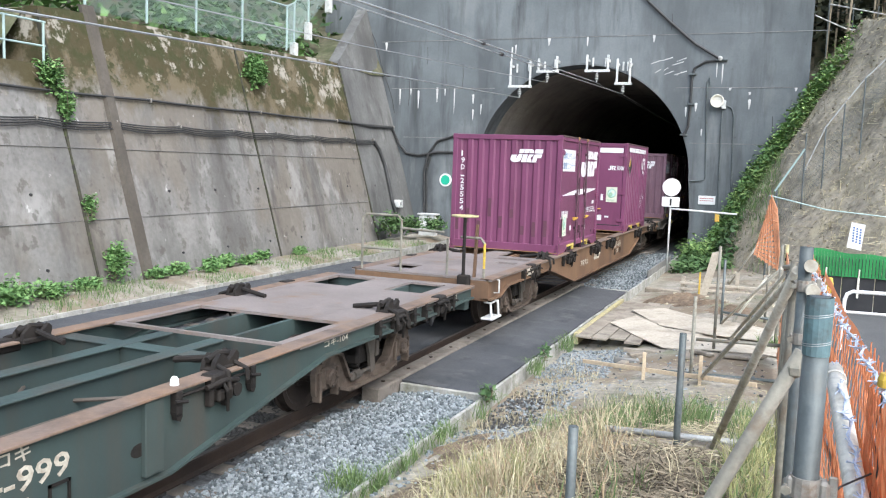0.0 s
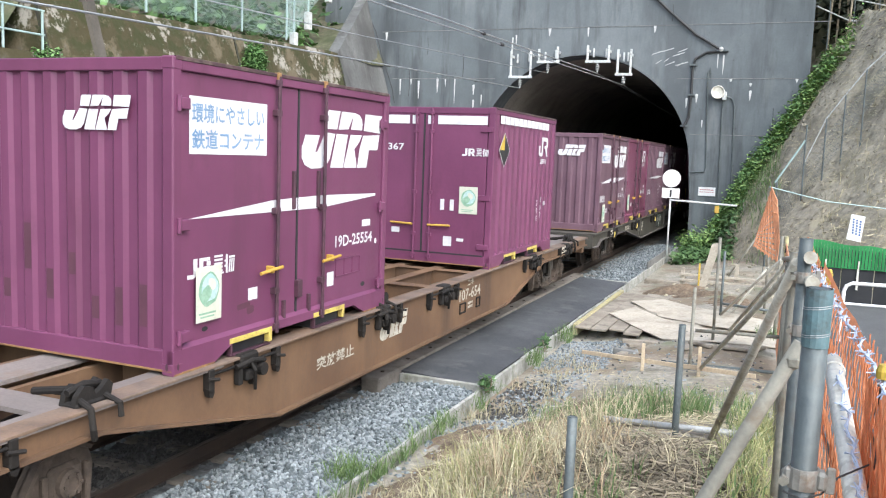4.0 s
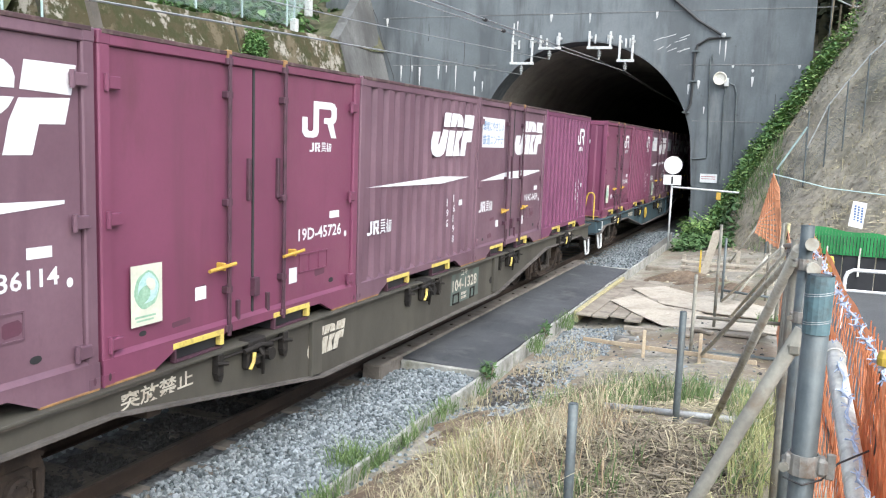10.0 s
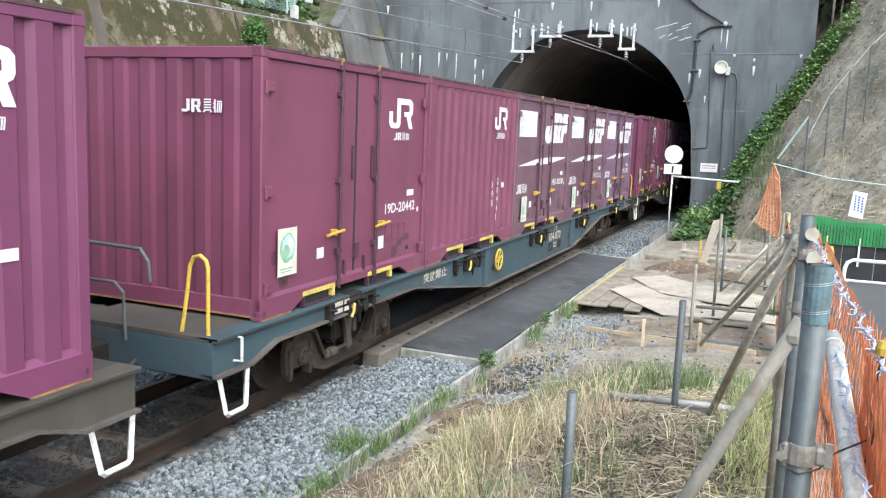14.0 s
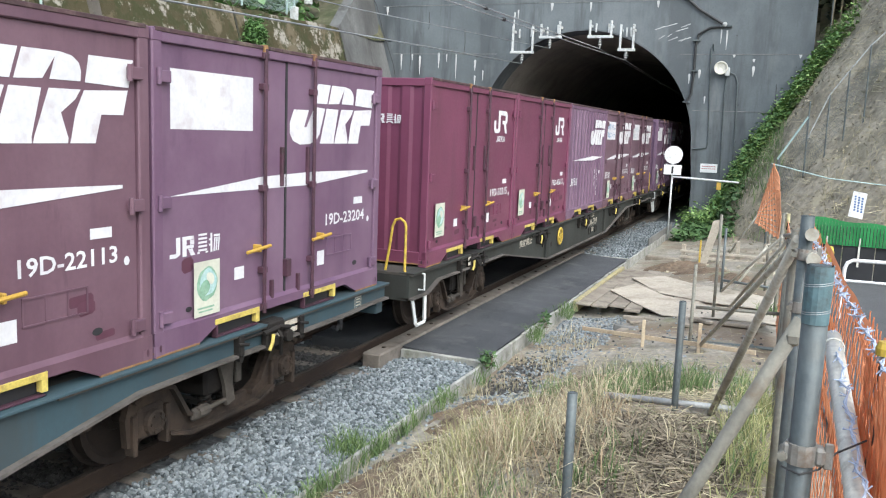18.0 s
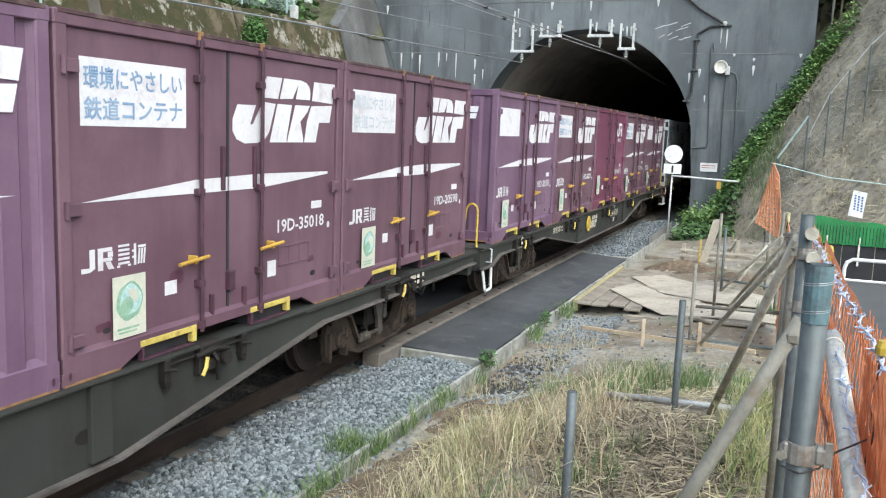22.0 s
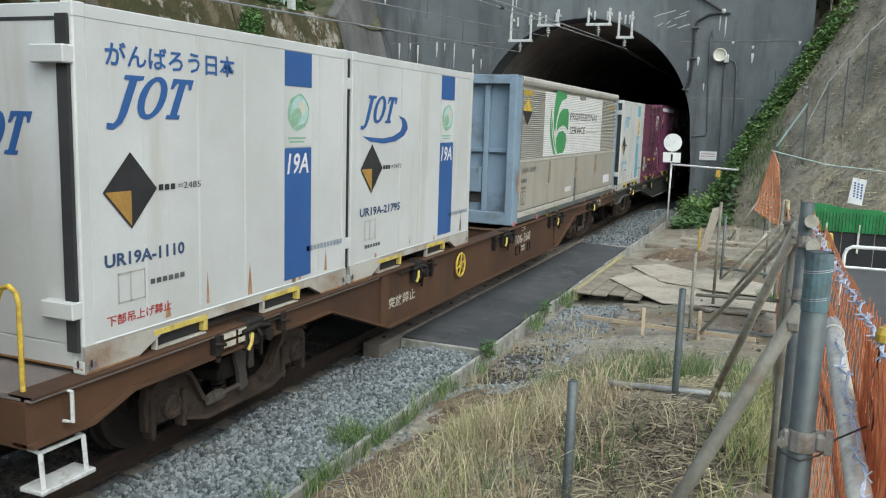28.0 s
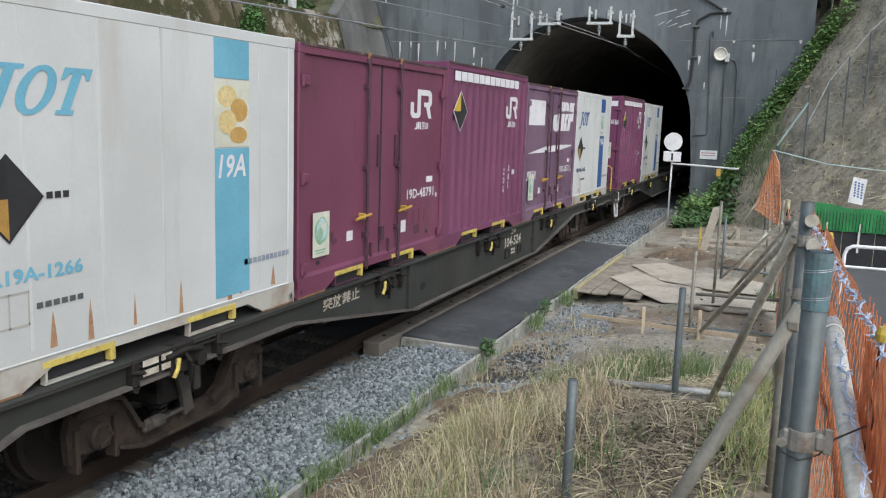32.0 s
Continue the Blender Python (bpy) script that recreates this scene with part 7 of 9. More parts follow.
for nm, pts, mt in (("end_rail", [(-1.12, 0.05, 0.98), (-1.12, 0.05, 1.86), (-1.05, 0.05, 1.93), (-0.45, 0.05, 1.93), (-0.38, 0.05, 1.86), (-0.38, 0.05, 0.98)], "pipe_rust"),
                    ("end_rail", [(-0.38, 0.05, 1.72), (0.4, 0.05, 1.70)], "pipe_rust"), ("end_rail", [(0.45, 0.10, 0.98), (0.45, 0.10, 1.6)], "pipe_rust"),
                    ("end_rail", [(-1.12, 0.05, 1.35), (-0.38, 0.05, 1.35)], "pipe_rust"), ("end_rail", [(0.7, 0.05, 1.64), (1.05, 0.05, 1.64), (1.12, 0.05, 1.55)], "pipe_rust"),
                    ("handrail", [(1.12, 0.05, 1.56), (1.12, 0.05, 1.15)], "yellow"), ("end_rail", [(1.12, 0.05, 1.15), (1.12, 0.05, 0.98)], "pipe_rust")):
    g = Geo()
    g.tube(pts, 0.022, 8)
    part(nm, g, M[mt], brown)

# loads
DECK = 0.995
put(door_box(0, "magenta", "19D-25554", "freight", "slogan", end="ribbed"), -33.72, DECK)
put(ribbed_box(0, "magenta", "line", ("20G", "367"), H=2.6, stripe=True), -26.22, DECK)
PITCH = 3.745
for u, load in ((-18.0, (("D", "plum", "19D-36114", "freight", "slogan", "ribbed"), ("D", "maroon", "19D-45726", "line", "", "name"), ("G", "plum", "freight", ("19G", "16198")),
                         ("D", "plum", "V19C-1459", "freight", "slogan", "name"), ("G", "magenta", "line", ("19G", "19518")))),
                (2.69, (("D", "maroon", "19D-20442", "line", "", "name"), ("G", "maroon", "line", ("19G", "20441")), ("D", "plum", "19D-30338", "freight", "slogan", "name"),
                        ("D", "plum", "19D-22113", "freight", "slogan", "name"), ("D", "violet", "19D-23204", "freight", "blank", "name"))),
                (22.8, (("D", "maroon", "19D-50315", "line", "", "name"), ("D", "maroon", "19D-45615", "line", "", "name"), ("G", "violet", "freight", ("19G", "15700")),
                        ("D", "plum", "19D-35018", "freight", "slogan", "name"), ("D", "plum", "19D-20598", "freight", "slogan", "name"))),
                (42.72, (("D", "violet", "19D-20331", "freight", "blank", "freight"), ("D", "plum", "19D-8071", "freight", "slogan", "name"), ("D", "maroon", "19D-42413", "line", "", "name"),
                         ("D", "plum", "19D-20348", "freight", "slogan", "name"), ("D", "plum", "19D-23195", "freight", "blank", "name")))):
    for k, spec in enumerate(load):
        if spec[0] == "D":
            ob = door_box(0, spec[1], spec[2], spec[3], spec[4], end=spec[5], eco=None if spec[2][0] == "V" else (0.45, 0.23) if spec[3] == "freight" else (0.27, 0.38))
        else:
            ob = ribbed_box(0, spec[1], spec[2], spec[3])
        put(ob, u + PITCH * k, DECK)
put(reefer_box(0, "UR19A-1110", "blue_paint", slogan="がんばろう日本", mass="=2485"), 62.70, DECK)
put(reefer_box(0, "UR19A-21795", "blue_paint", "swoosh", mass="=2475"), 62.70 + 3.767, DECK)
put(long_box(0), 72.25, DECK + 0.03)
put(reefer_box(0, "UR19A-1266", "cyan_paint"), 82.03, DECK)
put(door_box(0, "maroon", "19D-48791", "line", end="name"), 85.77, DECK)
put(ribbed_box(0, "magenta", "line", ("20G", "385"), H=2.6, stripe=True), 89.48, DECK)
put(door_box(0, "violet", "19D-28721", "freight", "blank", end="name"), 93.25, DECK)
put(reefer_box(0, "UR19A-1043", "blue_paint"), 97.0, DECK)
put(ribbed_box(0, "magenta", "line", ("20G", "122"), H=2.6, stripe=True), 102.2, DECK)
put(reefer_box(0, "UR19A-872", "blue_paint"), 106.2, DECK)


def motions():
    """Runs the train out of the tunnel past the camera, its wheels turning."""
    for ob, u, z in TRAIN:
        walk(ob, [(t, pose(0, u - s, z)) for t, s in RUN])
    ts = [k / 10 for k in range(321)]
    run = np.interp(ts, [t for t, s in RUN], [s for t, s in RUN])
    for ws in WHEELS:
        x, y, z = ws.location
        walk(ws, [(t, pose(x, y, z, math.degrees(s / 0.42) % 360)) for t, s in zip(ts, run)])


# ---- scatter helpers ----
RNG = np.random.default_rng(7)


def blades(name, points, low, high, wide, lean, material, label, category):
    """Grass: each blade a bent tapering strip. points: (n, 3) roots."""
    n = len(points)
    h = RNG.uniform(low, high, n)
    a, b = RNG.uniform(0, 2 * np.pi, n), RNG.uniform(0, 2 * np.pi, n)
    w = wide * RNG.uniform(0.6, 1.3, n) * 0.5
    bend = RNG.uniform(0.2, 1.0, n) * lean * h
    side = np.stack([np.cos(a), np.sin(a), 0 * a], 1) * w[:, None]
    off = np.stack([np.cos(b), np.sin(b), 0 * b], 1)
    up = np.array([0, 0, 1.0])
    p1 = points + off * (bend * 0.3)[:, None] + up * (h * 0.55)[:, None]
    p2 = points + off * bend[:, None] + up * (h * np.sqrt(np.maximum(1 - (bend / np.maximum(h, 1e-6)) ** 2, 0.08)))[:, None]
    vs = np.stack([points - side, points + side, p1 + side * 0.8, p1 - side * 0.8, p2], 1).reshape(-1, 3)
    fs = []
    for k in range(n):
        o = 5 * k
        fs += [(o, o + 1, o + 2, o + 3), (o + 3, o + 2, o + 4)]
    return tagged(part(name, rough_mesh(name, vs.tolist(), fs, material)), label, category, kind="stuff")


def sticks(name, points, low, high, wide, tilt, material, label, category):
    """Cut stalks lying every way, each a thin three-sided rod."""
    n = len(points)
    h = RNG.uniform(low, high, n)
    a, t = RNG.uniform(0, 2 * np.pi, n), RNG.normal(0, tilt, n)
    d = np.stack([np.cos(a) * np.cos(t), np.sin(a) * np.cos(t), np.sin(t)], 1) * (h * 0.5)[:, None]
    e = np.stack([-np.sin(a), np.cos(a), 0 * a], 1) * wide * 0.5
    up = np.array([0, 0, wide * 0.7])
    sag = np.stack([0 * a, 0 * a, 0.06 * h], 1)
    vs = np.stack([points - d - e - sag, points - d + e - sag, points - d + up - sag, points - e, points + e, points + up, points + d - sag], 1).reshape(-1, 3)
    fs = []
    for k in range(n):
        o = 7 * k
        fs += [(o, o + 1, o + 4, o + 3), (o + 1, o + 2, o + 5, o + 4), (o + 2, o, o + 3, o + 5), (o + 3, o + 4, o + 6), (o + 4, o + 5, o + 6), (o + 5, o + 3, o + 6)]
    return tagged(part(name, rough_mesh(name, vs.tolist(), fs, material)), label, category, kind="stuff")


def leaf_mesh(name, points, low, high, material, droop=0.4):
    """Leaves: each a folded pair of triangles, turned at random."""
    n = len(points)
    s = RNG.uniform(low, high, n)
    a = RNG.uniform(0, 2 * np.pi, n)
    t = RNG.normal(0, droop, n) - 0.2
    d = np.stack([np.cos(a) * np.cos(t), np.sin(a) * np.cos(t), np.sin(t)], 1) * s[:, None]
    e = np.stack([-np.sin(a), np.cos(a), RNG.normal(0, 0.4, n)], 1) * (s * 0.36)[:, None]
    up = np.stack([0 * a, 0 * a, 0.16 * s], 1)
    vs = np.stack([points, points + d * 0.55 + e - up, points + d, points + d * 0.55 - e - up, points + d * 0.5], 1).reshape(-1, 3)
    fs = []
    for k in range(n):
        o = 5 * k
        fs += [(o, o + 1, o + 4), (o + 1, o + 2, o + 4), (o + 2, o + 3, o + 4), (o + 3, o, o + 4)]
    return rough_mesh(name, vs.tolist(), fs, material)


def stones(name, points, low, high, material, label, category):
    """Broken stones, each a dented twelve-cornered lump."""
    p = (1 + 5 ** 0.5) / 2
    ico = np.array([(-1, p, 0), (1, p, 0), (-1, -p, 0), (1, -p, 0), (0, -1, p), (0, 1, p), (0, -1, -p), (0, 1, -p), (p, 0, -1), (p, 0, 1), (-p, 0, -1), (-p, 0, 1)]) / 1.9
    tri = [(0, 11, 5), (0, 5, 1), (0, 1, 7), (0, 7, 10), (0, 10, 11), (1, 5, 9), (5, 11, 4), (11, 10, 2), (10, 7, 6), (7, 1, 8), (3, 9, 4), (3, 4, 2), (3, 2, 6), (3, 6, 8), (3, 8, 9), (4, 9, 5), (2, 4, 11), (6, 2, 10), (8, 6, 7), (9, 8, 1)]
    n = len(points)
    s = RNG.uniform(low, high, (n, 1, 1)) * RNG.uniform(0.55, 1.25, (n, 1, 3))
    q = RNG.normal(size=(n, 4))
    q /= np.linalg.norm(q, axis=1)[:, None]
    w, x, y, z = q.T
    R = np.stack([np.stack([1 - 2 * (y * y + z * z), 2 * (x * y - z * w), 2 * (x * z + y * w)], 1), np.stack([2 * (x * y + z * w), 1 - 2 * (x * x + z * z), 2 * (y * z - x * w)], 1),
                  np.stack([2 * (x * z - y * w), 2 * (y * z + x * w), 1 - 2 * (x * x + y * y)], 1)], 1)
    body = ico[None] * RNG.uniform(0.72, 1.15, (n, 12, 1)) * s * 0.5
    vs = np.einsum("nij,nkj->nki", R, body) + points[:, None, :]
    fs = [tuple(12 * k + i for i in t) for k in range(n) for t in tri]
    return tagged(part(name, rough_mesh(name, vs.reshape(-1, 3).tolist(), fs, material)), label, category, kind="stuff")


def scatter(n, x0, x1, y0, y1, height):
    x, y = RNG.uniform(x0, x1, n), RNG.uniform(y0, y1, n)
    return np.stack([x, y, np.array([height(a, b) for a, b in zip(x, y)])], 1)


def clumped(n, k, x0, x1, y0, y1, spread_m, height):
    cx, cy = RNG.uniform(x0, x1, k), RNG.uniform(y0, y1, k)
    i = RNG.integers(0, k, n)
    x, y = cx[i] + RNG.normal(0, spread_m, n), cy[i] + RNG.normal(0, spread_m, n)
    keep = (x > x0) & (x < x1) & (y > y0) & (y < y1)
    x, y = x[keep], y[keep]
    return np.stack([x, y, np.array([height(a, b) for a, b in zip(x, y)])], 1)


# ---- ballast ----
def shoulder(x, y):
    return RAIL - 0.15 + 0.06 * smooth(1.0, 1.5, x) - 0.05 * smooth(1.7, 2.1, x) + 0.03 * noise.noise((x * 2, y * 2, 0))


for y0, y1, n, x1 in ((2.5, 9.95, 22000, 2.12), (20.6, 31.5, 6500, 2.1)):
    pts = scatter(n, 0.68, x1, y0, y1, shoulder)
    pts[:, 2] += RNG.uniform(-0.035, 0.02, n)
    stones("ballast_stones", pts, 0.030, 0.068, M["stone"], "loose blue-grey crushed stones beside the rail", "ballast")
# between the rails the train's shade is put into the stone colour
pts = scatter(9000, -0.5, 0.5, 2.0, 13.0, lambda x, y: RAIL - 0.17 + 0.02 * noise.noise((x * 2, y * 2, 1)))
stones("ballast_stones", pts, 0.045, 0.085, M["stone_dark"], "dirty brown-grey crushed stones between the rails, darkened for the train's shade", "ballast")
pts = scatter(2600, -1.6, -0.62, 4.0, 14.0, lambda x, y: RAIL - 0.16)
stones("ballast_stones", pts, 0.05, 0.09, M["stone"], "loose grey crushed stones between the tracks", "ballast")
pts = np.concatenate([clumped(900, 7, 2.25, 3.0, 9.0, 11.2, 0.25, land), scatter(120, 2.4, 5.6, 9.0, 16.0, land)])
stones("gravel_patch", pts, 0.03, 0.075, M["stone_dark"], "scattered dark gravel on the soil beside the kerb", "gravel")
pts = np.concatenate([scatter(1700, 2.25, 3.3, 12.0, 14.15, land), clumped(1500, 7, 2.25, 3.2, 8.0, 12.0, 0.35, land), scatter(420, 2.4, 5.4, 8.0, 16.0, land), scatter(350, 2.25, 3.2, 4.5, 8.5, land)])
stones("gravel_patch", pts, 0.025, 0.06, M["stone"], "pale gravel scattered on the soil", "gravel")
pts = scatter(160, 3.0, 6.0, 19.0, 30.0, lambda x, y: max(land(x, y), slope_height(x, y)))
stones("soil_clods", pts, 0.05, 0.18, M["soil"], "brown clods at the foot of the slope", "clods")

def soil_heap(cx, cy, rx, ry, h):
    """A low heap of freshly dug soil with a broken surface."""
    vs, fs, m, k = [], [], 36, 12
    for a in range(m):
        for b in range(k + 1):
            t = b / k
            x, y = cx + rx * t * math.cos(2 * math.pi * a / m), cy + ry * t * math.sin(2 * math.pi * a / m)
            z = max(land(x, y), slope_height(x, y) if y > 20 else -9) + (h * (1 - t * t) + 0.05 * noise.noise((x * 5, y * 5, 2)) + 0.03 * noise.noise((x * 14, y * 14, 3))) * (1 - t ** 4) - 0.03 * t ** 4
            vs.append((x, y, z))
    for a in range(m):
        for b in range(k):
            p, q = a * (k + 1) + b, (a + 1) % m * (k + 1) + b
            fs.append((p, p + 1, q + 1, q))
    tagged(part("soil_mound", rough_mesh("soil_mound", vs, fs, M["dug_soil"])), "low spread of freshly dug brown soil", "soil mound", "soil mounds")


for heap_at in ((3.25, 20.3, 0.85, 0.7, 0.15), (3.95, 19.4, 0.75, 0.7, 0.06), (4.7, 18.2, 0.7, 0.8, 0.03), (2.95, 5.2, 0.84, 2.6, 0.05), (3.3, 7.5, 0.6, 0.9, 0.04), (2.7, 7.9, 0.45, 0.9, 0.035), (3.75, 9.1, 0.75, 1.1, 0.04), (4.5, 8.2, 0.6, 0.7, 0.03)):
    soil_heap(*heap_at)

# ---- grass and weeds on the bank ----
def spare(pts):
    """Leaves the strip by the loose pipe bare."""
    keep = ((pts[:, 0] - 4.85) / 0.65) ** 2 + ((pts[:, 1] - 5.6) / 0.8) ** 2 > 1
    return pts[keep | (RNG.uniform(0, 1, len(pts)) < 0.08)]


blades("dry_grass", spare(np.concatenate([clumped(1250, 36, 3.25, 5.55, 2.6, 5.9, 0.14, land), clumped(620, 30, 3.0, 4.6, 4.4, 7.6, 0.13, land), clumped(320, 14, 3.4, 5.6, 7.0, 10.5, 0.12, land)])), 0.08, 0.34, 0.0065, 1.0, M["grass_dry"], "dry yellow grass on the bank", "grass")
blades("green_grass", spare(np.concatenate([clumped(900, 34, 3.2, 5.0, 2.8, 7.0, 0.09, land), clumped(800, 12, 5.25, 5.62, 3.6, 7.4, 0.13, land), clumped(380, 9, 3.3, 4.5, 8.0, 9.9, 0.10, land), clumped(380, 12, 4.4, 5.6, 6.6, 9.5, 0.12, land),
                                      clumped(420, 2, 5.3, 5.7, 14.0, 14.8, 0.14, land)])), 0.07, 0.32, 0.0075, 0.95, M["grass_green"], "green grass among the dry stalks", "grass")
blades("fence_grass", np.concatenate([clumped(750, 22, 5.38, 5.66, 2.9, 6.6, 0.07, land), clumped(260, 16, 5.0, 5.5, 2.6, 3.6, 0.1, land)]), 0.18, 0.46, 0.0052, 0.95, M["grass_long"], "long yellow-green grass along the foot of the fence", "grass")
blades("long_dry_grass", clumped(800, 34, 3.2, 4.7, 2.7, 6.2, 0.10, land), 0.28, 0.58, 0.0045, 1.1, M["grass_pale"], "long pale bleached grass on the bank", "grass")
heap = lambda x, y: land(x, y) + RNG.uniform(0.0, 0.09) * max(0.25, 1 - 1.3 * abs(y - 4.8))
hx, hy = RNG.normal(5.02, 0.27, 4200), RNG.normal(4.75, 0.38, 4200)
keep = hx < 5.6
hx, hy = hx[keep], hy[keep]
sticks("straw_heap", np.stack([hx, hy, np.array([heap(a, b) for a, b in zip(hx, hy)])], 1), 0.1, 0.36, 0.008, 0.28, M["straw"], "heap of cut brown stalks", "straw")
sticks("straw_litter", np.concatenate([clumped(2600, 70, 2.7, 5.5, 3.0, 7.4, 0.2, lambda x, y: land(x, y) + RNG.uniform(0, 0.05)), scatter(1500, 2.5, 5.6, 5.5, 9.5, land), scatter(700, 2.4, 5.6, 9.5, 13.0, land), scatter(300, 2.4, 5.6, 13, 20, land)]), 0.06, 0.26, 0.006, 0.16, M["grass_dry"], "pale straw strewn over the soil", "straw")
blades("brown_grass", clumped(950, 26, 3.7, 4.85, 3.0, 5.6, 0.13, land), 0.14, 0.42, 0.006, 1.2, M["grass_brown"], "brown dead grass on the bank", "grass")
blades("bank_tufts", clumped(420, 9, 4.0, 5.1, 6.2, 8.4, 0.08, land), 0.1, 0.34, 0.007, 1.0, M["grass_green"], "small green tufts on the bare soil", "grass")
blades("seed_stalks", clumped(150, 30, 3.2, 5.0, 3.2, 7.5, 0.25, land), 0.28, 0.48, 0.004, 0.6, M["grass_dry"], "thin pale seed stalks above the grass", "grass")
blades("bank_green_grass", clumped(330, 11, 3.3, 4.3, 3.6, 6.4, 0.08, land), 0.25, 0.55, 0.005, 0.9, M["grass_long"], "tall yellow-green grass in tufts on the bank", "grass")
blades("kerb_grass", np.concatenate([clumped(300, 16, 2.3, 3.2, 3.6, 9.4, 0.10, land), clumped(500, 14, 2.3, 3.2, 8.5, 13.0, 0.1, land)]), 0.06, 0.28, 0.007, 0.95, M["grass_dry"], "dry grass on the bank above the ballast", "grass")
blades("kerb_weeds", np.concatenate([clumped(850, 13, 2.12, 2.34, 4.2, 8.4, 0.10, lambda x, y: max(land(x, y), -0.27)), clumped(260, 5, 1.75, 2.1, 5.2, 7.2, 0.07, lambda x, y: -0.27), clumped(520, 9, 2.15, 2.45, 8.2, 14.5, 0.08, lambda x, y: -0.22)]), 0.1, 0.36, 0.010, 1.25, M["grass_green"], "green weeds growing along the kerb", "weeds")
blades("wall_foot_grass", clumped(4500, 44, -8.3, -6.7, 8.0, 29.0, 0.25, land), 0.06, 0.22, 0.012, 0.8, M["grass_green"], "low green weeds at the foot of the wall", "weeds")
sticks("cut_stalks", np.concatenate([scatter(2600, 4.0, 9.0, 20.0, 31.9, slope_height), scatter(1500, 6.5, 12.0, 20.2, 24.0, slope_height), scatter(900, 6.1, 9.5, 31.9, 35.0, slope_height)]), 0.15, 0.7, 0.011, 0.35, M["grass_dry"], "pale cut stalks lying down the slope", "stalks")
blades("dead_stalks", np.concatenate([scatter(500, 4.0, 9.0, 20.0, 31.9, lambda x, y: slope_height(x, y)), scatter(700, 6.5, 12.0, 20.2, 26.0, lambda x, y: slope_height(x, y))]), 0.12, 0.5, 0.014, 1.0, M["grass_dry"], "pale dead stalks strewn down the slope", "stalks")

n = 15000
x, y = RNG.uniform(3.2, 11.0, n), RNG.uniform(20.0, 33.5, n)
pts = np.stack([x, y, np.array([slope_height(a, b) + 0.02 for a, b in zip(x, y)])], 1)
tagged(part("leaf_litter", leaf_mesh("leaf_litter", pts, 0.03, 0.10, M["litter"], 0.5)), "pale brown leaf litter strewn over the slope", "litter", kind="stuff")


def bush(name, centre, size, n, leaf, material, label, squash=(1, 1, 1), stems=5):
    """A plant of stems and many leaves with an uneven outline."""
    ob = thing(name, label, "plant", at=(0, 0, 0))
    d = RNG.normal(size=(n, 3))
    d /= np.linalg.norm(d, axis=1)[:, None]
    lump = 0.66 + 0.8 * np.array([noise.noise((a * 2.2 + centre[0], b * 2.2 + centre[1], c * 2.2)) for a, b, c in d])
    r = RNG.uniform(0.25, 1.0, n) ** 0.45 * lump
    pts = np.array(centre) + d * r[:, None] * size * np.array(squash)
    part("leaves", leaf_mesh("leaves", pts, leaf * 0.6, leaf * 1.3, material), None, ob)
    g = Geo()
    base = (centre[0], centre[1], centre[2] - size * squash[2] * 0.9)
    for k in range(stems):
        g = Geo()
        tip = Vector(centre) + Vector(RNG.normal(0, size * 0.35, 3).tolist())
        g.tube([base, ((base[0] + tip.x) / 2 + 0.03, (base[1] + tip.y) / 2, (base[2] + tip.z) / 2), tuple(tip)], 0.006 + 0.004 * size, 5)
        part("stem", g, M["straw"], ob)
    return ob


bush("wall_bush", (-9.95, 21.9, 5.55), 0.62, 1900, 0.115, M["leaf"], "leafy green bush growing from a joint of the retaining wall", (0.7, 1, 1))
bush("creeper", (-9.55, 13.75, 4.5), 0.45, 800, 0.11, M["leaf"], "green creeper hanging over the wall's edge", (0.7, 0.8, 1.1))
bush("creeper", (-9.35, 14.0, 3.85), 0.36, 560, 0.10, M["leaf"], "green creeper hanging down the wall", (0.6, 0.7, 1.3))
bush("joint_weed", (-8.75, 14.05, 1.65), 0.32, 300, 0.085, M["leaf"], "small weed growing from the wall's joint", (0.5, 0.7, 1.2))
bush("joint_weed", (-8.3, 14.35, 0.45), 0.5, 900, 0.10, M["leaf"], "bushy green weed at the foot of the wall", (0.7, 0.7, 1.1))
for x, y, s in ((-7.9, 11.3, 0.55), (-7.8, 10.5, 0.45), (-8.0, 12.3, 0.35), (-8.1, 19.0, 0.28), (-7.9, 17.2, 0.25), (-8.3, 22.0, 0.25), (-8.25, 15.6, 0.28), (-8.3, 16.4, 0.32), (-8.35, 17.8, 0.3), (-8.4, 18.4, 0.34), (-8.45, 20.2, 0.3), (-8.2, 13.4, 0.3)):
    bush("ground_weed", (x, y, -0.1 + s * 0.4), s, int(1100 * s) + 150, 0.10, M["leaf"], "clump of broad-leaved green weeds below the wall", (1.2, 1.4, 0.6))
for x, y, s in ((-8.2, 28.2, 0.7), (-7.9, 29.4, 0.55), (-7.3, 30.3, 0.5)):
    bush("portal_bush", (x, y, 0.25 + 0.4 * s), s, int(560 * s), 0.17, M["leaf_dark"], "dark green bush in the corner beside the portal", (1.1, 1.2, 0.8))
bush("ground_weed", (2.25, 9.75, -0.04), 0.15, 80, 0.07, M["leaf_dark"], "weed growing at the kerb's edge", (0.8, 0.9, 1))
bush("ground_weed", (2.26, 12.4, 0.0), 0.17, 80, 0.07, M["leaf_dark"], "weed growing at the kerb's edge", (0.8, 0.9, 1.2))
bush("ground_weed", (4.6, 3.35, 1.08), 0.09, 14, 0.13, M["leaf"], "broad-leaved seedling among the grass", (1, 1, 0.8))

# ivy between slope and portal
n = 22000
t = RNG.uniform(0, 1, n) ** 0.8
pts = []
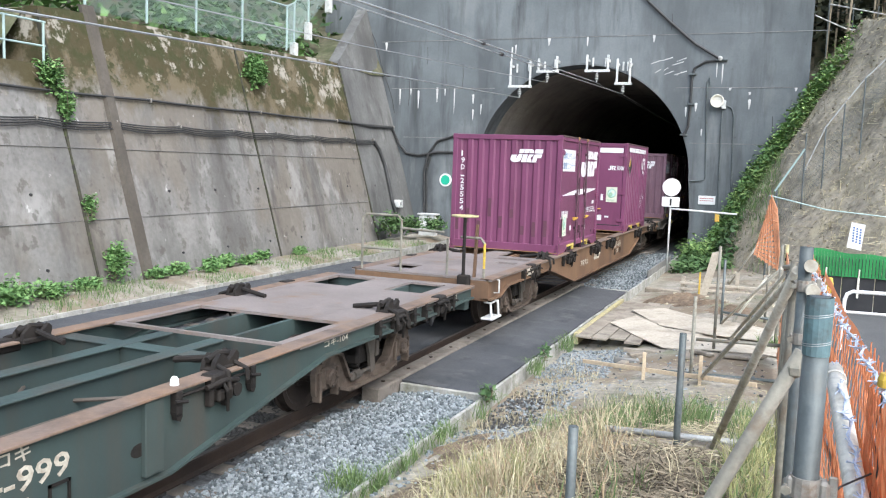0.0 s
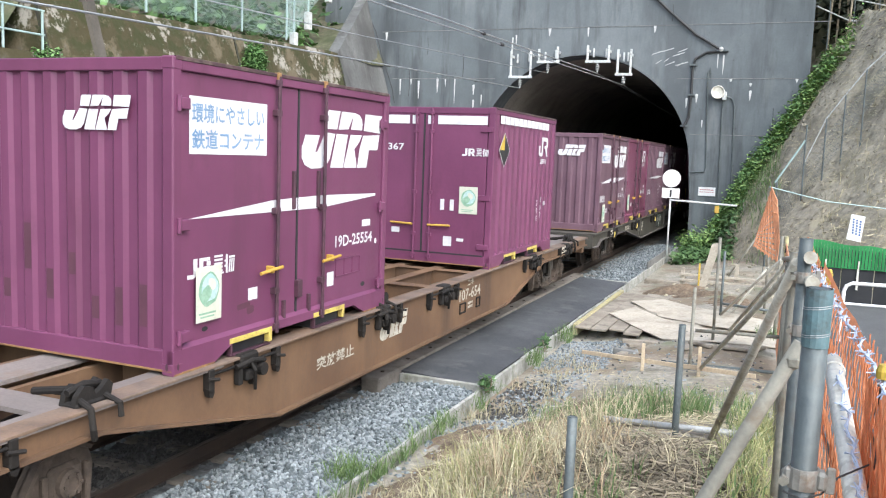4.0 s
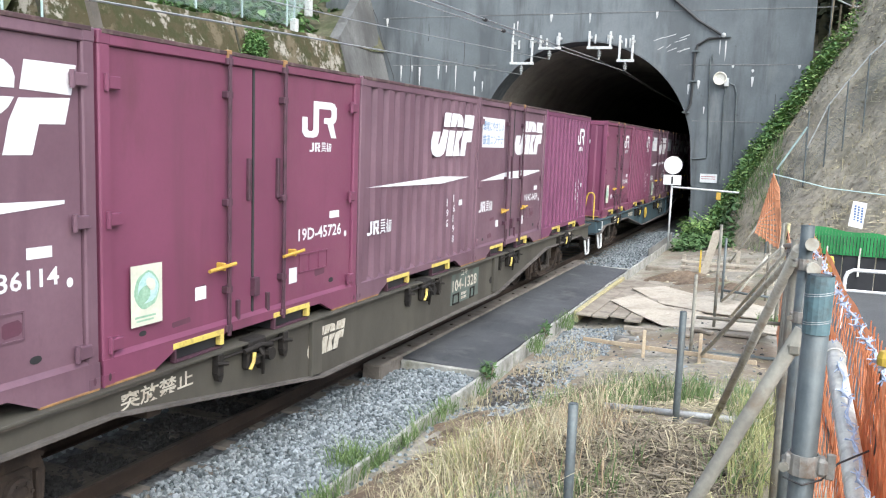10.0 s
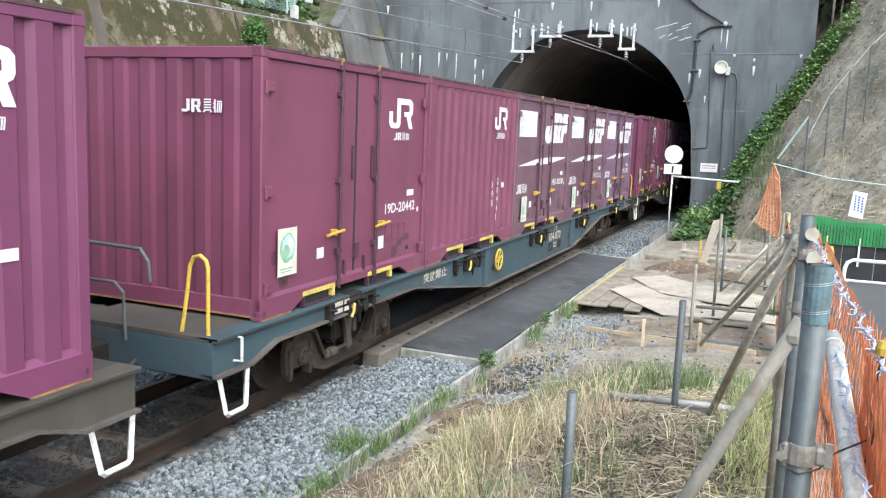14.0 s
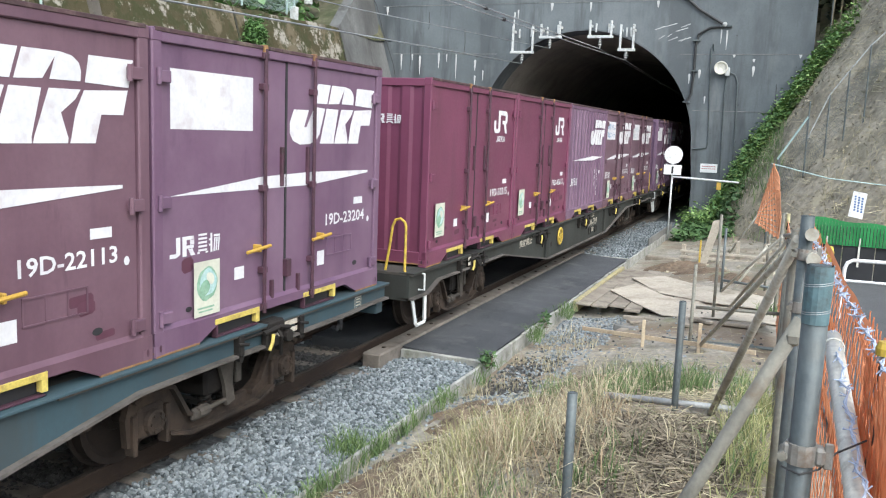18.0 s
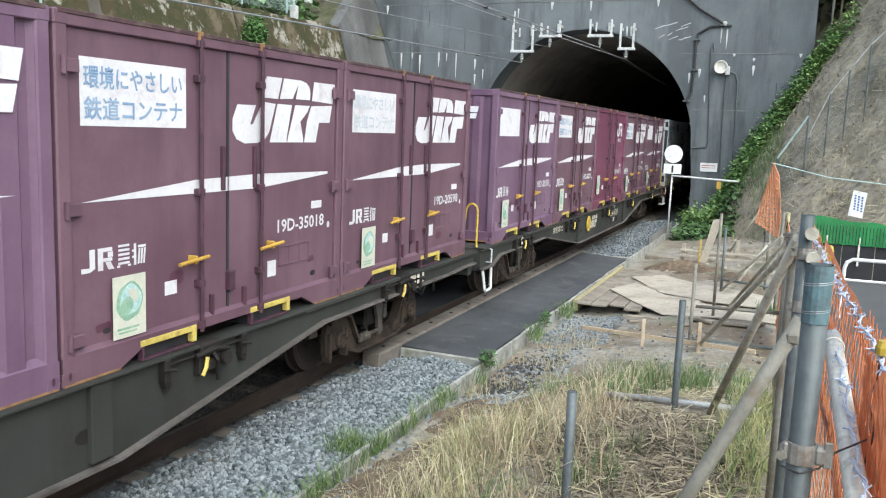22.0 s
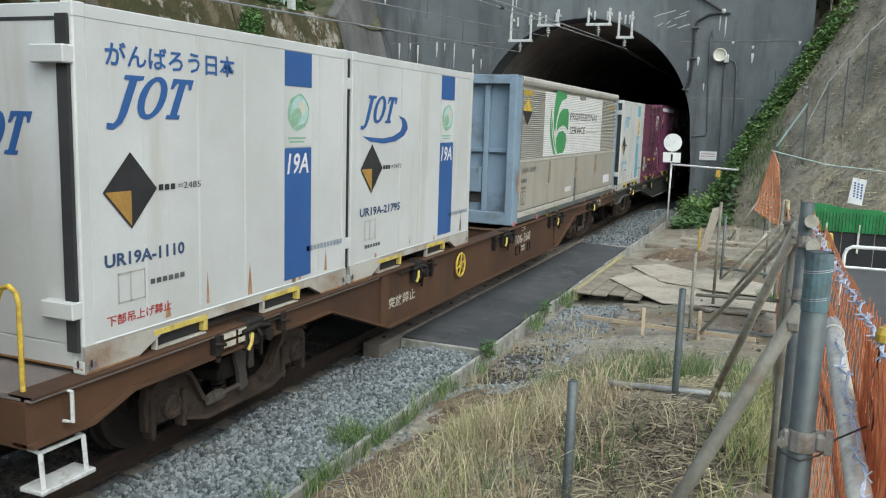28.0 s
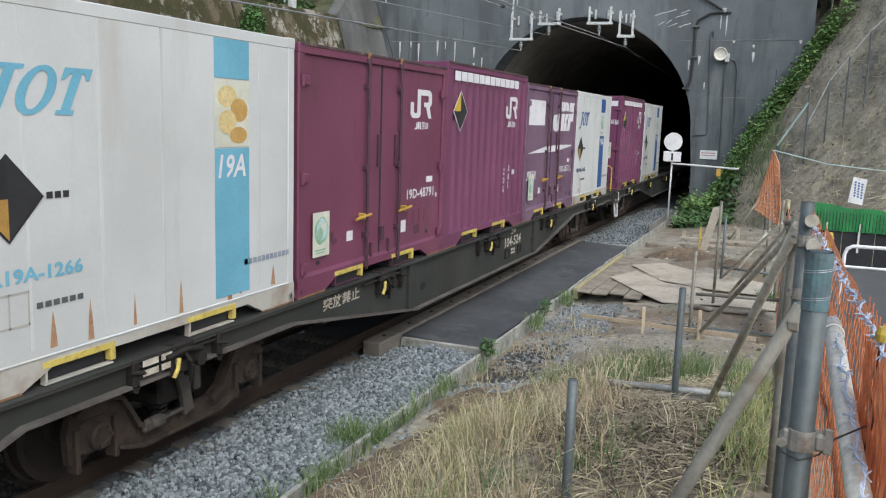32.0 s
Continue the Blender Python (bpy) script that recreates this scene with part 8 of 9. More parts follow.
for k in range(n):
    x = 2.3 + 3.75 * t[k] + RNG.normal(0, 0.16) + 1.1 * RNG.uniform(0, 1) ** 2 * (t[k] > 0.12)
    wide = 0.55 + 2.8 * max(1 - t[k], 0.5) * (0.6 + 0.5 * noise.noise((x * 1.5, 4, 2)))
    y = 31.85 - RNG.uniform(0, 1) * max(wide, 0.3)
    if noise.noise((x * 1.7, y * 1.7, 6)) < -0.28:
        continue
    z = max(slope_height(x, y), land(x, y)) + abs(RNG.normal(0, 0.3)) + 0.05
    pts.append((x, y, z))
blades("slope_grass", np.concatenate([clumped(900, 14, 3.6, 5.4, 25.5, 30.5, 0.3, lambda x, y: max(slope_height(x, y), land(x, y))), clumped(500, 8, 6.2, 9.5, 20.2, 22.5, 0.35, slope_height)]), 0.2, 0.6, 0.02, 0.8, M["grass_green"], "rough green grass on the slope beside the ivy", "grass")
ivy = thing("ivy", "dense green ivy and creepers along the slope beside the portal", "ivy")
pts = np.array(pts)
part("leaves", leaf_mesh("leaves", pts[::2], 0.08, 0.2, M["leaf"]), None, ivy)
part("young_leaves", leaf_mesh("young_leaves", pts[1::2] + np.array([0.03, -0.05, 0.05]), 0.07, 0.17, M["leaf_light"]), None, ivy, "lighter young ivy leaves")
pts = scatter(1500, 2.4, 4.2, 26.5, 31.0, lambda x, y: max(slope_height(x, y), land(x, y)) + RNG.uniform(0.02, 0.3))
part("leaves", leaf_mesh("leaves", pts, 0.12, 0.24, M["leaf_dark"]), None, ivy)

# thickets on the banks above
for nm, x0, x1, y0, y1, z0, z1, n, mt in (("thicket", -24, -12.6, 13, 36, 6.4, 11.5, 11000, "leaf_dark"), ("thicket", -17, -12.4, 12, 30, 6.3, 8.0, 2200, "leaf"), ("thicket", 6.3, 22, 34, 42, 7.8, 13.5, 11000, "leaf_shaded"), ("thicket", -16, -10.8, 4, 13.2, 4.6, 7.5, 2600, "leaf_dark"),
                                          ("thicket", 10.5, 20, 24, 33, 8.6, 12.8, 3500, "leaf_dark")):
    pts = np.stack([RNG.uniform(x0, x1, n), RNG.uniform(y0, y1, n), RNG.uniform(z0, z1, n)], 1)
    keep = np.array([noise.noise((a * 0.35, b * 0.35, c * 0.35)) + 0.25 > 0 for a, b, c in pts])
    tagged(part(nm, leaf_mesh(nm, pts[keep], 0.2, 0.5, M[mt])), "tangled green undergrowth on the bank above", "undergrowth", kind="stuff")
g = Geo()
for k in range(70):
    x, y = 6.4 + RNG.uniform(0, 10), 32.2 + RNG.uniform(0, 6)
    z = slope_height(x, y)
    g.tube([(x, y, z - 0.2), (x + RNG.normal(0, 0.3), y, z + 4.5)], 0.04, 6)
tagged(part("bamboo_stems", g, M["straw"]), "thin dark stems of a bamboo thicket on the slope's crest", "bamboo", kind="stuff")


# ---- site fence at the camera, of scaffold pipe ----
PIPE = 0.0243


def bar(name, a, b, material, parent, r=PIPE, n=12, label=""):
    g = Geo()
    g.tube([a, b], r, n)
    g.smooth = False
    me = g.mesh(name, M[material])
    for p in me.polygons:
        p.use_smooth = len(p.vertices) == 4
    return part(name, me, None, parent, label)


def clamp(at, parent):
    """A scaffold coupler: two jaws and a bolt."""
    x, y, z = at
    g = Geo()
    g.lathe([(PIPE + 0.002, -0.021), (PIPE + 0.0055, -0.021), (PIPE + 0.0065, 0.0), (PIPE + 0.0055, 0.021), (PIPE + 0.002, 0.021)], (x, y, z), "z", 14)
    g.box(x + PIPE - 0.002, x + PIPE + 0.02, y - 0.02, y + 0.014, z - 0.019, z + 0.019, 0.007)
    g.box(x + PIPE + 0.016, x + PIPE + 0.034, y - 0.012, y - 0.004, z - 0.024, z + 0.03, 0.003)
    g.box(x - PIPE - 0.012, x - PIPE + 0.004, y - 0.018, y - 0.004, z - 0.018, z + 0.02, 0.005)
    g.box(x - PIPE - 0.010, x - PIPE + 0.004, y + 0.002, y + 0.014, z - 0.016, z + 0.016, 0.004)
    c = part("clamp", g, M["clamp"], parent, "galvanised pipe clamp")
    g = Geo()
    g.tube([(x - PIPE - 0.012, y - 0.038, z), (x - PIPE - 0.012, y + 0.02, z)], 0.005, 6)
    g.lathe([(0, 0), (0.010, 0), (0.010, 0.01), (0, 0.01)], (x - PIPE - 0.012, y - 0.046, z), "y", 6)
    part("clamp_bolt", g, M["pipe_rust"], c)


fence = thing("site_fence", "scaffold-pipe fence with slanting braces, hung with orange net", "fence")
for x, y, top, mt in ((5.675, 1.75, 2.595, "pipe"), (5.682, 3.35, 2.565, "pipe"), (5.662, 4.3, 2.42, "pipe_rust"), (5.66, 5.9, 2.2, "pipe_rust"), (5.66, 8.6, 1.95, "pipe_rust"), (5.67, 11.8, 1.62, "pipe_rust"), (5.58, 14.6, 1.7, "pipe_rust"), (5.36, 17.0, 1.6, "pipe_rust"), (5.2, 21.8, 1.64, "pipe")):
    p = bar("post", (x, y, land(x, y) - 0.3), (x, y, top), mt, fence)
    g = Geo()
    g.lathe([(PIPE, 0.0), (PIPE - 0.004, 0.0), (PIPE - 0.004, -0.05)], (x, y, top), "z", 14)
    part("pipe_mouth", g, M["bogie_dark"], p)
g = Geo()
g.lathe([(PIPE + 0.0012, -0.115), (PIPE + 0.0018, -0.02), (PIPE + 0.0012, 0.0)], (5.675, 1.75, 2.595), "z", 16)
part("paint_band", g, M["pipe_blue"], fence, "faded blue paint at the post's head")
for z0 in (2.557, 2.502):
    g = Geo()
    for k in range(2):
        z = z0 + 0.004 * k
        g.tube([(5.675 + (PIPE + 0.002) * math.cos(a), 1.75 + (PIPE + 0.002) * math.sin(a), z + 0.004 * math.cos(a)) for a in [2 * math.pi * i / 16 for i in range(17)]], 0.0008, 5, False)
    part("tie_wire", g, M["wire"], fence, "cord wound round the post")
clamp((5.675, 1.75, 2.215), fence)
clamp((5.682, 3.35, 2.42), fence)
clamp((5.682, 3.35, 2.22), fence)
bar("side_rail", (5.803, 1.3, 2.045), (5.754, 2.49, 2.297), "pipe_pale", fence, label="pale grey slanting pipe")
g = Geo()
g.lathe([(PIPE + 0.001, -0.004), (PIPE + 0.004, 0.0), (PIPE + 0.001, 0.004)], (5.7565, 2.43, 2.284), "y", 14)
part("pipe_band", g, M["pipe_pale"], fence)
bar("side_rail", (5.71, 3.2, 2.42), (5.66, 8.6, 1.9), "pipe_sand", fence)
bar("side_rail", (5.70, 3.3, 2.5), (5.62, 11.8, 1.62), "pipe_sand", fence)
bar("side_rail", (4.57, 11.8, 0.53), (5.79, 11.9, 0.55), "pipe_rust", fence)
bar("side_rail", (4.63, 16.2, 0.24), (5.79, 16.2, 0.17), "pipe", fence)
for a, b, mt in (((5.665, 2.86, 2.23), (5.09, 2.74, 1.0), "pipe_rust"), ((5.66, 4.15, 2.37), (5.24, 5.96, 0.91), "pipe_sand"), ((5.66, 5.93, 2.14), (4.65, 11.8, -0.03), "pipe_sand"),
                 ((5.66, 10.81, 1.67), (4.83, 14.62, -0.02), "pipe_sand"), ((5.14, 21.8, 1.34), (4.34, 22.5, -0.06), "pipe_sand"), ((5.36, 17.0, 0.9), (4.78, 16.65, -0.02), "pipe_sand"), ((5.58, 14.6, 1.3), (4.6, 16.3, 0.0), "pipe_sand")):
    d = Vector(b) - Vector(a)
    br = bar("brace", tuple(Vector(a) - d.normalized() * 0.04), tuple(Vector(b) + d.normalized() * 0.25), mt, fence)
    g = Geo()
    q = Vector(a) + d.normalized() * 0.07
    q = Vector(a) + d.normalized() * 0.03
    g.box(q.x - 0.012, q.x + 0.03, q.y - 0.027, q.y + 0.027, q.z - 0.02, q.z + 0.02, 0.008)
    part("coupler", g, M["pipe_rust"], br)

# orange net
g = Geo()


for layer, x0 in ((0, 5.81), (1, 5.85)):
    v, count = 0.0, 0
    while v < (6.6 if layer == 0 else 0.9):
        y = 1.7 + v
        top = 2.44 - 0.03 * y + 0.008 * math.sin(v * 9)
        low = land(5.76, y) + 0.02
        lean = 0.05 * noise.noise((v * 1.3, layer * 7.0, 3))
        pts = []
        for k in range(19):
            z = low + (top - low) * k / 18
            zig = 0.007 if (k + count) % 2 else -0.007
            pts.append((x0 + 0.016 * noise.noise((v * 2.5, z * 4, 1 + layer)) + zig * 0.5, y + lean * (z - 1.8) + zig + 0.014 * noise.noise((v * 21, z * 5, layer)), z))
        g.tube(pts, 0.0013 + 0.0004 * ((count * 7) % 3), 4, False)
        count += 1
        v += 0.026 + 0.022 * min(v, 3) + 0.010 * noise.noise((count * 1.7, layer, 0))
me = bpy.data.meshes.new("net")
me.from_pydata(g.v, [], g.f)
me.materials.append(M["orange"])
part("net", me, None, fence, "bright orange plastic safety net")
for z0, z1, y0, y1 in ((2.43, 2.47, 2.2, 5.0), (2.16, 2.25, 1.8, 7.0), (1.9, 1.97, 1.8, 7.0)):
    g = Geo()
    ys = [y0 + (y1 - y0) * k / 24 for k in range(25)]
    vs = [(5.815 + 0.014 * noise.noise((y * 2, z, 4)), y, z - 0.03 * y) for y in ys for z in (z0, z1)]
    g.add(vs, [(2 * k, 2 * k + 2, 2 * k + 3, 2 * k + 1) for k in range(24)])
    part("net_band", g, M["orange"], fence, "solid woven band of the orange net")
g = Geo()
vs = [(5.836 + 0.006 * a * (a < 9) / 10 + 0.010 * noise.noise((a * 1.7, b * 0.4, 5)), 1.62 + 0.46 * a / 10 - 0.03 * (1 - b / 6) * (a > 7), 1.55 + 0.85 * b / 6) for a in range(11) for b in range(7)]
g.add(vs, [(a * 7 + b, a * 7 + 7 + b, a * 7 + 8 + b, a * 7 + b + 1) for a in range(10) for b in range(6)])
part("net_fold", g, M["orange"], fence, "doubled orange fold of the net")
for pts in ([(5.82 + 0.006 * math.sin(k * 1.1), 2.0 + 0.03 * math.sin(k * 0.5), 2.36 - 0.022 * k) for k in range(12)], [(5.64, 1.735, 2.185), (5.675, 1.72, 2.18), (5.71, 1.74, 2.19), (5.74, 1.78, 2.215), (5.80, 1.86, 2.225)]):
    g = Geo()
    g.tube(pts, 0.0022, 5)
    part("tie_wire", g, M["cable"], fence, "dark tie wire")

# pale rope with thorn-like ties along the fence
def barbed(a, b, n, wave):
    """Plastic barbed cord: a twisted strand with a tuft of barbs every few centimetres."""
    g = Geo()
    a, b = Vector(a), Vector(b)
    pts = [tuple(a.lerp(b, k / n) + Vector((0.006 * math.sin(k * 1.3), 0, 0.007 * math.sin(k * 0.9) - wave * math.sin(math.pi * k / n)))) for k in range(n + 1)]
    for ph in (0, math.pi):
        g.tube([(x + 0.003 * math.cos(k * 2 + ph), y, z + 0.003 * math.sin(k * 2 + ph)) for k, (x, y, z) in enumerate(pts)], 0.0022, 5)
    for k in range(1, n, 2):
        x, y, z = pts[k]
        for s in range(4):
            c = RNG.uniform(0, 2 * math.pi)
            d = (0.015 * math.cos(c), RNG.uniform(-0.01, 0.01), 0.016 * math.sin(c))
            g.tube([(x - d[0] * 0.2, y, z - d[2] * 0.2), (x + d[0], y + d[1], z + d[2])], 0.0016, 4)
    tagged(part("barbed_cord", g, M["rope"]), "pale blue plastic barbed cord strung along the fence", "cord", "barbed cords")


barbed((5.815, 1.35, 2.42), (5.76, 4.9, 2.31), 110, 0.0)
barbed((5.80, 1.25, 2.10), (5.757, 2.5, 2.31), 44, -0.012)

# short stakes and loose pipes on the bank
stakes = "galvanised pipe stake standing in the bank"
for x, y, top, mt in ((4.75, 3.75, 1.62, "pipe"), (5.0, 5.89, 1.71, "pipe"), (4.53, 11.78, 1.13, "pipe_rust"), (4.67, 13.85, 1.67, "pipe_rust"), (4.61, 16.27, 1.22, "pipe")):
    s = thing("pipe_stake", stakes, "stake", "pipe stakes")
    p = bar("pipe", (x, y, land(x, y) - 0.4), (x, y, top), mt, s)
    g = Geo()
    g.lathe([(PIPE - 0.003, 0.001), (PIPE - 0.004, -0.01), (0.0, -0.012)], (x, y, top + 0.001), "z", 12)
    part("pipe_mouth", g, M["black"], p)
for a, b, mt, lab in (((4.45, 6.11, 0.885), (5.62, 5.95, 0.985), "pipe_mid", "pale scaffold pipe lying across the grass"), ((4.16, 12.14, -0.05), (5.68, 12.13, 0.0), "pipe", "dull scaffold pipe lying on the soil")):
    s = thing("loose_pipe", lab, "pipe", "loose pipes")
    bar("pipe", a, b, mt, s)
g = Geo()
g.tube([(4.16, 12.14, -0.05), (4.10, 12.145, -0.052)], 0.03, 10)
tagged(part("rag", g, M["black"]), "dark rag stuffed in the end of a loose pipe", "rag")

# boards on the soil
walkway = thing("board_walkway", "worn timber boards laid as a walkway beside the crossing", "walkway")
for k in range(4):
    g = Geo()
    g.box(-0.134, 0.134, -2.2, 2.2, -0.02, 0.015, 0.005)
    b = part("board", g, M["timber"], walkway)
    b.location = (2.47 + 0.275 * k, 16.5 + 0.05 * k * (-1) ** k, -0.135 + 0.004 * k)
    b.rotation_euler = (0.0, 0.02 * (-1) ** k, -0.02 + 0.01 * k)
g = Geo()
g.box(2.235, 2.325, 14.4, 18.9, -0.3, -0.10, 0.008)
part("yellow_edge", g, M["worn_yellow"], walkway, "worn yellow edge line")
for x, y, w, l, rz in ((3.42, 13.95, 0.42, 0.10, 0.12), (3.72, 13.72, 0.24, 0.12, -0.25)):
    g = Geo()
    g.box(-w / 2, w / 2, -l / 2, l / 2, -0.12, -0.05, 0.012)
    b = tagged(part("timber_block", g, M["timber"]), "short thick timber block under the board ends", "timber", "timber blocks")
    b.location, b.rotation_euler = (x, y, land(x, y) + 0.1), (0, 0, rz)


def plywood(corners, lift, material):
    """A sheet that sags to the boards and the soil under it."""
    top = [(x, y, lift + max(land(x, y) + 0.03, -0.1 if x < 3.4 else -0.2)) for x, y in corners]
    mid = tuple(sum(p[k] for p in top) / len(top) for k in range(3))
    n = len(top)
    g = Geo()
    g.add(top + [mid] + [(x, y, z - 0.014) for x, y, z in top + [mid]],
          [(i, (i + 1) % n, n) for i in range(n)] + [((i + 1) % n + n + 1, i + n + 1, 2 * n + 1) for i in range(n)] + [(i, i + n + 1, (i + 1) % n + n + 1, (i + 1) % n) for i in range(n)])
    tagged(part("plywood_sheet", g, material), "pale weathered plywood sheet lying on the soil", "plywood sheet", "boards on the soil")


plywood([(2.62, 15.75), (3.3, 14.7), (3.85, 14.0), (4.75, 13.72), (5.72, 13.78), (5.72, 14.9), (4.4, 15.15), (3.5, 16.1), (2.95, 16.75)], 0.012, M["ply"])
plywood([(2.76, 17.3), (3.5, 16.2), (4.45, 14.98), (5.60, 14.72), (5.60, 15.92), (4.85, 16.3), (4.0, 17.2), (3.35, 17.95)], 0.034, M["ply"])
for k in range(9):
    g = Geo()
    g.box(-0.06, 0.06, -RNG.uniform(0.1, 0.25), 0.2, 0, 0.05, 0.01)
    b = tagged(part("timber_offcut", g, M["timber"]), "short dirty timber offcut on the soil", "timber", "timber offcuts")
    x, y = RNG.uniform(3.3, 5.4), RNG.uniform(12.7, 13.6)
    b.location, b.rotation_euler = (x, y, land(x, y) + 0.01), (0, 0, RNG.uniform(0, 3))
g = Geo()
g.box(-0.2, 0.2, -0.03, 0.03, -0.03, 0.08, 0.02)
b = tagged(part("concrete_lump", g, M["wall_pale"]), "broken pale lump of concrete on the soil", "rubble")
b.location, b.rotation_euler = (3.45, 12.9, land(3.45, 12.9)), (0, 0.1, 0.3)

batter = thing("batter_board", "raw pale timber batter board on short stakes", "batter board")
g = Geo()
a, c = Vector((2.9, 12.3, -0.12)), Vector((5.4, 11.2, 0.1))
d = (c - a).normalized()
for k, (f0, f1) in enumerate(((0, 0.62), (0.6, 1.0))):
    g = Geo()
    n = (c - a).length
    g.box(n * f0, n * f1, -0.012 + 0.026 * k, 0.012 + 0.026 * k, 0, 0.06, 0.003)
    b = part("board", g, M["raw_pine"], batter)
    b.location, b.rotation_euler = a, (0, -math.asin(d.z), math.atan2(d.y, d.x))
for f in (0.40, 0.72):
    g = Geo()
    g.box(-0.022, 0.022, -0.022, 0.022, -0.35, 0.40, 0.004)
    b = part("stake", g, M["raw_pine"], batter)
    q = a.lerp(c, f)
    b.location = (q.x - 0.02, q.y - 0.04, land(q.x, q.y))

rails2 = thing("timber_rail", "low rail of rough timber on short posts by the slope", "timber rail")
for x in (3.37, 4.62, 5.25):
    g = Geo()
    g.box(-0.045, 0.045, -0.045, 0.045, -0.25, 0.48, 0.006)
    b = part("post", g, M["ply"], rails2)
    b.location = (x, 21.0, land(x, 21.0))
for z in (0.12, -0.02):
    g = Geo()
    g.box(3.3, 5.3, 20.90, 20.94, z - 0.03, z + 0.03, 0.006)
    part("rail", g, M["ply"], rails2)
g = Geo()
g.prism([(3.78, -0.16), (3.94, -0.16), (4.24, 0.98), (4.02, 0.92)], "y", 20.80, 20.84)
tagged(part("leaning_plank", g, M["ply"]), "pale plank leaning against the timber rail", "plank")
g = Geo()
for k in range(6):
    g.box(3.79, 3.83, 20.4, 20.44, -0.3 + 0.13 * k, -0.3 + 0.13 * (k + 1), 0.003)
tagged(part("marker_stick", g, M["yellow"]), "thin yellow marker stick beside the timber rail", "marker stick")
g = Geo()
g.box(2.3, 3.2, 22.0, 22.1, -0.4, -0.22, 0.03)
tagged(part("sleeper_end", g, M["timber"]), "old dark sleeper lying by the kerb", "timber")
plates = thing("edging_plates", "grey upright edging plates beyond the crossing", "edging", kind="structure")
for k in range(5):
    g = Geo()
    g.box(2.13, 2.17, 23.4 + 0.95 * k, 24.33 + 0.95 * k, -0.4, 0.06, 0.006)
    part("plate", g, M["wall_pale"], plates)

# orange sheet hung on the far fence
sheet_ob = thing("orange_sheet", "orange plastic sheet hung crookedly on the fence", "sheet")
for vs in ([(5.349, 15.0, 2.49), (5.25, 15.02, 1.98), (5.14, 15.0, 1.46), (5.52, 14.9, 1.22)], [(5.349, 14.99, 2.48), (5.53, 14.89, 1.24), (5.54, 14.88, 1.6), (5.455, 14.95, 2.27)],
           [(5.64, 13.6, 1.7), (5.62, 13.6, 0.1), (5.68, 11.6, 0.1), (5.70, 11.6, 1.6)]):
    g = Geo()
    a, b, c, d = (Vector(p) for p in vs)
    for k in range(13):
        u0, u1 = k / 13, (k + 0.68) / 13
        q = [a.lerp(d, u0), b.lerp(c, u0), b.lerp(c, u1), a.lerp(d, u1)]
        g.add([tuple(p) for p in q] + [(p.x + 0.008, p.y + 0.004, p.z) for p in q], [(0, 1, 2, 3), (7, 6, 5, 4), (0, 4, 5, 1), (1, 5, 6, 2), (2, 6, 7, 3), (3, 7, 4, 0)])
    for k in range(7):
        q = [a.lerp(b, k / 6), d.lerp(c, k / 6)]
        g.tube([(p.x - 0.004, p.y - 0.004, p.z) for p in q], 0.008, 4)
    part("panel", g, M["old_orange"], sheet_ob)

# beyond the road: green net, dark boards, notice, guard pipe
barrier = thing("road_barrier", "black boards topped with green netting along the road", "barrier")
for k in range(6):
    g = Geo()
    x = 6.15 + 0.62 * k
    g.box(x, x + 0.6, 19.0 + 0.02 * k, 19.04 + 0.02 * k, -0.1, 0.80, 0.008)
    part("board", g, M["black"], barrier)
    g = Geo()
    g.box(x + 0.28, x + 0.32, 18.97, 19.0, 0.35, 0.95, 0.004)
    part("tie", g, M["pipe_pale"], barrier)
g = Geo()
for k in range(64):
    x = 6.1 + k * 0.06
    top = 1.34 - 0.07 * (k / 16) + 0.02 * math.sin(k * 0.4)
    g.add([(x, 18.98 + 0.02 * math.sin(k), 0.78), (x + 0.058, 18.98 + 0.02 * math.sin(k + 1), 0.78), (x + 0.058, 18.98, top), (x, 18.98, top)], [(0, 1, 2, 3)])
part("green_net", g, M["green_net"], barrier, "green netting")
for k in range(56):
    g = Geo()
    x = 6.12 + 0.062 * k
    g.tube([(x, 18.9, 0.8), (x, 18.9, 1.18)], 0.006, 4)
    part("thin_bar", g, M["black"], barrier)
pole = thing("striped_pole", "yellow and black striped pole on the fence", "pole")
bar("pole", (5.66, 13.3, -0.2), (5.65, 13.3, 1.80), "worn_yellow", pole, 0.026)
for k in range(4):
    g = Geo()
    g.lathe([(0.0275, -0.05), (0.0275, 0.05)], (5.653, 13.3, 0.95 + 0.22 * k), "z", 12)
    part("black_band", g, M["black"], pole)
notice = thing("notice_board", "white notice with dark lettering on the fence", "notice")
g = Geo()
g.prism([(6.79, 1.40), (7.06, 1.35), (7.11, 1.88), (6.85, 1.92)], "y", 18.90, 18.91)
part("board", g, M["white"], notice)
shapes("print", [rect(6.88 + 0.065 * k, 1.52 - 0.02 * k + 0.055 * j, 0.035, 0.035) for k in range(3) for j in range(6)], lambda a, b: (a, 18.896, b), M["blue_paint"], notice, "columns of unreadable print")
guard = thing("guard_pipe", "white bent-pipe road guard", "guard rail", )
g = Geo()
pts = [(6.56, 14.8, 0.0), (6.57, 14.8, 0.86), (6.60, 14.8, 0.95), (6.68, 14.8, 1.0), (8.4, 14.8, 1.02), (8.5, 14.8, 0.95), (8.52, 14.8, 0.0)]
g.tube(pts, 0.03, 10)
part("hoop", g, M["white"], guard)
g = Geo()
g.tube([(6.57, 14.8, 0.66), (8.52, 14.8, 0.68)], 0.022, 8)
part("mid_bar", g, M["white"], guard)
lamp = thing("warning_lamp", "amber plastic warning lamp on the fence", "lamp")
